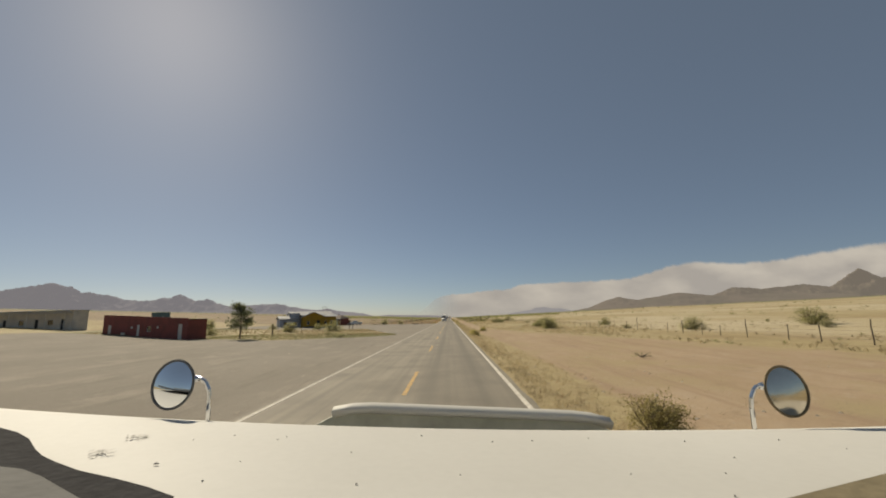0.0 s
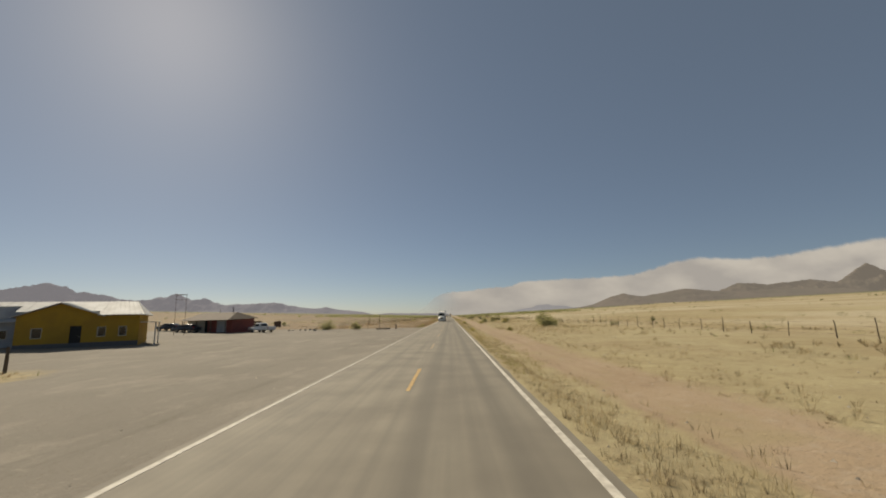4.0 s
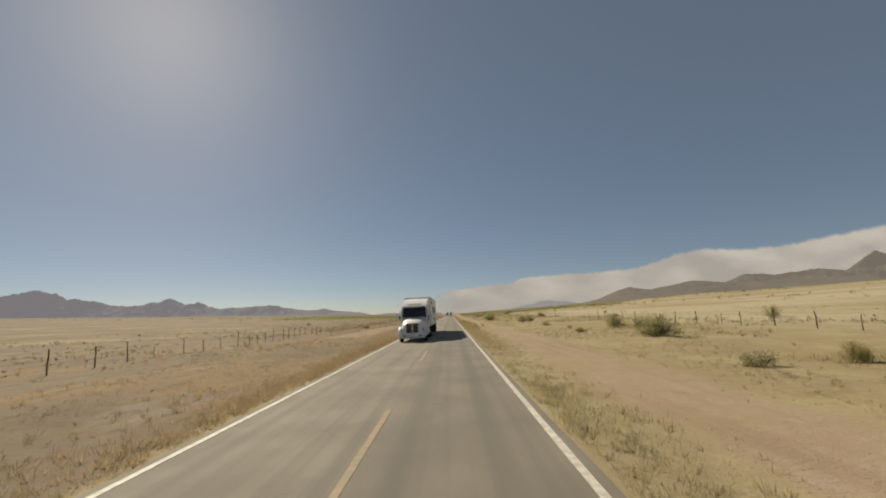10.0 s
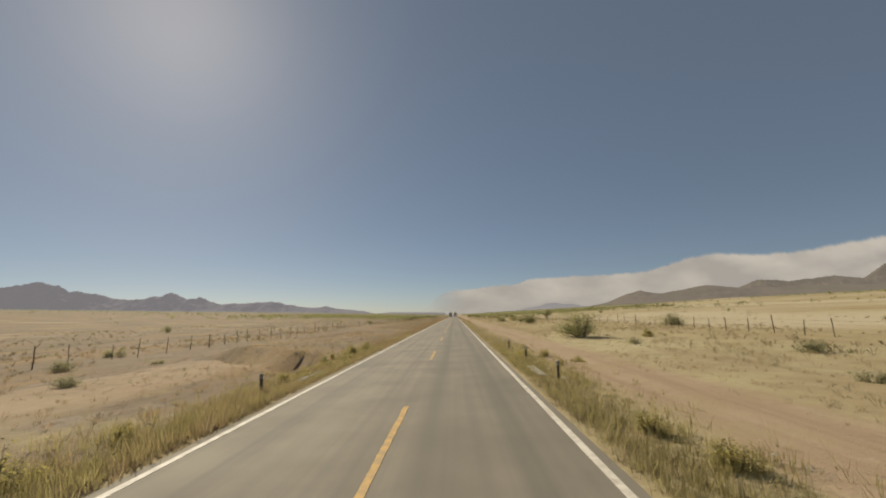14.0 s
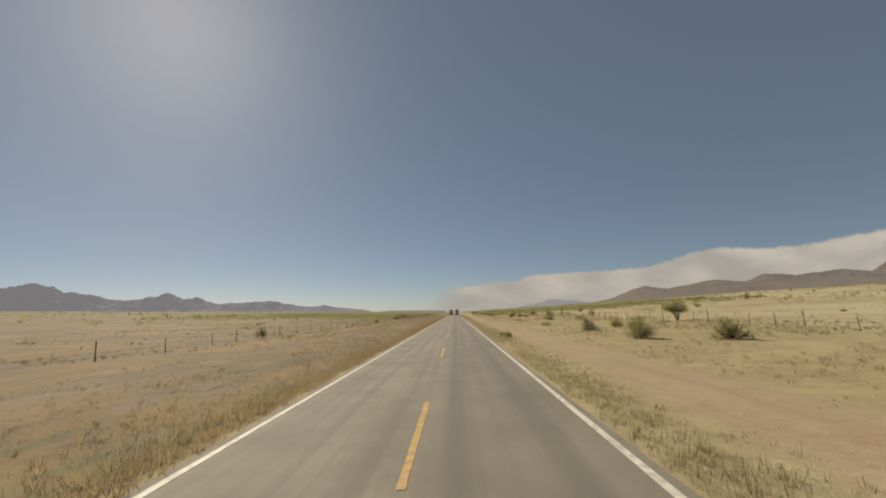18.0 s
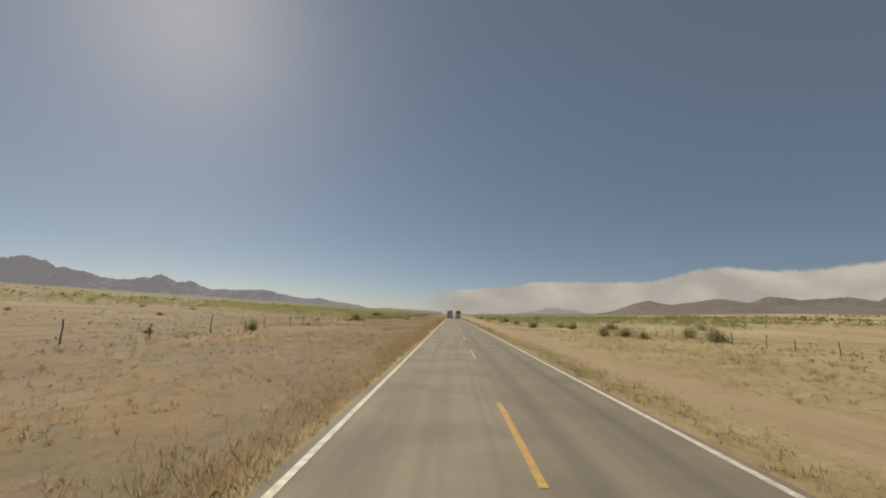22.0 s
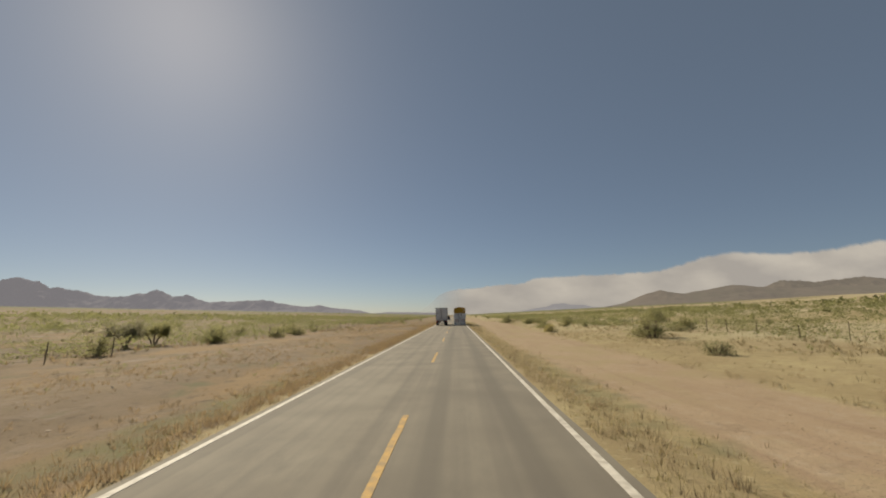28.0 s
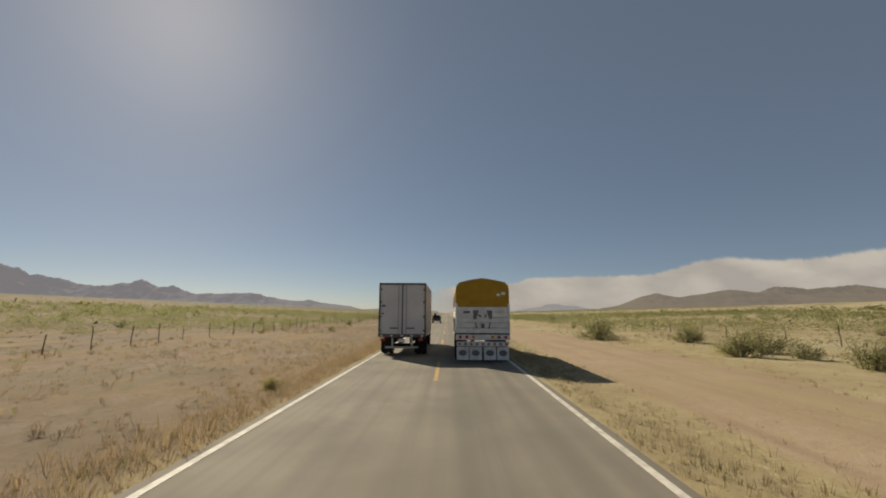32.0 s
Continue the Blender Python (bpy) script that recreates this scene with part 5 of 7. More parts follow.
def red_shop():
    """Its near corner is the origin: the front runs to -x, the sunny side to +y."""
    b = thing("red_shop", "red-walled shop with a brown hipped roof and dark porch", "building", -38.5, 147.5, -14.0, 0.2)
    W, D, H, P = 10.0, 5.6, 2.45, 3.6
    holes = [(0.8, 3.0, 0.8, 2.0), (3.6, 4.6, 0.0, 2.1), (6.6, 8.8, 0.0, 2.2)]
    w = wall_with_openings(b, W, H, 0.2, holes, RED_WALL, "red painted front wall")
    w.matrix_local = Matrix.Translation((-W, 0, 0))
    for a, c, z0, z1 in holes:
        if z0 > 0.5:
            window_unit(b, (a + c) / 2 - W, z0, c - a, z1 - z0, 0.1)
        else:
            part("door", box((a + c) / 2 - W, 0.1, z1 / 2, c - a - 0.04, 0.05, z1 - 0.03, 0.01), BLUE_WALL if c - a > 2 else DARK, b, "closed shop door")
    for xx in (-0.1, 0.1 - W):
        part("side_wall", box(xx, D / 2 + 0.1, 0.8, 0.2, D - 0.2, 3.28), RED_WALL, b, "red painted side wall")
    part("back_wall", box(-W / 2, D, 0.8, W, 0.2, 3.28), RED_WALL, b)
    part("yellow_wall", box(-W + 2.0, -0.02, 0.85, 4.0, 0.03, 2.9), BEIGE_WALL, b, "faded beige end of the front wall")
    o, e = 0.55, H - 0.05
    near, left, right, far = -1.5, -W - o, o, D + o
    r0, r1, mid = (-W + 0.6, D / 2, P), (-1.5, D / 2, P), P
    roof_sheet([(left, near, e - 0.2), (right, near, e - 0.2), r1, r0], b, BROWN_ROOF, "brown roof slope", ribs=0)
    roof_sheet([(right, near, e - 0.2), (right, far, e), r1, (r1[0] - 0.05, r1[1], P)], b, BROWN_ROOF, "brown hip slope", ribs=0)
    roof_sheet([(right, far, e), (left, far, e), r0, r1], b, BROWN_ROOF, "brown roof slope", ribs=0)
    roof_sheet([(left, far, e), (left, near, e - 0.2), r0, (r0[0] + 0.05, r0[1], P)], b, BROWN_ROOF, "brown hip slope", ribs=0)
    for k in range(4):
        part("porch_post", box(-0.15 - 3.2 * k, -1.35, 0.65, 0.12, 0.12, 2.95), WOOD, b)
    part("flue", rod(bmesh.new(), (-2.6, 3.0, 3.6), (-2.6, 3.0, 4.7), 0.07), DARK, b)
    part("flue", rod(bmesh.new(), (-6.0, 3.4, 3.4), (-6.0, 3.4, 4.3), 0.06), STEEL, b)
    return b


red_shop()


def container(x, y, turn):
    c = thing("storage_container", "teal steel container standing on the dry plain", "container", x, y, turn)
    part("body", box(0, 0, 1.6, 6, 2.3, 3.2, 0.03), TEAL, c)
    for k in range(15):
        part("rib", box(-2.8 + 0.4 * k, -1.17, 1.6, 0.12, 0.05, 3.0, 0.01), TEAL, c)
    for s in (-1, 1):
        part("corner_post", box(s * 2.95, -1.15, 1.6, 0.14, 0.1, 3.14), DARK, c)
    part("door_mark", box(1.0, -1.205, 1.2, 0.5, 0.02, 0.8), PALE_DOOR, c, "pale patch on the side")
    return c


container(-118.5, 165.0, 25)


DRUM = material("faded_rust", (0.20, 0.14, 0.095), 0.9, 0.1, 0.35, 3, 30, 0.3, 0.15, tint=(0.14, 0.10, 0.075))


def metal_bin(x, y, turn, label, lid):
    """A rusty sheet-metal bin on timbers; one is torn open, one has its lid on."""
    c = thing("rusty_bin", label, "bin", x, y, turn)
    w, d, h = 1.5, 1.3, 1.25
    for k, (cx, cy, sx, sy) in enumerate(((0, -d / 2, w, 0.04), (0, d / 2, w, 0.04), (-w / 2, 0, 0.04, d - 0.05), (w / 2, 0, 0.04, d - 0.05))):
        if lid or k != 0:
            part("side", box(cx, cy, 0.2 + h / 2, sx, sy, h, 0.008), DRUM, c, "rusty sheet side")
        else:
            torn = [(-w / 2, cy, 0.2), (w / 2, cy, 0.2), (w / 2, cy, 1.45), (0.62 * w / 2, cy, 1.2), (0.1, cy, 0.9), (-0.5 * w / 2, cy, 0.98), (-w / 2, cy, 1.38)]
            part("side", plate(torn, 0.04), DRUM, c, "rusty sheet side with a torn top")
    part("bottom", box(0, 0, 0.2, w - 0.05, d - 0.05, 0.05), DARK, c)
    for zz in (0.45, 1.0):
        part("band", box(0, -d / 2 - 0.03, zz, w + 0.04, 0.03, 0.09, 0.006), RUST, c)
    for sx in (-1, 1):
        part("corner_post", box(sx * w / 2, -d / 2 - 0.02, 0.76, 0.1, 0.1, 1.4, 0.01), RUST, c)
        part("cradle", box(sx * 0.5, 0, 0.05, 0.16, d + 0.2, 0.24, 0.02), WOOD, c)
    if lid:
        part("lid", box(0, 0, 0.26 + h, w + 0.14, d + 0.14, 0.12, 0.02), RUST, c, "rusty overhanging lid")
        part("ridge", box(0.2, 0, 0.38 + h, w * 0.5, 0.3, 0.14, 0.02), DRUM, c)
    return c


metal_bin(-51.2, 184.0, 12, "rusty sheet-metal bin torn open in dry grass", False)
metal_bin(-43.4, 178.4, 20, "rusty sheet-metal bin with its lid on", True)


def fallen_log(x, y, turn, length):
    g = thing("fallen_log", "grey weathered log lying at the gravel's edge", "log", x, y, turn)
    bm = bmesh.new()
    hose(bm, [(0, 0, 0.12), (length * 0.4, 0.05, 0.14), (length * 0.75, -0.03, 0.12), (length, 0.06, 0.16)], 0.11, 9)
    part("trunk", bm, WOOD, g)
    part("stub", rod(bmesh.new(), (length * 0.55, 0, 0.15), (length * 0.62, 0.2, 0.42), 0.05, 0.03, 7), WOOD, g)
    return g


fallen_log(-12.6, 150.6, 8, 2.6)


def pole(name, x, y, h, lean, label, r=0.06):
    p = thing(name, label, "post", x, y)
    b = bmesh.new()
    rod(b, (0, 0, -0.3), (lean, 0, h), r, r * 0.75, 8)
    part("shaft", b, WOOD, p)
    c = bmesh.new()
    rod(c, (lean, 0, h), (lean, 0, h + 0.03), r * 0.8, r * 0.5, 8)
    part("top", c, WOOD, p)
    return p


pole("gate_post", -15.6, 157.0, 2.6, 0.45, "leaning tall wooden gate post")
pole("gate_post", -12.6, 154.0, 2.9, 0.03, "tall upright wooden gate post")
pole("sign_post", -21.6, 92.2, 1.5, 0.0, "thick dark wooden post at the lot's edge", 0.1)
pole("sign_post", -21.6, 95.4, 1.3, 0.02, "dark wooden post at the lot's edge", 0.09)
pole("gate_post", -24.6, 58.9, 1.7, 0.02, "old thick fence corner post", 0.1)
pole("stump_post", -9.1, 152.3, 0.9, 0.0, "short square stump beside the road", 0.14)


def yard_gantry():
    g = thing("goal_frame", "thin steel gantry standing behind the houses", "frame", -41.7, 138, 10)
    for s in (-1, 1):
        part("upright", rod(bmesh.new(), (s * 0.75, 0, -0.2), (s * 0.75, 0, 6.4), 0.03), RUST, g)
    part("crossbar", rod(bmesh.new(), (-0.85, 0, 6.4), (0.85, 0, 6.4), 0.05), RUST, g)
    part("crossbar", rod(bmesh.new(), (-0.85, 0, 5.6), (0.85, 0, 5.6), 0.03), RUST, g)


yard_gantry()

# ---- fences ----
def stick(seed, h, r):
    """A crooked weathered post."""
    rng = random.Random(seed)
    bm = bmesh.new()
    p, k = Vector((0, 0, -0.35)), 4
    lean = Vector((rng.uniform(-0.06, 0.06), rng.uniform(-0.07, 0.07), 0))
    for i in range(k):
        q = Vector((lean.x * (i + 1) / k * h + rng.uniform(-0.02, 0.02), lean.y * (i + 1) / k * h + rng.uniform(-0.02, 0.02), -0.35 + (h + 0.35) * (i + 1) / k))
        rod(bm, p, q, r * (1 - 0.06 * i), r * (1 - 0.06 * (i + 1)), 6, i in (0, k - 1))
        p = q
    me = bpy.data.meshes.new("post")
    bm.to_mesh(me)
    bm.free()
    me.materials.append(WOOD)
    return me


POSTS = [stick(3, 1.45, 0.042), stick(4, 1.35, 0.035), stick(5, 1.55, 0.045), stick(6, 1.25, 0.028), stick(7, 1.4, 0.038)]
WIRE = material("rusty_wire", (0.13, 0.105, 0.085), 0.7, 0.5, 0.2, 5, 40, 0)


def fence(x, y0, y1, gap, label, seed, sway=0.6):
    rng = random.Random(seed)
    f = thing("wire_fence", label, "fence", x, y0)
    feet, y = [], y0
    while y < y1:
        px = x + sway * noise.noise((seed, y * 0.05, 0)) + rng.uniform(-0.08, 0.08)
        feet.append((px, y, land(px, y), rng.choice(POSTS), rng.random()))
        y += gap * rng.uniform(0.75, 1.35)
    base = f.matrix_world.translation.copy()
    for px, py, pz, me, a in feet:
        o = shared_part("post", me, f)
        o.matrix_local = pose(px - base.x, py - base.y, pz - base.z, 0, 0, a * 360) @ Matrix.Diagonal((1, 1, 0.72 + 0.33 * a, 1))
    for k in range(4):
        bm = bmesh.new()
        z = 0.3 + 0.27 * k
        for (ax, ay, az, _, _), (bx, by, bz, _, _) in zip(feet, feet[1:]):
            rod(bm, (ax - base.x, ay - base.y, az - base.z + z), (bx - base.x, by - base.y, bz - base.z + z - 0.01), 0.006, 0.006, 3, False)
        part("wire", bm, WIRE, f, "thin rusty strand")
    return f


fence(27.8, -20, 330, 3.2, "old wooden-post wire fence along the dry grass", 31)
fence(28.2, 333, 720, 3.4, "wooden-post wire fence along the green scrub", 32)
fence(-21.6, 158, 345, 2.5, "old crooked-post wire fence beside the dry pasture", 33)
fence(-22.6, 350, 548, 5.6, "sparse wooden-post wire fence along the plain", 34)
fence(-21.4, 566, 720, 2.9, "wooden-post wire fence before the green scrub", 36)
fence(-25.0, 62, 80, 4.2, "broken crooked-post fence at the edge of the lot", 35, 1.6)


# ---- plants ----
def leaf_material(name, base, second, glow=0.4, spread=0.3):
    m = material(name, base, 0.7, 0, 0.15, 1.2, 20, 0, 0.15, spread, tint=second)
    n, k = m.node_tree.nodes, m.node_tree.links
    hsv = [x for x in n if x.type == "HUE_SAT"][0]
    tr, mx = n.new("ShaderNodeBsdfTranslucent"), n.new("ShaderNodeMixShader")
    k.new(hsv.outputs[0], tr.inputs["Color"])
    # leaves of a clump share their light: normals leaned towards the sky
    geo, lean, one = n.new("ShaderNodeNewGeometry"), n.new("ShaderNodeMix"), n.new("ShaderNodeVectorMath")
    lean.data_type = "VECTOR"
    lean.inputs["Factor"].default_value = 0.55
    k.new(geo.outputs["Normal"], lean.inputs["A"])
    lean.inputs["B"].default_value = (0, 0, 1)
    one.operation = "NORMALIZE"
    k.new(lean.outputs["Result"], one.inputs[0])
    k.new(one.outputs[0], n["Principled BSDF"].inputs["Normal"])
    mx.inputs[0].default_value = glow
    k.new(n["Principled BSDF"].outputs[0], mx.inputs[1])
    k.new(tr.outputs[0], mx.inputs[2])
    k.new(mx.outputs[0], n["Material Output"].inputs[0])
    return m


LEAF = leaf_material("shrub_leaf", (0.345, 0.325, 0.155), (0.285, 0.277, 0.13), 0.72, 0.2)
SAGE = leaf_material("sage_leaf", (0.36, 0.335, 0.185), (0.30, 0.285, 0.155), 0.7, 0.2)
YELLOW_LEAF = leaf_material("yellow_green_leaf", (0.42, 0.36, 0.135), (0.35, 0.305, 0.115), 0.72, 0.2)
TREE_LEAF = leaf_material("tree_leaf", (0.15, 0.16, 0.085), (0.115, 0.128, 0.066), 0.55, 0.2)
GREY_LEAF = leaf_material("grey_green_leaf", (0.27, 0.25, 0.15), (0.22, 0.205, 0.125), 0.65, 0.2)
STRAW = leaf_material("straw", (0.385, 0.318, 0.19), (0.325, 0.26, 0.155), 0.8, 0.12)
STUBBLE = leaf_material("stubble", (0.36, 0.29, 0.185), (0.29, 0.235, 0.14), 0.8, 0.15)
RUSSET = leaf_material("russet_weed", (0.315, 0.225, 0.13), (0.25, 0.175, 0.105), 0.8, 0.2)
GREEN_WEED = leaf_material("green_weed", (0.315, 0.265, 0.12), (0.25, 0.215, 0.092), 0.75, 0.25)
WEED_STRAW = leaf_material("weedy_straw", (0.262, 0.198, 0.122), (0.205, 0.155, 0.1), 0.8, 0.2)
CLUMP_LEAF = leaf_material("clump_leaf", (0.215, 0.165, 0.102), (0.17, 0.135, 0.086), 0.6, 0.35)
ORANGE_STRAW = leaf_material("orange_straw", (0.315, 0.23, 0.13), (0.26, 0.185, 0.105), 0.8, 0.15)
PATCH_WEED = leaf_material("patch_weed", (0.205, 0.2, 0.098), (0.16, 0.158, 0.078), 0.7, 0.25)
PATCH_RUSSET = leaf_material("patch_russet", (0.235, 0.16, 0.092), (0.185, 0.128, 0.076), 0.7, 0.25)
SCRUB_LEAF = leaf_material("scrub_leaf", (0.285, 0.28, 0.125), (0.235, 0.238, 0.105), 0.72, 0.15)
TWIG = material("twig", (0.19, 0.145, 0.10), 0.9, 0, 0.25, 5, 40, 0.2)


def foliage_mesh(name, tips, per_tip, reach, leaf, mat, rng):
    """Many small bent leaves round the tips of the branches."""
    v, f = [], []
    for tip in tips:
        for _ in range(per_tip):
            c = Vector(tip) + Vector((rng.gauss(0, reach), rng.gauss(0, reach), rng.gauss(0, reach * 0.75)))
            if c.z < 0.03:
                c.z = 0.03 + rng.random() * 0.05
            a = Vector((rng.uniform(-1, 1), rng.uniform(-1, 1), rng.uniform(-0.4, 1))).normalized()
            b = a.cross(Vector((rng.uniform(-1, 1), rng.uniform(-1, 1), rng.uniform(-1, 1)))).normalized()
            s = leaf * rng.uniform(0.6, 1.4)
            k = len(v)
            v += [tuple(c - b * s * 0.34), tuple(c + b * s * 0.34), tuple(c + a * s)]
            f.append((k, k + 1, k + 2))
    me = bpy.data.meshes.new(name)
    me.from_pydata(v, [], f)
    me.materials.append(mat)
    return me


def shrub(name, label, seed, stems, height, spread, per_tip, leaf, mat, x, y):
    """A shrub of many stems from one foot, about a metre wide before it is scaled."""
    rng = random.Random(seed)
    s = thing(name, label, "shrub", x, y, 0, None, "roadside shrubs")
    bm, tips = bmesh.new(), []
    for i in range(stems):
        a, o = rng.uniform(0, 2 * math.pi), rng.uniform(0.15, 1.0)
        top = Vector((math.cos(a) * spread * o, math.sin(a) * spread * o, height * rng.uniform(0.6, 1.05) * math.sqrt(max(0.1, 1.05 - o * o))))
        mid = Vector((top.x * 0.6, top.y * 0.6, top.z * 0.42)) + Vector((rng.uniform(-0.05, 0.05), rng.uniform(-0.05, 0.05), 0))
        rod(bm, (0.04 * math.cos(a), 0.04 * math.sin(a), -0.05), mid, 0.012, 0.008, 5, False)
        rod(bm, mid, top, 0.008, 0.003, 4, False)
        tips += [top, mid.lerp(top, 0.6), mid]
        low = Vector((top.x * 1.02, top.y * 1.02, height * rng.uniform(0.08, 0.3)))
        tips += [low, low.lerp(mid, 0.5)]
        for _ in range(2):
            side = mid.lerp(top, rng.uniform(0.3, 1)) + Vector((rng.uniform(-0.16, 0.16), rng.uniform(-0.16, 0.16), rng.uniform(-0.12, 0.1)))
            rod(bm, mid, side, 0.006, 0.003, 4, False)
            tips.append(side)
    part("branchwork", bm, TWIG, s, "thin brown stems")
    crown = new("foliage", foliage_mesh("foliage", tips, per_tip, 0.075, leaf, mat, rng))
    crown.parent = s
    return s


def place(ob, x, y, wide, tall=1.0, turn=None):
    a = (x * 37 + y * 11) % 360 if turn is None else turn
    return copy_thing(ob, pose(x, y, land(x, y) - 0.03, 0, 0, a) @ Matrix.Diagonal((wide, wide, wide * tall, 1)))


BIG = [shrub("green_shrub", "broad green many-stemmed desert shrub in dry grass", 40 + i, 17 + 2 * i, 0.72, 0.45, 24, 0.034, LEAF, 46.0 + 6 * i, -24) for i in range(3)]
GREEN = [shrub("green_shrub", "green many-stemmed desert shrub in dry grass", 50 + i, 11 + 2 * i, 0.72, 0.46, 15, 0.046, LEAF, 46.0 + 6 * i, -30) for i in range(3)]
SAGES = [shrub("sage_bush", "grey-green low bush among dry grass", 60 + i, 13, 0.55, 0.46, 15, 0.043, SAGE, 46.0 + 6 * i, -36) for i in range(2)]
WEEDS = [shrub("yellow_weed", "yellow-green weed clump beside the road", 70 + i, 14, 0.75, 0.45, 18, 0.043, YELLOW_LEAF, 46.0 + 6 * i, -42) for i in range(2)]
FINE_WEEDS = [shrub("yellow_weed", "feathery yellow-green weed clump on bare dirt", 80 + i, 20, 0.7, 0.46, 42, 0.027, YELLOW_LEAF, 46.0 + 6 * i, -48) for i in range(2)]

# shrubs that stand out: across, along, width
NEAR_START = [(4.4, 51.7, 1.2), (48.7, 53.2, 4.6), (34.5, 55.2, 3.5), (6.9, 65.3, 1.4), (7, 69.1, 1.1), (18.5, 70.2, 4.0), (20.3, 77.8, 3.5), (19.4, 80.6, 3.2), (34.2, 85.2, 3.2), (9.6, 130.4, 1.0), (4.3, 142.3, 0.7), (29.4, 143.9, 1.8), (17.8, 145.2, 4.2), (20.8, 152.6, 3.2), (22.6, 160.8, 1.8)]
NEAR_PASTURE = [(9.1, 175.3, 1.3), (14.7, 176.5, 1.0), (5.2, 178.5, 1.1), (15.8, 182.8, 1.9), (9.5, 185.3, 1.1), (13.9, 191.2, 1.6), (18.2, 194.2, 3.0), (11.7, 194.7, 2.6), (12.2, 201.3, 1.3), (15.7, 201.4, 1.2), (30.7, 202.8, 4.7), (16.3, 215.9, 3.1), (13.8, 225.5, 1.0), (19.5, 225.8, 2.0), (19.2, 230.6, 2.8), (15.1, 233.0, 0.7), (15.2, 245.3, 1.5), (15.6, 266.3, 2.6), (17.6, 267.2, 2.4), (-22.7, 267.1, 1.4), (13.7, 274.4, 0.9), (-17, 276.1, 1.7), (18.6, 281.9, 1.6), (13.4, 289.3, 1.1), (18.1, 297.5, 1.2), (12.6, 298.3, 4.3), (30.6, 316.8, 3.0)]
NEAR_TRACK = [(16.7, 347.2, 4.3), (26.6, 352.4, 1.7), (17.8, 362.3, 2.6), (13.3, 364.8, 2.4), (18.5, 376.4, 2.1), (14.3, 378.2, 2.3), (18.2, 380.8, 1.8), (13, 391.1, 1.5), (-26.3, 392.3, 2.1), (13.4, 416.5, 1.0), (19.4, 416.7, 2.0), (21.8, 430.9, 1.6), (36.8, 444.5, 2.8), (-22.1, 453.5, 2.0), (29.3, 458.8, 3.6), (22.4, 461.8, 1.8), (18.4, 463.9, 2.2), (21.4, 464.5, 2.7), (30.1, 465.9, 2.4), (35.3, 468.1, 1.6), (5.0, 476.5, 0.7), (14.8, 492.3, 2.3), (23.4, 493.5, 3.1), (31.2, 493.8, 3.2), (22.5, 500.2, 2.7), (19, 508.7, 2.4), (-25.1, 511.8, 3.9), (26.7, 517.7, 2.7), (16.4, 520.3, 2.9)]
NEAR_END = [(14.6, 539.1, 1.8), (17.9, 552.5, 4.0), (-22.9, 557.5, 3.4), (-25.0, 560.9, 3.0), (-20.6, 566.5, 2.2), (-27.7, 565.9, 3.4), (-29.5, 574.3, 2.6), (-21.1, 573.4, 2.6), (-23.1, 576.4, 3.0), (28.2, 566.0, 3.0), (12.9, 568.0, 1.8), (15, 582.2, 1.7), (36.5, 589.9, 5.0), (18.6, 601.4, 2.9), (24.8, 604.1, 3.7), (16.9, 606.5, 2.8), (19.4, 608.2, 3.2), (19.3, 615.7, 2.8), (14.4, 620.9, 4.0)]
for i, (x, y, w) in enumerate(NEAR_START + NEAR_PASTURE + NEAR_TRACK + NEAR_END):
    src = BIG[i % 3] if w > 1.9 else (SAGES[i % 2] if i % 3 else FINE_WEEDS[i % 2])
    place(src, x, y, w, 0.85 if w < 2.6 else 0.68)
for i, (x, y, w) in enumerate([(4.6, 50.5, 1.3), (4.5, 132.2, 0.9), (5.1, 178.3, 1.4), (5.5, 251.9, 1.1), (5.3, 371.5, 1.0), (4.8, 476.2, 0.7), (-4.9, 596, 0.7), (4.9, 372.9, 0.8)]):
    place(FINE_WEEDS[i % 2], x, y, w, 0.85)
DRY = shrub("dry_bush", "dry yellow-brown feathery bush on bare dirt", 85, 20, 0.7, 0.46, 45, 0.026, GREEN_WEED, 46.0, -54)
place(DRY, 5.5, 8.6, 1.4, 0.8)
# bushes in the grown patch between the two lots
for i, (x, y, w) in enumerate([(-21.6, 80.0, 3.9), (-30.0, 79.0, 3.4), (-12.5, 52.0, 1.6), (-14.5, 56.0, 1.8), (-17.0, 61.0, 1.5), (-31.0, 98.5, 2.6), (-41, 96, 2.4), (-54, 92, 4.0), (-62, 98, 3.6), (-24.5, 158.7, 3.7), (-17.4, 154.2, 2.7), (-38, 66, 2.2), (-60, 122, 3.0)]):
    place(BIG[i % 3] if w > 2.1 else SAGES[i % 2], x, y, w, 0.78)

# grey-green bushes out on the left of the road
for i, (x, y, w) in enumerate([(-19.5, 282.9, 1.5), (-23.1, 290.3, 1.6), (-12.8, 276.2, 1.1), (-15.6, 284.5, 0.8), (-23.0, 472.1, 1.5), (-25.4, 506.0, 2.0), (-28.2, 518.2, 2.6), (-8.4, 463.5, 0.7), (-9.6, 462.0, 0.8)]):
    place(SAGES[i % 2], x, y, w, 0.75)

# green clumps that crowd the asphalt near the culvert and past the lots
rng = random.Random(6)
for i in range(34):
    y = rng.uniform(249, 296) if i < 28 else rng.uniform(151, 168)
    place((WEEDS + GREEN[:1])[i % 3], -4.5 - abs(rng.gauss(0, 1.0)), y, rng.uniform(0.35, 1.0), rng.uniform(0.55, 1.0))
    if i % 3 == 0 and y > 240:
        place(WEEDS[i % 2], 4.8 + abs(rng.gauss(0, 0.9)), y + 2, rng.uniform(0.35, 0.9), rng.uniform(0.5, 0.9))

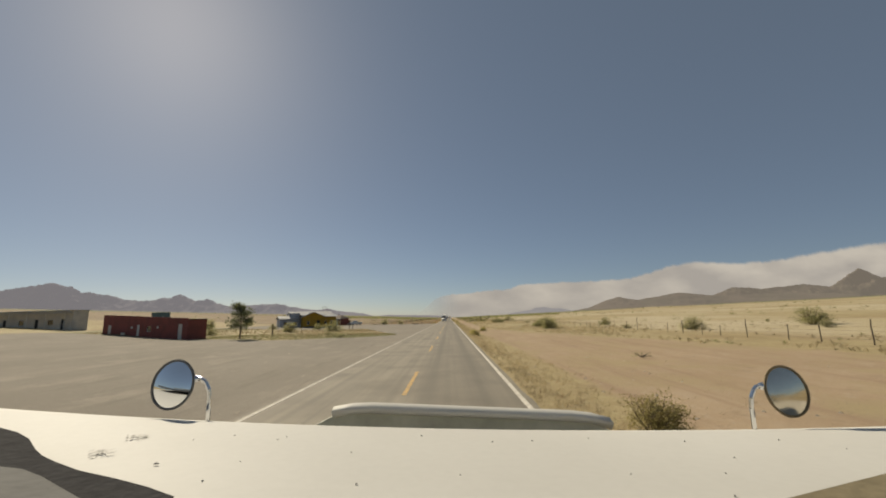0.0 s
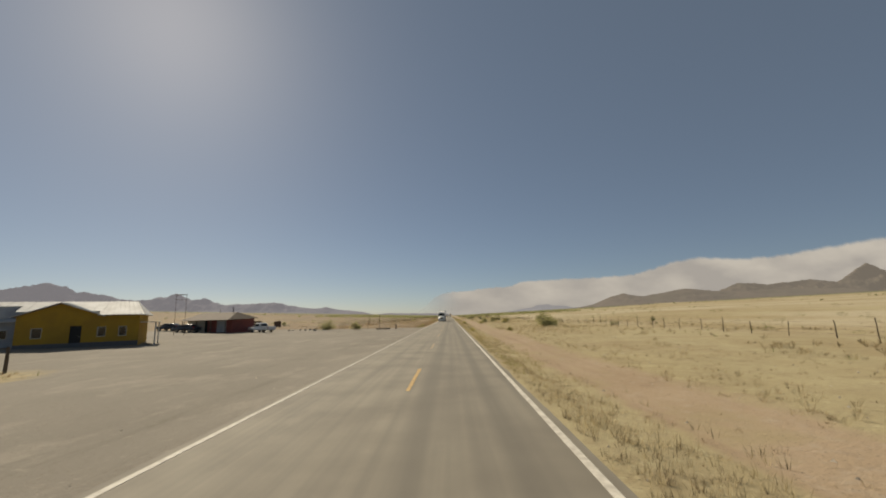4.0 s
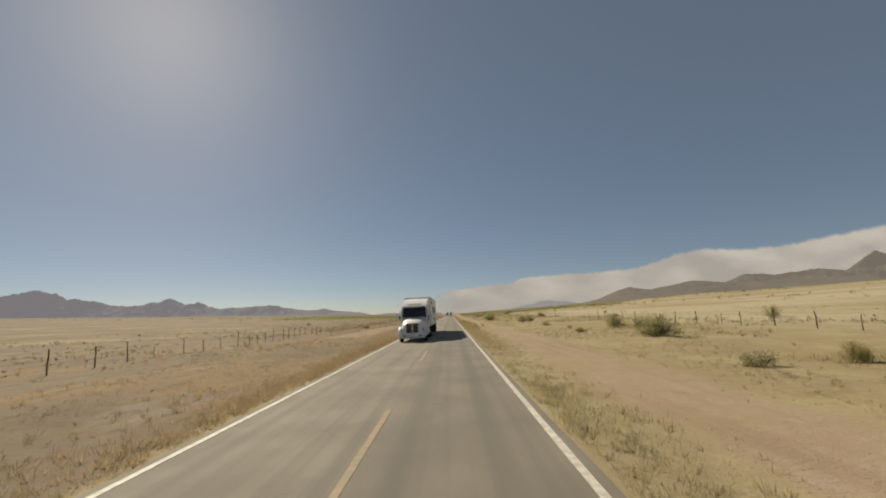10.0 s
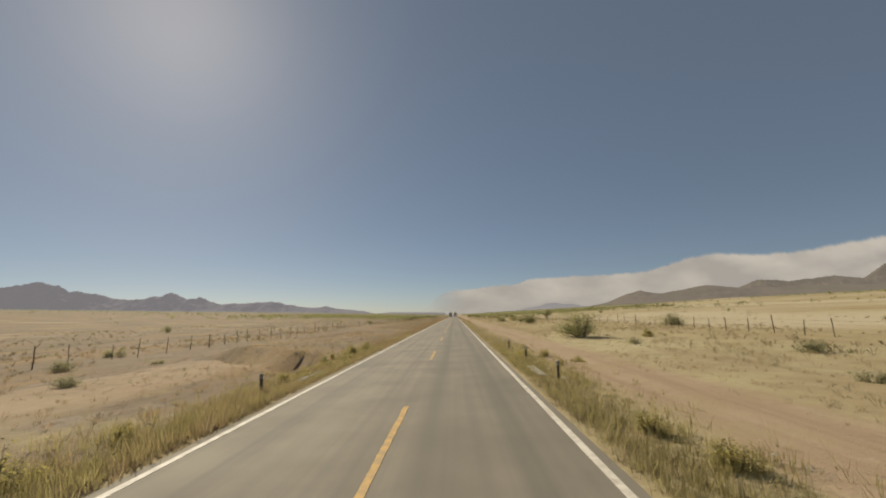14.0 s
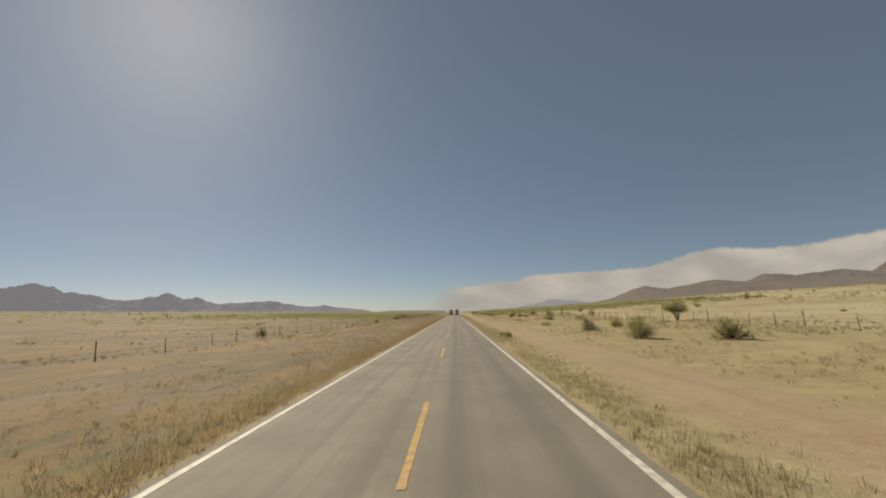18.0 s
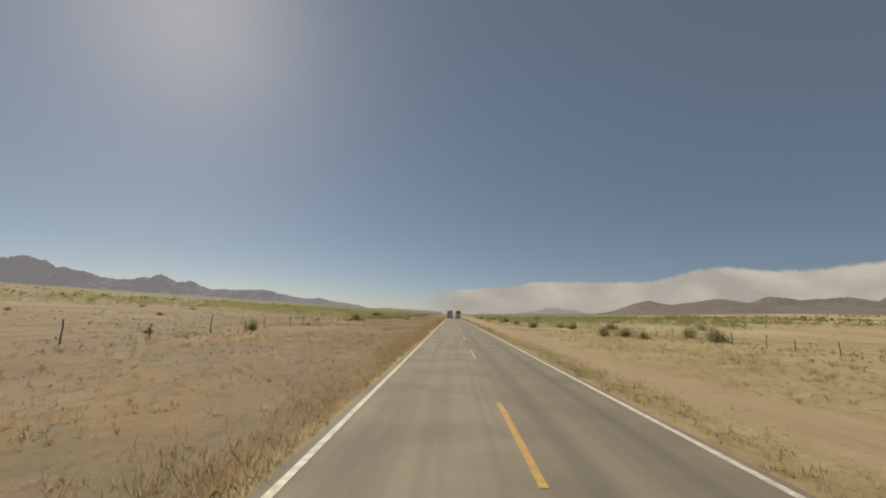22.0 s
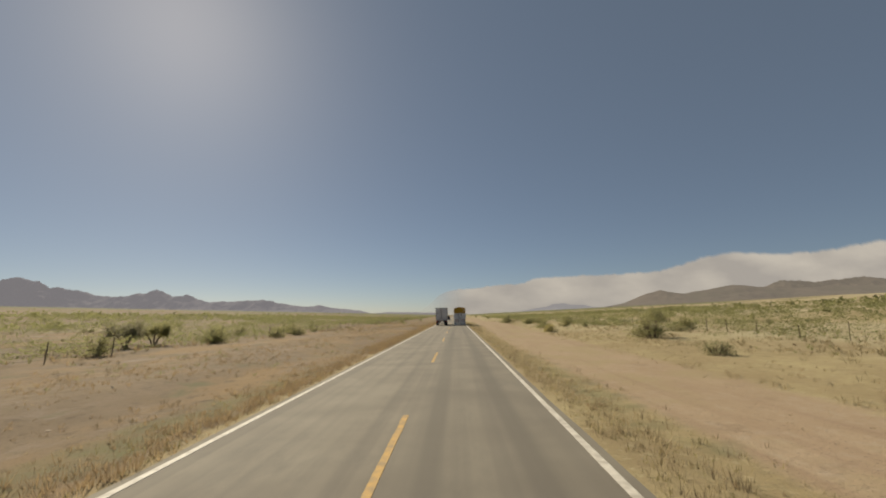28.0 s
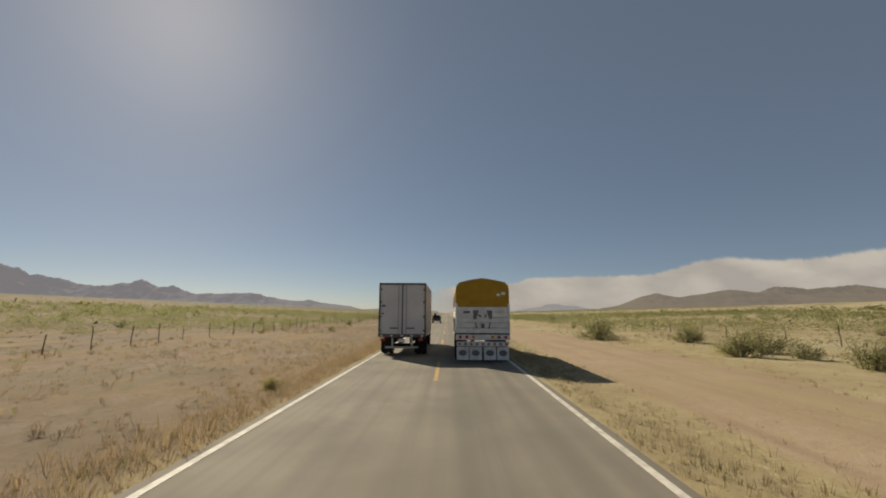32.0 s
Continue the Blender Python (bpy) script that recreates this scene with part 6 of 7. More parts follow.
rng = random.Random(7)
made = 0
while made < 160:
    y = rng.uniform(30, 900) if made % 3 else rng.uniform(400, 760)
    side = rng.choice((-1, 1))
    a = rng.uniform(13, 85)
    x = side * a
    green = 0.2 + 0.8 * ease(470, 580, y)
    if side < 0 and y < 420 and rng.random() < 0.7:
        continue
    if rng.random() > green or (a > 30 and rng.random() < 0.3) or yard_share(x, y) > 0.1 or (x < 0 and y < 160):
        continue
    w = rng.uniform(0.9, 2.6)
    place(rng.choice(GREEN + SAGES), x, y, w, rng.uniform(0.6, 0.95))
    made += 1


def shade_tree(x, y):
    r = random.Random(90)
    t = thing("tree", "small dark green tree with a thin trunk at the lot's edge", "tree", x, y)
    bm, tips = bmesh.new(), []
    p = Vector((0, 0, -0.2))
    for i in range(5):
        q = Vector((0.05 * math.sin(i), 0.05 * math.cos(2 * i), 0.75 * (i + 1)))
        rod(bm, p, q, 0.11 - 0.016 * i, 0.11 - 0.016 * (i + 1), 8, False)
        if i > 0:
            for k in range(5):
                a = r.uniform(0, 6.28)
                reach = (1.5 - 0.24 * abs(i - 1.6)) * r.uniform(0.6, 1.05)
                tip = q + Vector((math.cos(a) * reach, math.sin(a) * reach, r.uniform(0.1, 0.7)))
                rod(bm, q, tip, 0.04, 0.01, 5, False)
                tips += [tip, q.lerp(tip, 0.6)]
        p = q
    tips.append(p + Vector((0, 0, 0.5)))
    part("trunk", bm, TWIG, t, "thin brown trunk and limbs")
    crown = new("crown", foliage_mesh("crown", tips, 85, 0.3, 0.17, TREE_LEAF, r))
    crown.parent = t
    return t


shade_tree(-26.3, 53.0)


def mesquite(x, y, seed, high, mat, label):
    """A small desert tree of several leaning trunks under a loose spreading crown."""
    r = random.Random(seed)
    t = thing("mesquite_tree", label, "tree", x, y)
    bm, tips = bmesh.new(), []
    for i in range(5):
        a = 6.283 * i / 5 + r.uniform(-0.4, 0.4)
        o = high * r.uniform(0.16, 0.3)
        fork = Vector((math.cos(a) * o, math.sin(a) * o, high * r.uniform(0.34, 0.46)))
        rod(bm, (0.08 * math.cos(a), 0.08 * math.sin(a), -0.15), fork * 0.5 + Vector((0, 0, 0.06)), 0.07, 0.055, 7, False)
        rod(bm, fork * 0.5 + Vector((0, 0, 0.06)), fork, 0.055, 0.04, 7, False)
        for _ in range(5):
            b = a + r.uniform(-1.1, 1.1)
            reach = high * r.uniform(0.12, 0.36)
            tip = fork + Vector((math.cos(b) * reach, math.sin(b) * reach, high * r.uniform(0.05, 0.52) * (1.1 - reach / high)))
            rod(bm, fork, tip, 0.026, 0.008, 5, False)
            tips += [tip, fork.lerp(tip, 0.6)]
    part("trunk", bm, TWIG, t, "several thin dark leaning trunks")
    crown = new("crown", foliage_mesh("crown", tips, 120, 0.23 * high / 2.4, 0.105, mat, r))
    crown.parent = t
    return t


mesquite(-27.6, 552.2, 91, 2.5, GREY_LEAF, "grey-green mesquite with bare leaning trunks in dry grass")
mesquite(-27.9, 555.8, 92, 2.3, LEAF, "green spreading mesquite with dark trunks in dry grass")
mesquite(31.3, 392.7, 93, 2.7, LEAF, "light green mesquite standing behind the wire fence")


def blades(name, label, count, spots, mat, tall, seed, per=10):
    """Tufts of thin bent grass joined into one mesh. spots(rng) gives a place, or None."""
    r = random.Random(seed)
    v, f = [], []
    for _ in range(count):
        at = spots(r)
        if at is None:
            continue
        x, y, grow = at
        z = land(x, y) - 0.02
        if abs(x) < 5.3:
            z = min(z, -0.03)
        wide = 0.045 + 0.05 * grow
        for _ in range(per):
            a, o = r.uniform(0, 6.283), abs(r.gauss(0, wide))
            h = tall * grow * r.uniform(0.4, 1.1) / (1 + 2.5 * o)
            dx, dy = math.cos(a), math.sin(a)
            lean = h * r.uniform(0.1, 0.9)
            w = 0.0035 + 0.0045 * r.random()
            ox, oy = x + dx * o, y + dy * o
            k = len(v)
            v += [(ox - dy * w, oy + dx * w, z), (ox + dy * w, oy - dx * w, z), (ox + dx * lean, oy + dy * lean, z + h)]
            f.append((k, k + 1, k + 2))
    ob = mesh_object(name, v, f, mat)
    return tagged(ob, label, "grass", kind="stuff")


def weed_clumps(label, count, side, near, far, y0, y1, mat, seed, size=1.0):
    """Low rounded cushions of weeds, too many to count, as one mesh."""
    r = np.random.default_rng(seed)
    rr = random.Random(seed)
    feet = []
    while len(feet) < count:
        x, y = side * (near + (far - near) * rr.random() ** 1.4), rr.uniform(y0, y1)
        if yard_share(x, y) > 0.3 or track_share(x, y) > 0.25 + 0.5 * rr.random():
            continue
        if noise.noise((x * 0.09, y * 0.06, 71)) + 0.6 * noise.noise((x * 0.4, y * 0.3, 72)) < rr.uniform(-0.25, 0.35):
            continue
        feet.append((x, y, land(x, y), size * rr.uniform(0.1, 0.24) * (0.75 if abs(x) < 14 else 1.15)))
    n = [22 if abs(q[0]) < 19 else (12 if abs(q[0]) < 34 else 7) for q in feet]
    p = np.repeat(np.array(feet), n, axis=0)
    broad = np.repeat([0.38 if k == 22 else (1.1 if k == 12 else 1.7) for k in n], n)
    m, s = len(p), p[:, 3]
    # thin blades that spray out of one foot
    a, q = r.uniform(0, 6.283, m), np.sqrt(r.random(m))
    way = np.stack([np.cos(a) * q, np.sin(a) * q, 0.35 + 0.65 * np.sqrt(1.02 - q * q)], 1) * (s * r.uniform(0.55, 1.15, m))[:, None]
    foot = np.stack([p[:, 0] + np.cos(a) * q * 0.35 * s, p[:, 1] + np.sin(a) * q * 0.35 * s, p[:, 2] - 0.015], 1)
    over = np.stack([-np.sin(a), np.cos(a), np.zeros(m)], 1) * (broad * (0.008 + 0.022 * s))[:, None]
    mid = foot + way * 0.55 + np.stack([np.zeros(m), np.zeros(m), 0.12 * s], 1)
    v = np.stack([foot, mid + over, foot + way, mid - over], 1).reshape(-1, 3)
    return tagged(mesh_object("weed_clumps", v.tolist(), np.arange(4 * m).reshape(-1, 4).tolist(), mat), label, "weeds", kind="stuff")


def verge(side, near, far, y0, y1):
    def spot(r):
        a = near + (far - near) * r.random() ** 1.7
        y = r.uniform(y0, y1)
        x = side * a
        if x < 0 and y < 100 and r.random() < 0.85:
            return None
        if yard_share(x, y) > 0.35 or track_share(x, y) > 0.3 + 0.6 * r.random():
            return None
        patch = 0.55 + 0.9 * noise.noise((x * 0.2, y * 0.12, 21)) + 0.5 * noise.noise((x * 0.7, y * 0.5, 22))
        if patch < 0.25:
            return None
        return x, y, min(1.3, 0.4 + patch * 0.8)
    return spot


blades("dry_grass", "straw-yellow dry grass on the verge and pasture", 20000, verge(1, 4.2, 17, 0, 640), STRAW, 0.19, 101)
blades("dry_grass", "straw-yellow dry grass on the verge and pasture", 12000, verge(-1, 4.0, 17, 20, 640), ORANGE_STRAW, 0.21, 102)
blades("russet_grass", "reddish-brown dry weeds among the grass", 9000, verge(1, 4.4, 15, 0, 640), RUSSET, 0.18, 103)
blades("russet_grass", "reddish-brown dry weeds among the grass", 22000, verge(-1, 4.4, 16, 40, 640), WEED_STRAW, 0.19, 104)


def edge_grass(side):
    def spot(r):
        a, y = 3.66 + abs(r.gauss(0, 1.0)), r.uniform(4, 640)
        if yard_share(side * a, y) > 0.25 or a > 6.6 or (side < 0 and y < 150 and a < 5.6):
            return None
        grow = 0.75 + 0.9 * noise.noise((side * 5, y * 0.09, 81)) + 0.6 * noise.noise((a, y * 0.5, 82))
        return (side * a, y, min(1.4, grow)) if grow > 0.35 else None
    return spot


blades("dry_grass", "taller straw grass along the edge of the asphalt", 11000, edge_grass(1), STRAW, 0.27, 113)
blades("dry_grass", "taller straw grass along the edge of the asphalt", 17000, edge_grass(-1), ORANGE_STRAW, 0.42, 114)
blades("russet_grass", "brown weeds along the edge of the asphalt", 6000, edge_grass(1), CLUMP_LEAF, 0.24, 115)
blades("russet_grass", "brown weeds along the edge of the asphalt", 9000, edge_grass(-1), WEED_STRAW, 0.4, 118)
weed_clumps("low brown weed cushions over the dry pasture", 4200, -1, 6, 62, 158, 680, CLUMP_LEAF, 121, 1.35)
weed_clumps("low brown weed cushions over the dry pasture", 1500, 1, 9, 55, 0, 680, CLUMP_LEAF, 122, 1.0)
weed_clumps("low olive weed cushions through the dry grass", 2400, -1, 7, 70, 200, 700, SCRUB_LEAF, 123, 1.5)
weed_clumps("low olive weed cushions through the dry grass", 1300, 1, 12, 60, 20, 700, SCRUB_LEAF, 124, 1.2)
weed_clumps("soft straw cushions of dry grass before the fence", 9500, 1, 9, 36, 0, 660, STRAW, 125, 1.65)
weed_clumps("soft straw cushions of dry grass before the fence", 5200, -1, 5.5, 30, 158, 660, ORANGE_STRAW, 126, 1.45)


def low_growth(side):
    def spot(r):
        a = 3.9 + 8.5 * r.random() ** 1.5
        y = r.uniform(5, 620)
        x = side * a
        if yard_share(x, y) > 0.3 or noise.noise((x * 0.35, y * 0.22, 61)) + 0.5 * noise.noise((x * 1.1, y * 0.8, 62)) < -0.05:
            return None
        return x, y, r.uniform(0.5, 1.1)
    return spot


blades("dry_grass", "short sandy stubble on the verge", 9000, low_growth(1), STUBBLE, 0.10, 111, 10)
blades("dry_grass", "short sandy stubble on the verge", 9000, low_growth(-1), STUBBLE, 0.10, 112, 10)


def green_edge(side, y0, y1):
    def spot(r):
        y = r.uniform(y0, y1)
        a = 3.75 + abs(r.gauss(0, 0.8))
        if y > 395 and r.random() < 0.72:
            return None
        if noise.noise((side * 3, y * 0.045, 31)) + 0.35 * noise.noise((a, y * 0.4, 32)) < -0.12 or yard_share(side * a, y) > 0.3:
            return None
        return side * a, y, 0.5 + 0.8 * max(0, 0.3 + noise.noise((a, y * 0.2, 33)))
    return spot


blades("green_weeds", "green weeds along the asphalt edge", 13000, green_edge(1, 90, 640), GREEN_WEED, 0.2, 105)
blades("green_weeds", "green weeds along the asphalt edge", 11000, green_edge(-1, 140, 640), GREEN_WEED, 0.22, 106)


def culvert_weeds(side):
    def spot(r):
        y = r.gauss(272, 17)
        a = 3.8 + abs(r.gauss(0, 1.1))
        grow = 0.8 + 0.8 * noise.noise((side * 7, y * 0.12, 91)) + 0.6 * noise.noise((a, y * 0.6, 92))
        return (side * a, y, min(1.5, grow)) if grow > 0.4 else None
    return spot


blades("green_weeds", "rank yellow-green weeds beside the culvert", 4200, culvert_weeds(-1), GREEN_WEED, 0.4, 116, 12)
blades("green_weeds", "rank yellow-green weeds beside the culvert", 3200, culvert_weeds(1), GREEN_WEED, 0.32, 117, 12)


def lot_patch(r):
    y, x = r.uniform(40, 96), -r.uniform(6, 60)
    if yard_share(x, y) > 0.4:
        return None
    return x, y, 0.7 + 0.8 * max(0, noise.noise((x * 0.15, y * 0.15, 41)))


def lot_green(r):
    """The green growth keeps to the near edge of the patch."""
    at = lot_patch(r)
    if at and r.random() > 0.16 + 0.84 * ease(67, 57, at[1] + 3 * noise.noise((at[0] * 0.2, at[1] * 0.2, 42))):
        return None
    return at


def lot_russet(r):
    at = lot_patch(r)
    if at and r.random() > 0.25 + 0.75 * ease(54, 62, at[1] + 3 * noise.noise((at[0] * 0.2, at[1] * 0.2, 42))):
        return None
    return at


blades("weedy_grass", "mixed dry and green weeds between the gravel lots", 24000, lot_green, PATCH_WEED, 0.5, 107, 9)
blades("dry_grass", "dry weeds between the gravel lots", 12000, lot_russet, PATCH_RUSSET, 0.3, 108, 9)
blades("dry_grass", "straw grass between the gravel lots", 1500, lot_patch, STRAW, 0.36, 109)


def far_scrub():
    """Low bushes out on the plain, too many to count."""
    r = random.Random(120)
    bushes = []
    for n in range(30000):
        side = r.choice((-1, 1))
        if n % 3:
            y, a = r.uniform(430, 860), 23 + 130 * r.random() ** 1.3
            want = (0.06 + 0.8 * ease(490, 575, y)) * ease(-0.4, 0.2, noise.noise((side * a * 0.035, y * 0.025, 51)) + 0.5 * noise.noise((side * a * 0.12, y * 0.09, 52)))
        else:
            y, a = 60 + 1900 * r.random() ** 1.2, 30 + 420 * r.random() ** 1.6
            want = ((0.26 if side > 0 else 0.1) + 0.6 * ease(480, 620, y)) * (0.75 + noise.noise((side * a * 0.012, y * 0.006, 51)))
            if side < 0 and y < 500:
                want *= 0.35
        x = side * a
        if r.random() > want or (-70 < x < -20 and y < 170):
            continue
        s = r.uniform(0.55, 1.35) * (1.35 if y > 430 else 0.9) * (1.5 if r.random() < 0.2 else 1.0)
        bushes.append((x, y, land(x, y), s, 130 if a < 62 and y < 720 else (48 if a < 130 else 12)))
    g = np.random.default_rng(120)
    p = np.repeat(np.array([q[:4] for q in bushes]), [q[4] for q in bushes], axis=0)
    grain = np.repeat([{130: 0.05, 48: 0.11, 12: 0.3}[q[4]] for q in bushes], [q[4] for q in bushes])
    m, s = len(p), p[:, 3]
    # a fifth of the leaves fills the heart of the bush with broad ones, the rest make its skin
    core = g.random(m) < 0.2
    o, q, up = g.uniform(0, 6.283, m), np.sqrt(g.random(m)), g.random(m) ** 0.6
    lobe = 0.8 + 0.25 * np.sin(3 * o + 7 * s)
    q, up = np.where(core, q * 0.75, q), np.where(core, up * 0.6, up)
    c = np.stack([p[:, 0] + np.cos(o) * q * lobe * s, p[:, 1] + np.sin(o) * q * lobe * s, p[:, 2] + 0.02 + up * 0.82 * s * np.sqrt(1.03 - q * q)], 1)
    size = (np.where(core, 2.0, 1.0) * grain * s * 1.15)[:, None]
    d1 = np.stack([g.uniform(-1, 1, m), g.uniform(-1, 1, m), g.uniform(-0.5, 1, m)], 1) * size
    d2 = np.stack([g.uniform(-1, 1, m), g.uniform(-1, 1, m), g.uniform(-0.5, 1, m)], 1) * size
    v = np.stack([c, c + d1, c + d2], 1).reshape(-1, 3)
    return tagged(mesh_object("far_scrub", v.tolist(), np.arange(3 * m).reshape(-1, 3).tolist(), SCRUB_LEAF), "low green scrub scattered over the plain", "scrub", kind="stuff")


far_scrub()


# ---- small things by the road ----
STONE = material("pale_stone", (0.50, 0.43, 0.34), 0.9, 0, 0.2, 3, 30, 0.2, 0.2, spread=0.35)


def stones():
    r = random.Random(130)
    v, f = [], []
    for n in range(3400):
        side = r.choice((-1, 1)) if n < 1900 else 1
        a = 3.9 + 14 * r.random() ** (1.8 if n < 1900 else 1.0)
        y = r.uniform(0, 660) if n < 1900 else r.uniform(5, 190)
        x, s = side * a, 0.014 + 0.05 * r.random() ** 4
        z = land(x, y)
        k = len(v)
        for dx, dy, dz in ((1, 0, 0), (-1, 0.2, 0), (0.1, 1, 0), (0, -1, 0), (0.1, 0.1, 0.8), (0, 0, -0.6)):
            v.append((x + dx * s * r.uniform(0.7, 1.2), y + dy * s * r.uniform(0.7, 1.2), z + dz * s))
        f += [(k + i, k + j, k + t) for t in (4, 5) for i, j in ((0, 2), (2, 1), (1, 3), (3, 0))]
    return tagged(mesh_object("loose_stones", v, f, STONE), "loose pale stones along the road", "stones", kind="stuff")


stones()


def culvert(side):
    x = side * 4.35
    c = thing("culvert_headwall", "low concrete culvert headwall beside the road", "culvert", x, 277.5, 0, -0.2)
    part("wall", box(0, 0, 0.0, 0.3, 2.4, 0.46, 0.03), CONCRETE, c, "pale concrete wall")
    for yy in (-1.15, 1.15):
        part("wing", box(side * 0.5, yy, -0.1, 0.9, 0.25, 0.4, 0.03), CONCRETE, c)
    return c


culvert(-1)
culvert(1)


def marker_post(x, y):
    m = thing("marker_post", "short roadside marker post with a pale top", "post", x, y, 0, None, "culvert markers")
    part("shaft", box(0, 0, 0.2, 0.08, 0.08, 0.6, 0.012), WOOD, m)
    part("cap", box(0, 0, 0.57, 0.09, 0.09, 0.15, 0.012), CONCRETE, m, "pale painted top")
    return m


for x, y in ((4.75, 275.8), (4.75, 281.9), (4.8, 288.5), (-4.8, 274.5)):
    marker_post(x, y)


def dead_branch(x, y):
    r = random.Random(140)
    d = thing("dead_branch", "dark dead branch lying on bare dirt", "branch", x, y)
    bm = bmesh.new()
    for k in range(7):
        a = r.uniform(0, 6.28)
        rod(bm, (0, 0, 0.06), (0.5 * math.cos(a), 0.35 * math.sin(a), r.uniform(0.1, 0.35)), 0.03, 0.008, 5)
    part("limbs", bm, TWIG, d)
    leaves = new("foliage", foliage_mesh("foliage", [(0.3, 0, 0.2), (-0.3, 0.1, 0.15), (0, 0.2, 0.25)], 30, 0.12, 0.06, SAGE, r))
    leaves.parent = d


dead_branch(11.2, 21.0)


def litter():
    r = random.Random(150)
    for i in range(14):
        side = r.choice((-1, 1, 1))
        x, y = side * r.uniform(5, 13), r.uniform(15, 620)
        t = thing("litter_scrap", "crumpled pale scrap of litter on the verge", "litter", x, y, r.uniform(0, 360), None, "roadside litter")
        bm = bmesh.new()
        bmesh.ops.create_icosphere(bm, subdivisions=1, radius=0.05)
        for q in bm.verts:
            q.co = Vector((q.co.x * r.uniform(0.6, 1.5), q.co.y * r.uniform(0.6, 1.2), abs(q.co.z) * r.uniform(0.3, 0.9)))
        part("scrap", bm, STONE, t)


litter()


def rubble(x, y, count, seed):
    r = random.Random(seed)
    for _ in range(count):
        t = thing("rubble_block", "pale broken block of rubble at the gravel's edge", "rubble", x + r.gauss(0, 2.2), y + r.gauss(0, 1.4), r.uniform(0, 360), None, "rubble beside the lot")
        bm = bmesh.new()
        a = r.uniform(0.14, 0.42)
        block(bm, 0, 0, a * 0.3, a * r.uniform(0.8, 1.6), a, a * r.uniform(0.4, 0.8), 0.03)
        for q in bm.verts:
            q.co += Vector((r.uniform(-0.04, 0.04), r.uniform(-0.04, 0.04), r.uniform(-0.03, 0.03)))
        part("block", bm, CONCRETE, t)


rubble(-28.0, 157.5, 16, 160)
rubble(-36.0, 162.5, 7, 161)


# ---- the front of the vehicle that the drive begins from ----
SHIELD = material("clouded_shield", (0.44, 0.43, 0.34), 0.35, 0, 0.12, 6, 40, 0.05, 0.5, tint=(0.33, 0.325, 0.25))
MIRROR = material("mirror_glass", (0.86, 0.87, 0.88), 0.02, 1.0, 0.01, 3, 30, 0)
DUSTY_MIRROR = material("dusty_mirror", (0.62, 0.56, 0.46), 0.14, 1.0, 0.08, 25, 80, 0)
BRASS = material("tarnished_rim", (0.20, 0.15, 0.085), 0.5, 0.4, 0.15, 30, 90, 0.05)
SMEAR = material("dried_splash", (0.37, 0.355, 0.325), 0.9, 0, 0.2, 40, 120, 0)
DUST_TRIM = material("dusty_trim", (0.215, 0.18, 0.115), 0.85, 0, 0.2, 14, 70, 0.1, 0.1)
HOOD_WHITE = material("hood_white", (0.515, 0.505, 0.47), 0.6, 0, 0.04, 1.5, 60, 0.02, 0.08, tint=(0.475, 0.465, 0.43))
TRIM = material("trim_rubber", (0.05, 0.049, 0.05), 0.95, 0, 0.2, 30, 90, 0.2, 0.03)
COWL = material("grey_cowl", (0.14, 0.137, 0.13), 0.8, 0, 0.15, 12, 60, 0.1, 0.08)


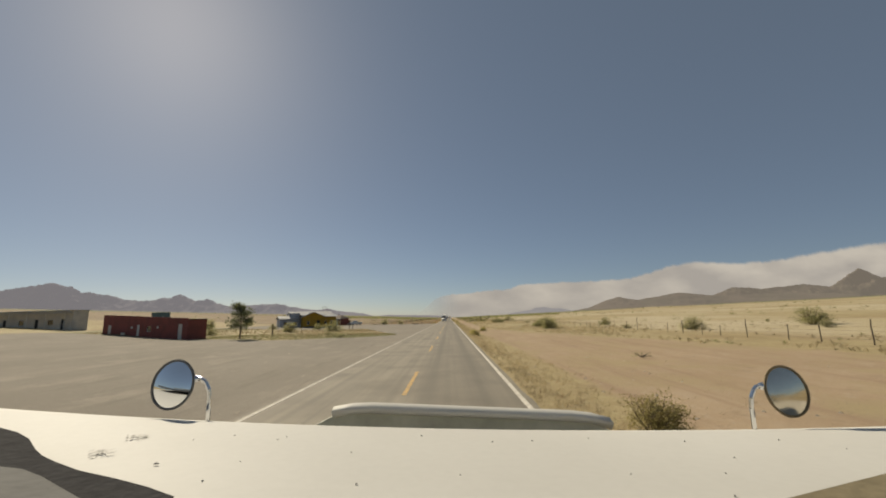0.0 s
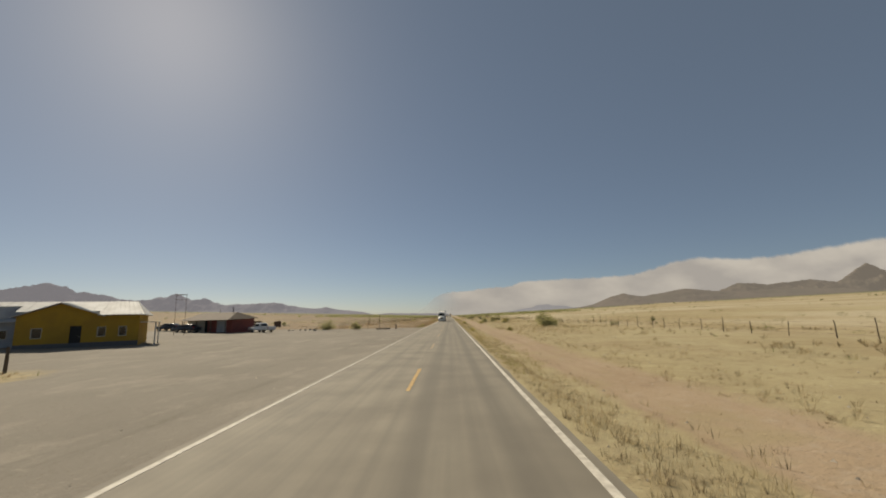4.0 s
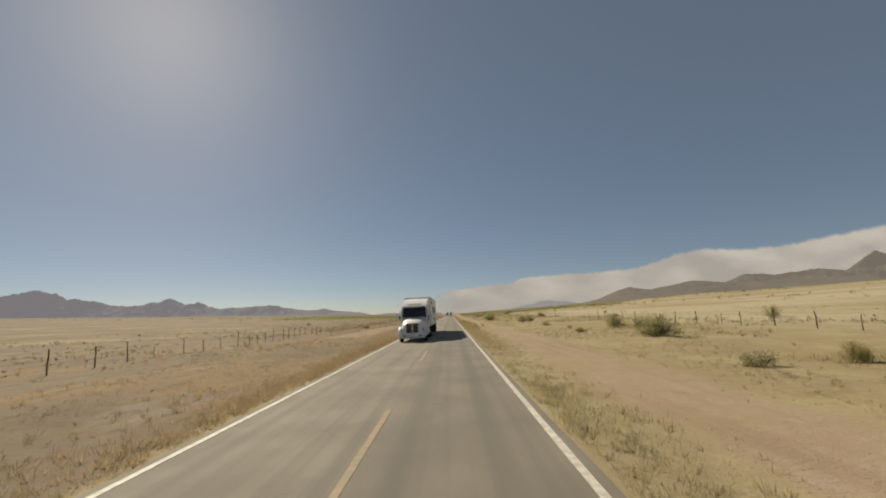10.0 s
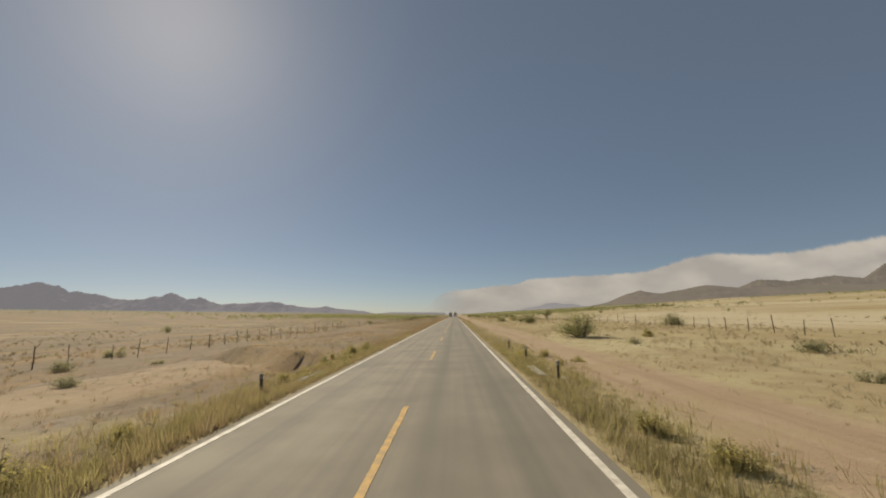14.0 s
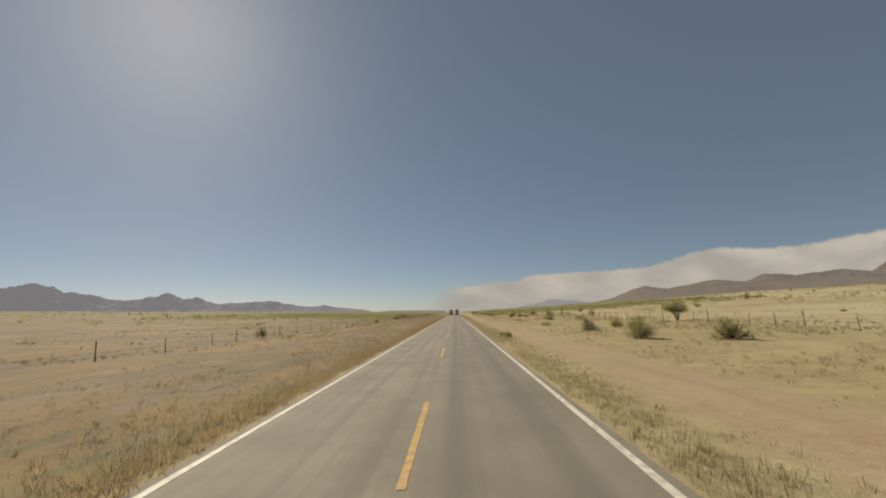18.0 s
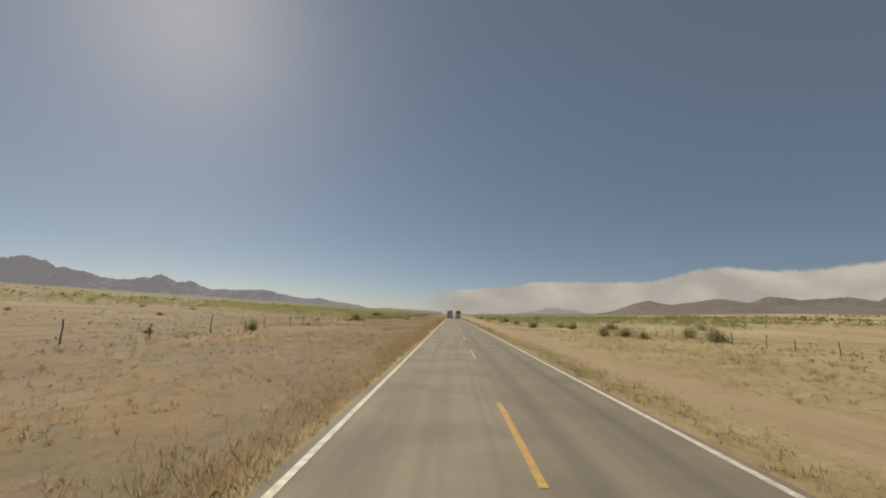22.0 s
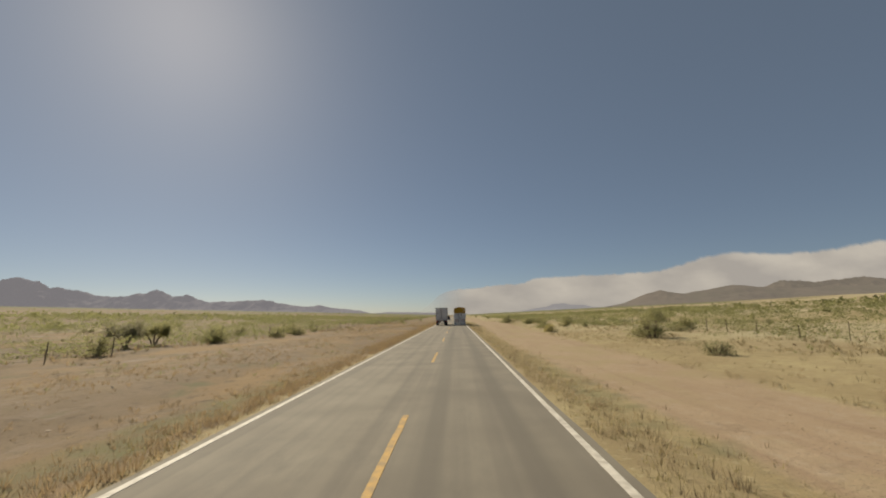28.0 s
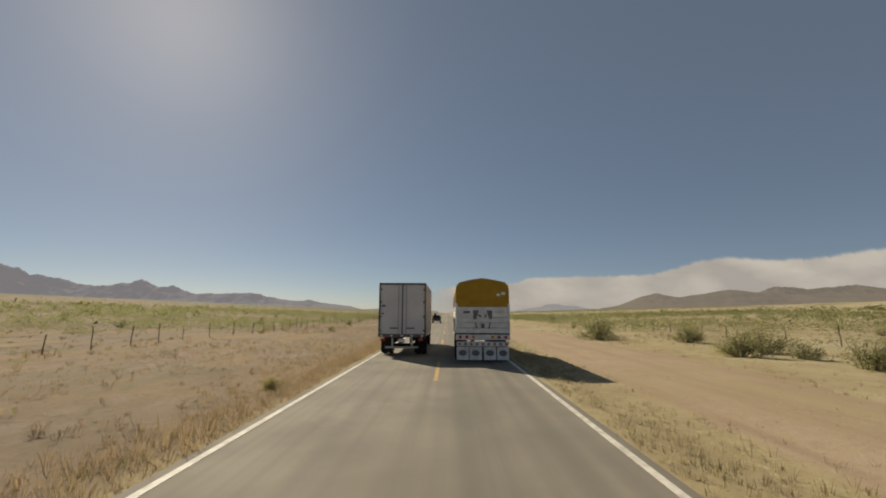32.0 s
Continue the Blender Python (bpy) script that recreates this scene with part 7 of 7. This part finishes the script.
def vehicle_front(x, y):
    """The low white front of the vehicle: a broad hood, a shield on its nose and a round mirror on each side."""
    t = thing("vehicle_front", "broad white vehicle front with two round chrome mirrors", "vehicle", x, y, 0, 0.0)
    bm = bmesh.new()
    rings = []
    for k in range(25):
        px = -1.25 + 2.5 * k / 24
        up = 1.975 - 0.036 * (px + 0.3) + 0.022 * px * px
        fall = 1.0 - 0.05 * px * px
        ring = [(px, -0.9, up + 0.03), (px, 0.2, up + 0.03), (px, 0.6, up + 0.015), (px, 0.9, up), (px, 1.04, up - 0.035), (px, 1.12 * fall + 0.03, up - 0.13), (px, 1.16 * fall + 0.03, up - 0.4), (px, 1.18 * fall + 0.03, 0.95), (px, 1.14, 0.55)]
        rings.append([bm.verts.new(p) for p in ring])
    for a, b in zip(rings, rings[1:]):
        for i in range(len(a) - 1):
            bm.faces.new((a[i], b[i], b[i + 1], a[i + 1]))
    bmesh.ops.recalc_face_normals(bm, faces=bm.faces)
    part("hood", bm, HOOD_WHITE, t, "smooth white hood flecked with insects", True)
    for s in (-1, 1):
        part("side_panel", box(s * 1.24, 0.05, 1.2, 0.06, 2.0, 1.42, 0.02), HOOD_WHITE, t)
        wheel(t, s * 1.05, 0.2, 0.48, 0.28)
        part("headlight", box(s * 0.86, 1.2, 0.98, 0.3, 0.06, 0.22, 0.03), CLEAR, t)
    part("chassis", box(0, 0.0, 0.62, 1.6, 2.0, 0.2, 0.02), DARK, t)
    part("bumper", box(0, 1.3, 0.62, 2.4, 0.2, 0.26, 0.05, 2), STEEL, t, "steel front bumper")
    part("grille", box(0, 1.21, 1.25, 1.1, 0.05, 0.5, 0.02), DARK, t, "dark grille")
    part("nose", box(0.08, 1.38, 1.5, 1.3, 0.5, 0.5, 0.08, 3), HOOD_WHITE, t, "white nose below the shield")
    shield = bmesh.new()
    cols = []
    for k in range(15):
        px = -0.49 + 1.18 * k / 14
        end = min(1.0, min(k, 14 - k) / 1.3)
        top = 1.80 + 0.056 * end - 0.055 * (px + 0.49)
        cols.append([shield.verts.new((px, 1.55 + 0.05 * end, 1.72 - 0.02 * px)), shield.verts.new((px, 1.58 + 0.05 * end, top)), shield.verts.new((px, 1.61 + 0.05 * end, top)), shield.verts.new((px, 1.6 + 0.05 * end, 1.72 - 0.02 * px))])
    for a, b in zip(cols, cols[1:]):
        for i in range(4):
            shield.faces.new((a[i], b[i], b[(i + 1) % 4], a[(i + 1) % 4]))
    shield.faces.new(cols[0])
    shield.faces.new(cols[-1][::-1])
    bmesh.ops.recalc_face_normals(shield, faces=shield.faces)
    sh = part("bug_shield", shield, SHIELD, t, "clouded greenish plastic shield on the nose")
    edge = []
    lip = bmesh.new()
    for k in range(15):
        px = -0.42 + 1.07 * k / 14
        end = min(1.0, min(k + 0.6, 14.6 - k) / 2.0) ** 0.5
        top = 1.84 + 0.047 * end - 0.055 * (px + 0.49)
        edge.append([lip.verts.new((px, 1.588, top - (0.016 + 0.006 * noise.noise((px * 9, 0, 3))) * end)), lip.verts.new((px, 1.6, top - 0.005)), lip.verts.new((px, 1.625, top + 0.003)), lip.verts.new((px, 1.67, top - 0.02)), lip.verts.new((px, 1.61, top - 0.036))])
    for a, c in zip(edge, edge[1:]):
        for i in range(5):
            lip.faces.new((a[i], c[i], c[(i + 1) % 5], a[(i + 1) % 5]))
    lip.faces.new(edge[0])
    lip.faces.new(edge[-1][::-1])
    bmesh.ops.recalc_face_normals(lip, faces=lip.faces)
    part("shield_edge", lip, HOOD_WHITE, sh, "pale worn rolled top edge", True)
    # the mirrors: glass towards the viewer
    for cx, cz, foot, s in ((-0.64, 2.052, (-0.548, 1.0, 1.975), 1), (0.84, 2.01, (0.752, 1.0, 1.935), -1)):
        toward = Vector((-0.16 * s, -1.0, 0.17)).normalized()
        m = Matrix.Translation((cx, 1.0, cz)) @ toward.to_track_quat("Z", "Y").to_matrix().to_4x4()
        shell = bmesh.new()
        rod(shell, m @ Vector((0, 0, -0.007)), m @ Vector((0, 0, 0.0)), 0.048, 0.056, 36)
        mir = part("mirror", shell, DARK, t, "round mirror with a thin dark rim")
        face = bmesh.new()
        rings = []
        for q in range(7):
            rr = 0.0555 * q / 6
            zz = 0.0012 + 0.0065 * (1 - (q / 6) ** 2)
            rings.append([face.verts.new(m @ Vector((rr * math.cos(2 * math.pi * k / 36), rr * math.sin(2 * math.pi * k / 36), zz))) for k in range(36)] if q else [face.verts.new(m @ Vector((0, 0, zz)))])
        for k in range(36):
            face.faces.new((rings[0][0], rings[1][k], rings[1][(k + 1) % 36]))
            for a, c in zip(rings[1:], rings[2:]):
                face.faces.new((a[k], c[k], c[(k + 1) % 36], a[(k + 1) % 36]))
        part("mirror_glass", face, MIRROR if s > 0 else DUSTY_MIRROR, mir, "convex mirror glass" if s > 0 else "dusty convex mirror glass", True)
        ring = bmesh.new()
        for k in range(36):
            a0, a1 = 2 * math.pi * k / 36, 2 * math.pi * (k + 1) / 36
            rod(ring, m @ Vector((0.0565 * math.cos(a0), 0.0565 * math.sin(a0), 0.001)), m @ Vector((0.0565 * math.cos(a1), 0.0565 * math.sin(a1), 0.001)), 0.0032, 0.0032, 6)
        part("rim", ring, COWL if s > 0 else BRASS, mir, "dull rim" if s > 0 else "tarnished brown rim")
        stalk = bmesh.new()
        p0 = Vector((cx + s * 0.056, 1.0, cz + 0.012))
        f = Vector(foot)
        hose(stalk, [p0, p0 + Vector((s * 0.012, 0, 0)), Vector((f.x - s * 0.012, 1, p0.z - 0.008)), Vector((f.x - s * 0.003, 1, p0.z - 0.026)), Vector((f.x, 1, p0.z - 0.05)), f + Vector((0, 0, -0.05))], 0.0052, 10)
        part("stalk", stalk, CHROME, mir, "curved chrome stalk")
        knob = bmesh.new()
        bmesh.ops.create_uvsphere(knob, u_segments=12, v_segments=8, radius=0.009, matrix=Matrix.Translation(p0))
        part("pivot", knob, CHROME, mir, "small chrome pivot", True)
    def hood_top(px, py):
        up = 1.975 - 0.036 * (px + 0.3) + 0.022 * px * px
        return up + 0.03 - 0.015 * ease(0.2, 0.6, py) - 0.015 * ease(0.6, 0.9, py)

    # dark trim along the foot of the screen
    left = [(-1.2, 0.82), (-1.2, 0.1), (-0.1, 0.1), (-0.251, 0.444), (-0.294, 0.464), (-0.345, 0.482), (-0.405, 0.5), (-0.455, 0.522), (-0.49, 0.54), (-0.52, 0.56), (-0.572, 0.6), (-0.617, 0.625), (-0.661, 0.641), (-0.9, 0.72)]
    part("screen_trim", plate([(a, c, hood_top(a, 0.1) + 0.006) for a, c in left], 0.012), TRIM, t, "dark rubber trim at the screen's foot")
    cowl = [(-1.15, 0.5), (-1.15, 0.11), (-0.2, 0.11), (-0.286, 0.384), (-0.3, 0.392), (-0.347, 0.417), (-0.39, 0.44), (-0.428, 0.456), (-0.46, 0.46)]
    part("wiper_cowl", plate([(a, c, hood_top(a, 0.1) + 0.024) for a, c in cowl], 0.01), COWL, t, "grey wiper cowl")
    right = [(0.1, 0.3), (0.1, 0.1), (1.24, 0.1), (1.24, 0.66), (0.8, 0.56), (0.492, 0.454), (0.345, 0.401)]
    part("screen_trim", plate([(a, c, 2.018) for a, c in right], 0.012), DUST_TRIM, t, "dull trim at the screen's foot")
    # insects and grit stuck to the hood
    r = random.Random(170)
    for k in range(26):
        px, py = r.uniform(-0.5, 0.75), r.uniform(0.45, 0.85)
        fleck = bmesh.new()
        wide = 0.0011 + 0.0022 * r.random() ** 2
        ring = [fleck.verts.new((px + wide * r.uniform(0.5, 1.5) * math.cos(a), py + wide * r.uniform(0.5, 1.4) * math.sin(a), hood_top(px, py) + 0.002)) for a in (0, 0.9, 1.8, 2.7, 3.6, 4.5, 5.4)]
        top = fleck.verts.new((px, py, hood_top(px, py) + 0.004))
        for a, c in zip(ring, ring[1:] + ring[:1]):
            fleck.faces.new((a, c, top))
        part("fleck", fleck, COWL, t, "small dark fleck")
    for px, py, wide in ((-0.532, 0.751, 0.02), (-0.512, 0.652, 0.022)):
        smear = bmesh.new()
        for k in range(16):
            a, o = r.uniform(0, 6.28), wide * math.sqrt(r.random())
            cx, cy = px + o * math.cos(a), py + o * 0.8 * math.sin(a)
            h, w = wide * r.uniform(0.15, 0.5), wide * r.uniform(0.05, 0.14)
            way = r.gauss(1.57, 0.5)
            e, n = Vector((math.cos(way), math.sin(way), 0)), Vector((-math.sin(way), math.cos(way), 0))
            c = Vector((cx, cy, hood_top(cx, cy) + 0.0025))
            smear.faces.new([smear.verts.new(q) for q in (c - e * h, c - n * w, c + e * h, c + n * w)])
        part("smear", smear, SMEAR, t, "grey dried splash")
    return t


vehicle_front(1.38, 0.0)
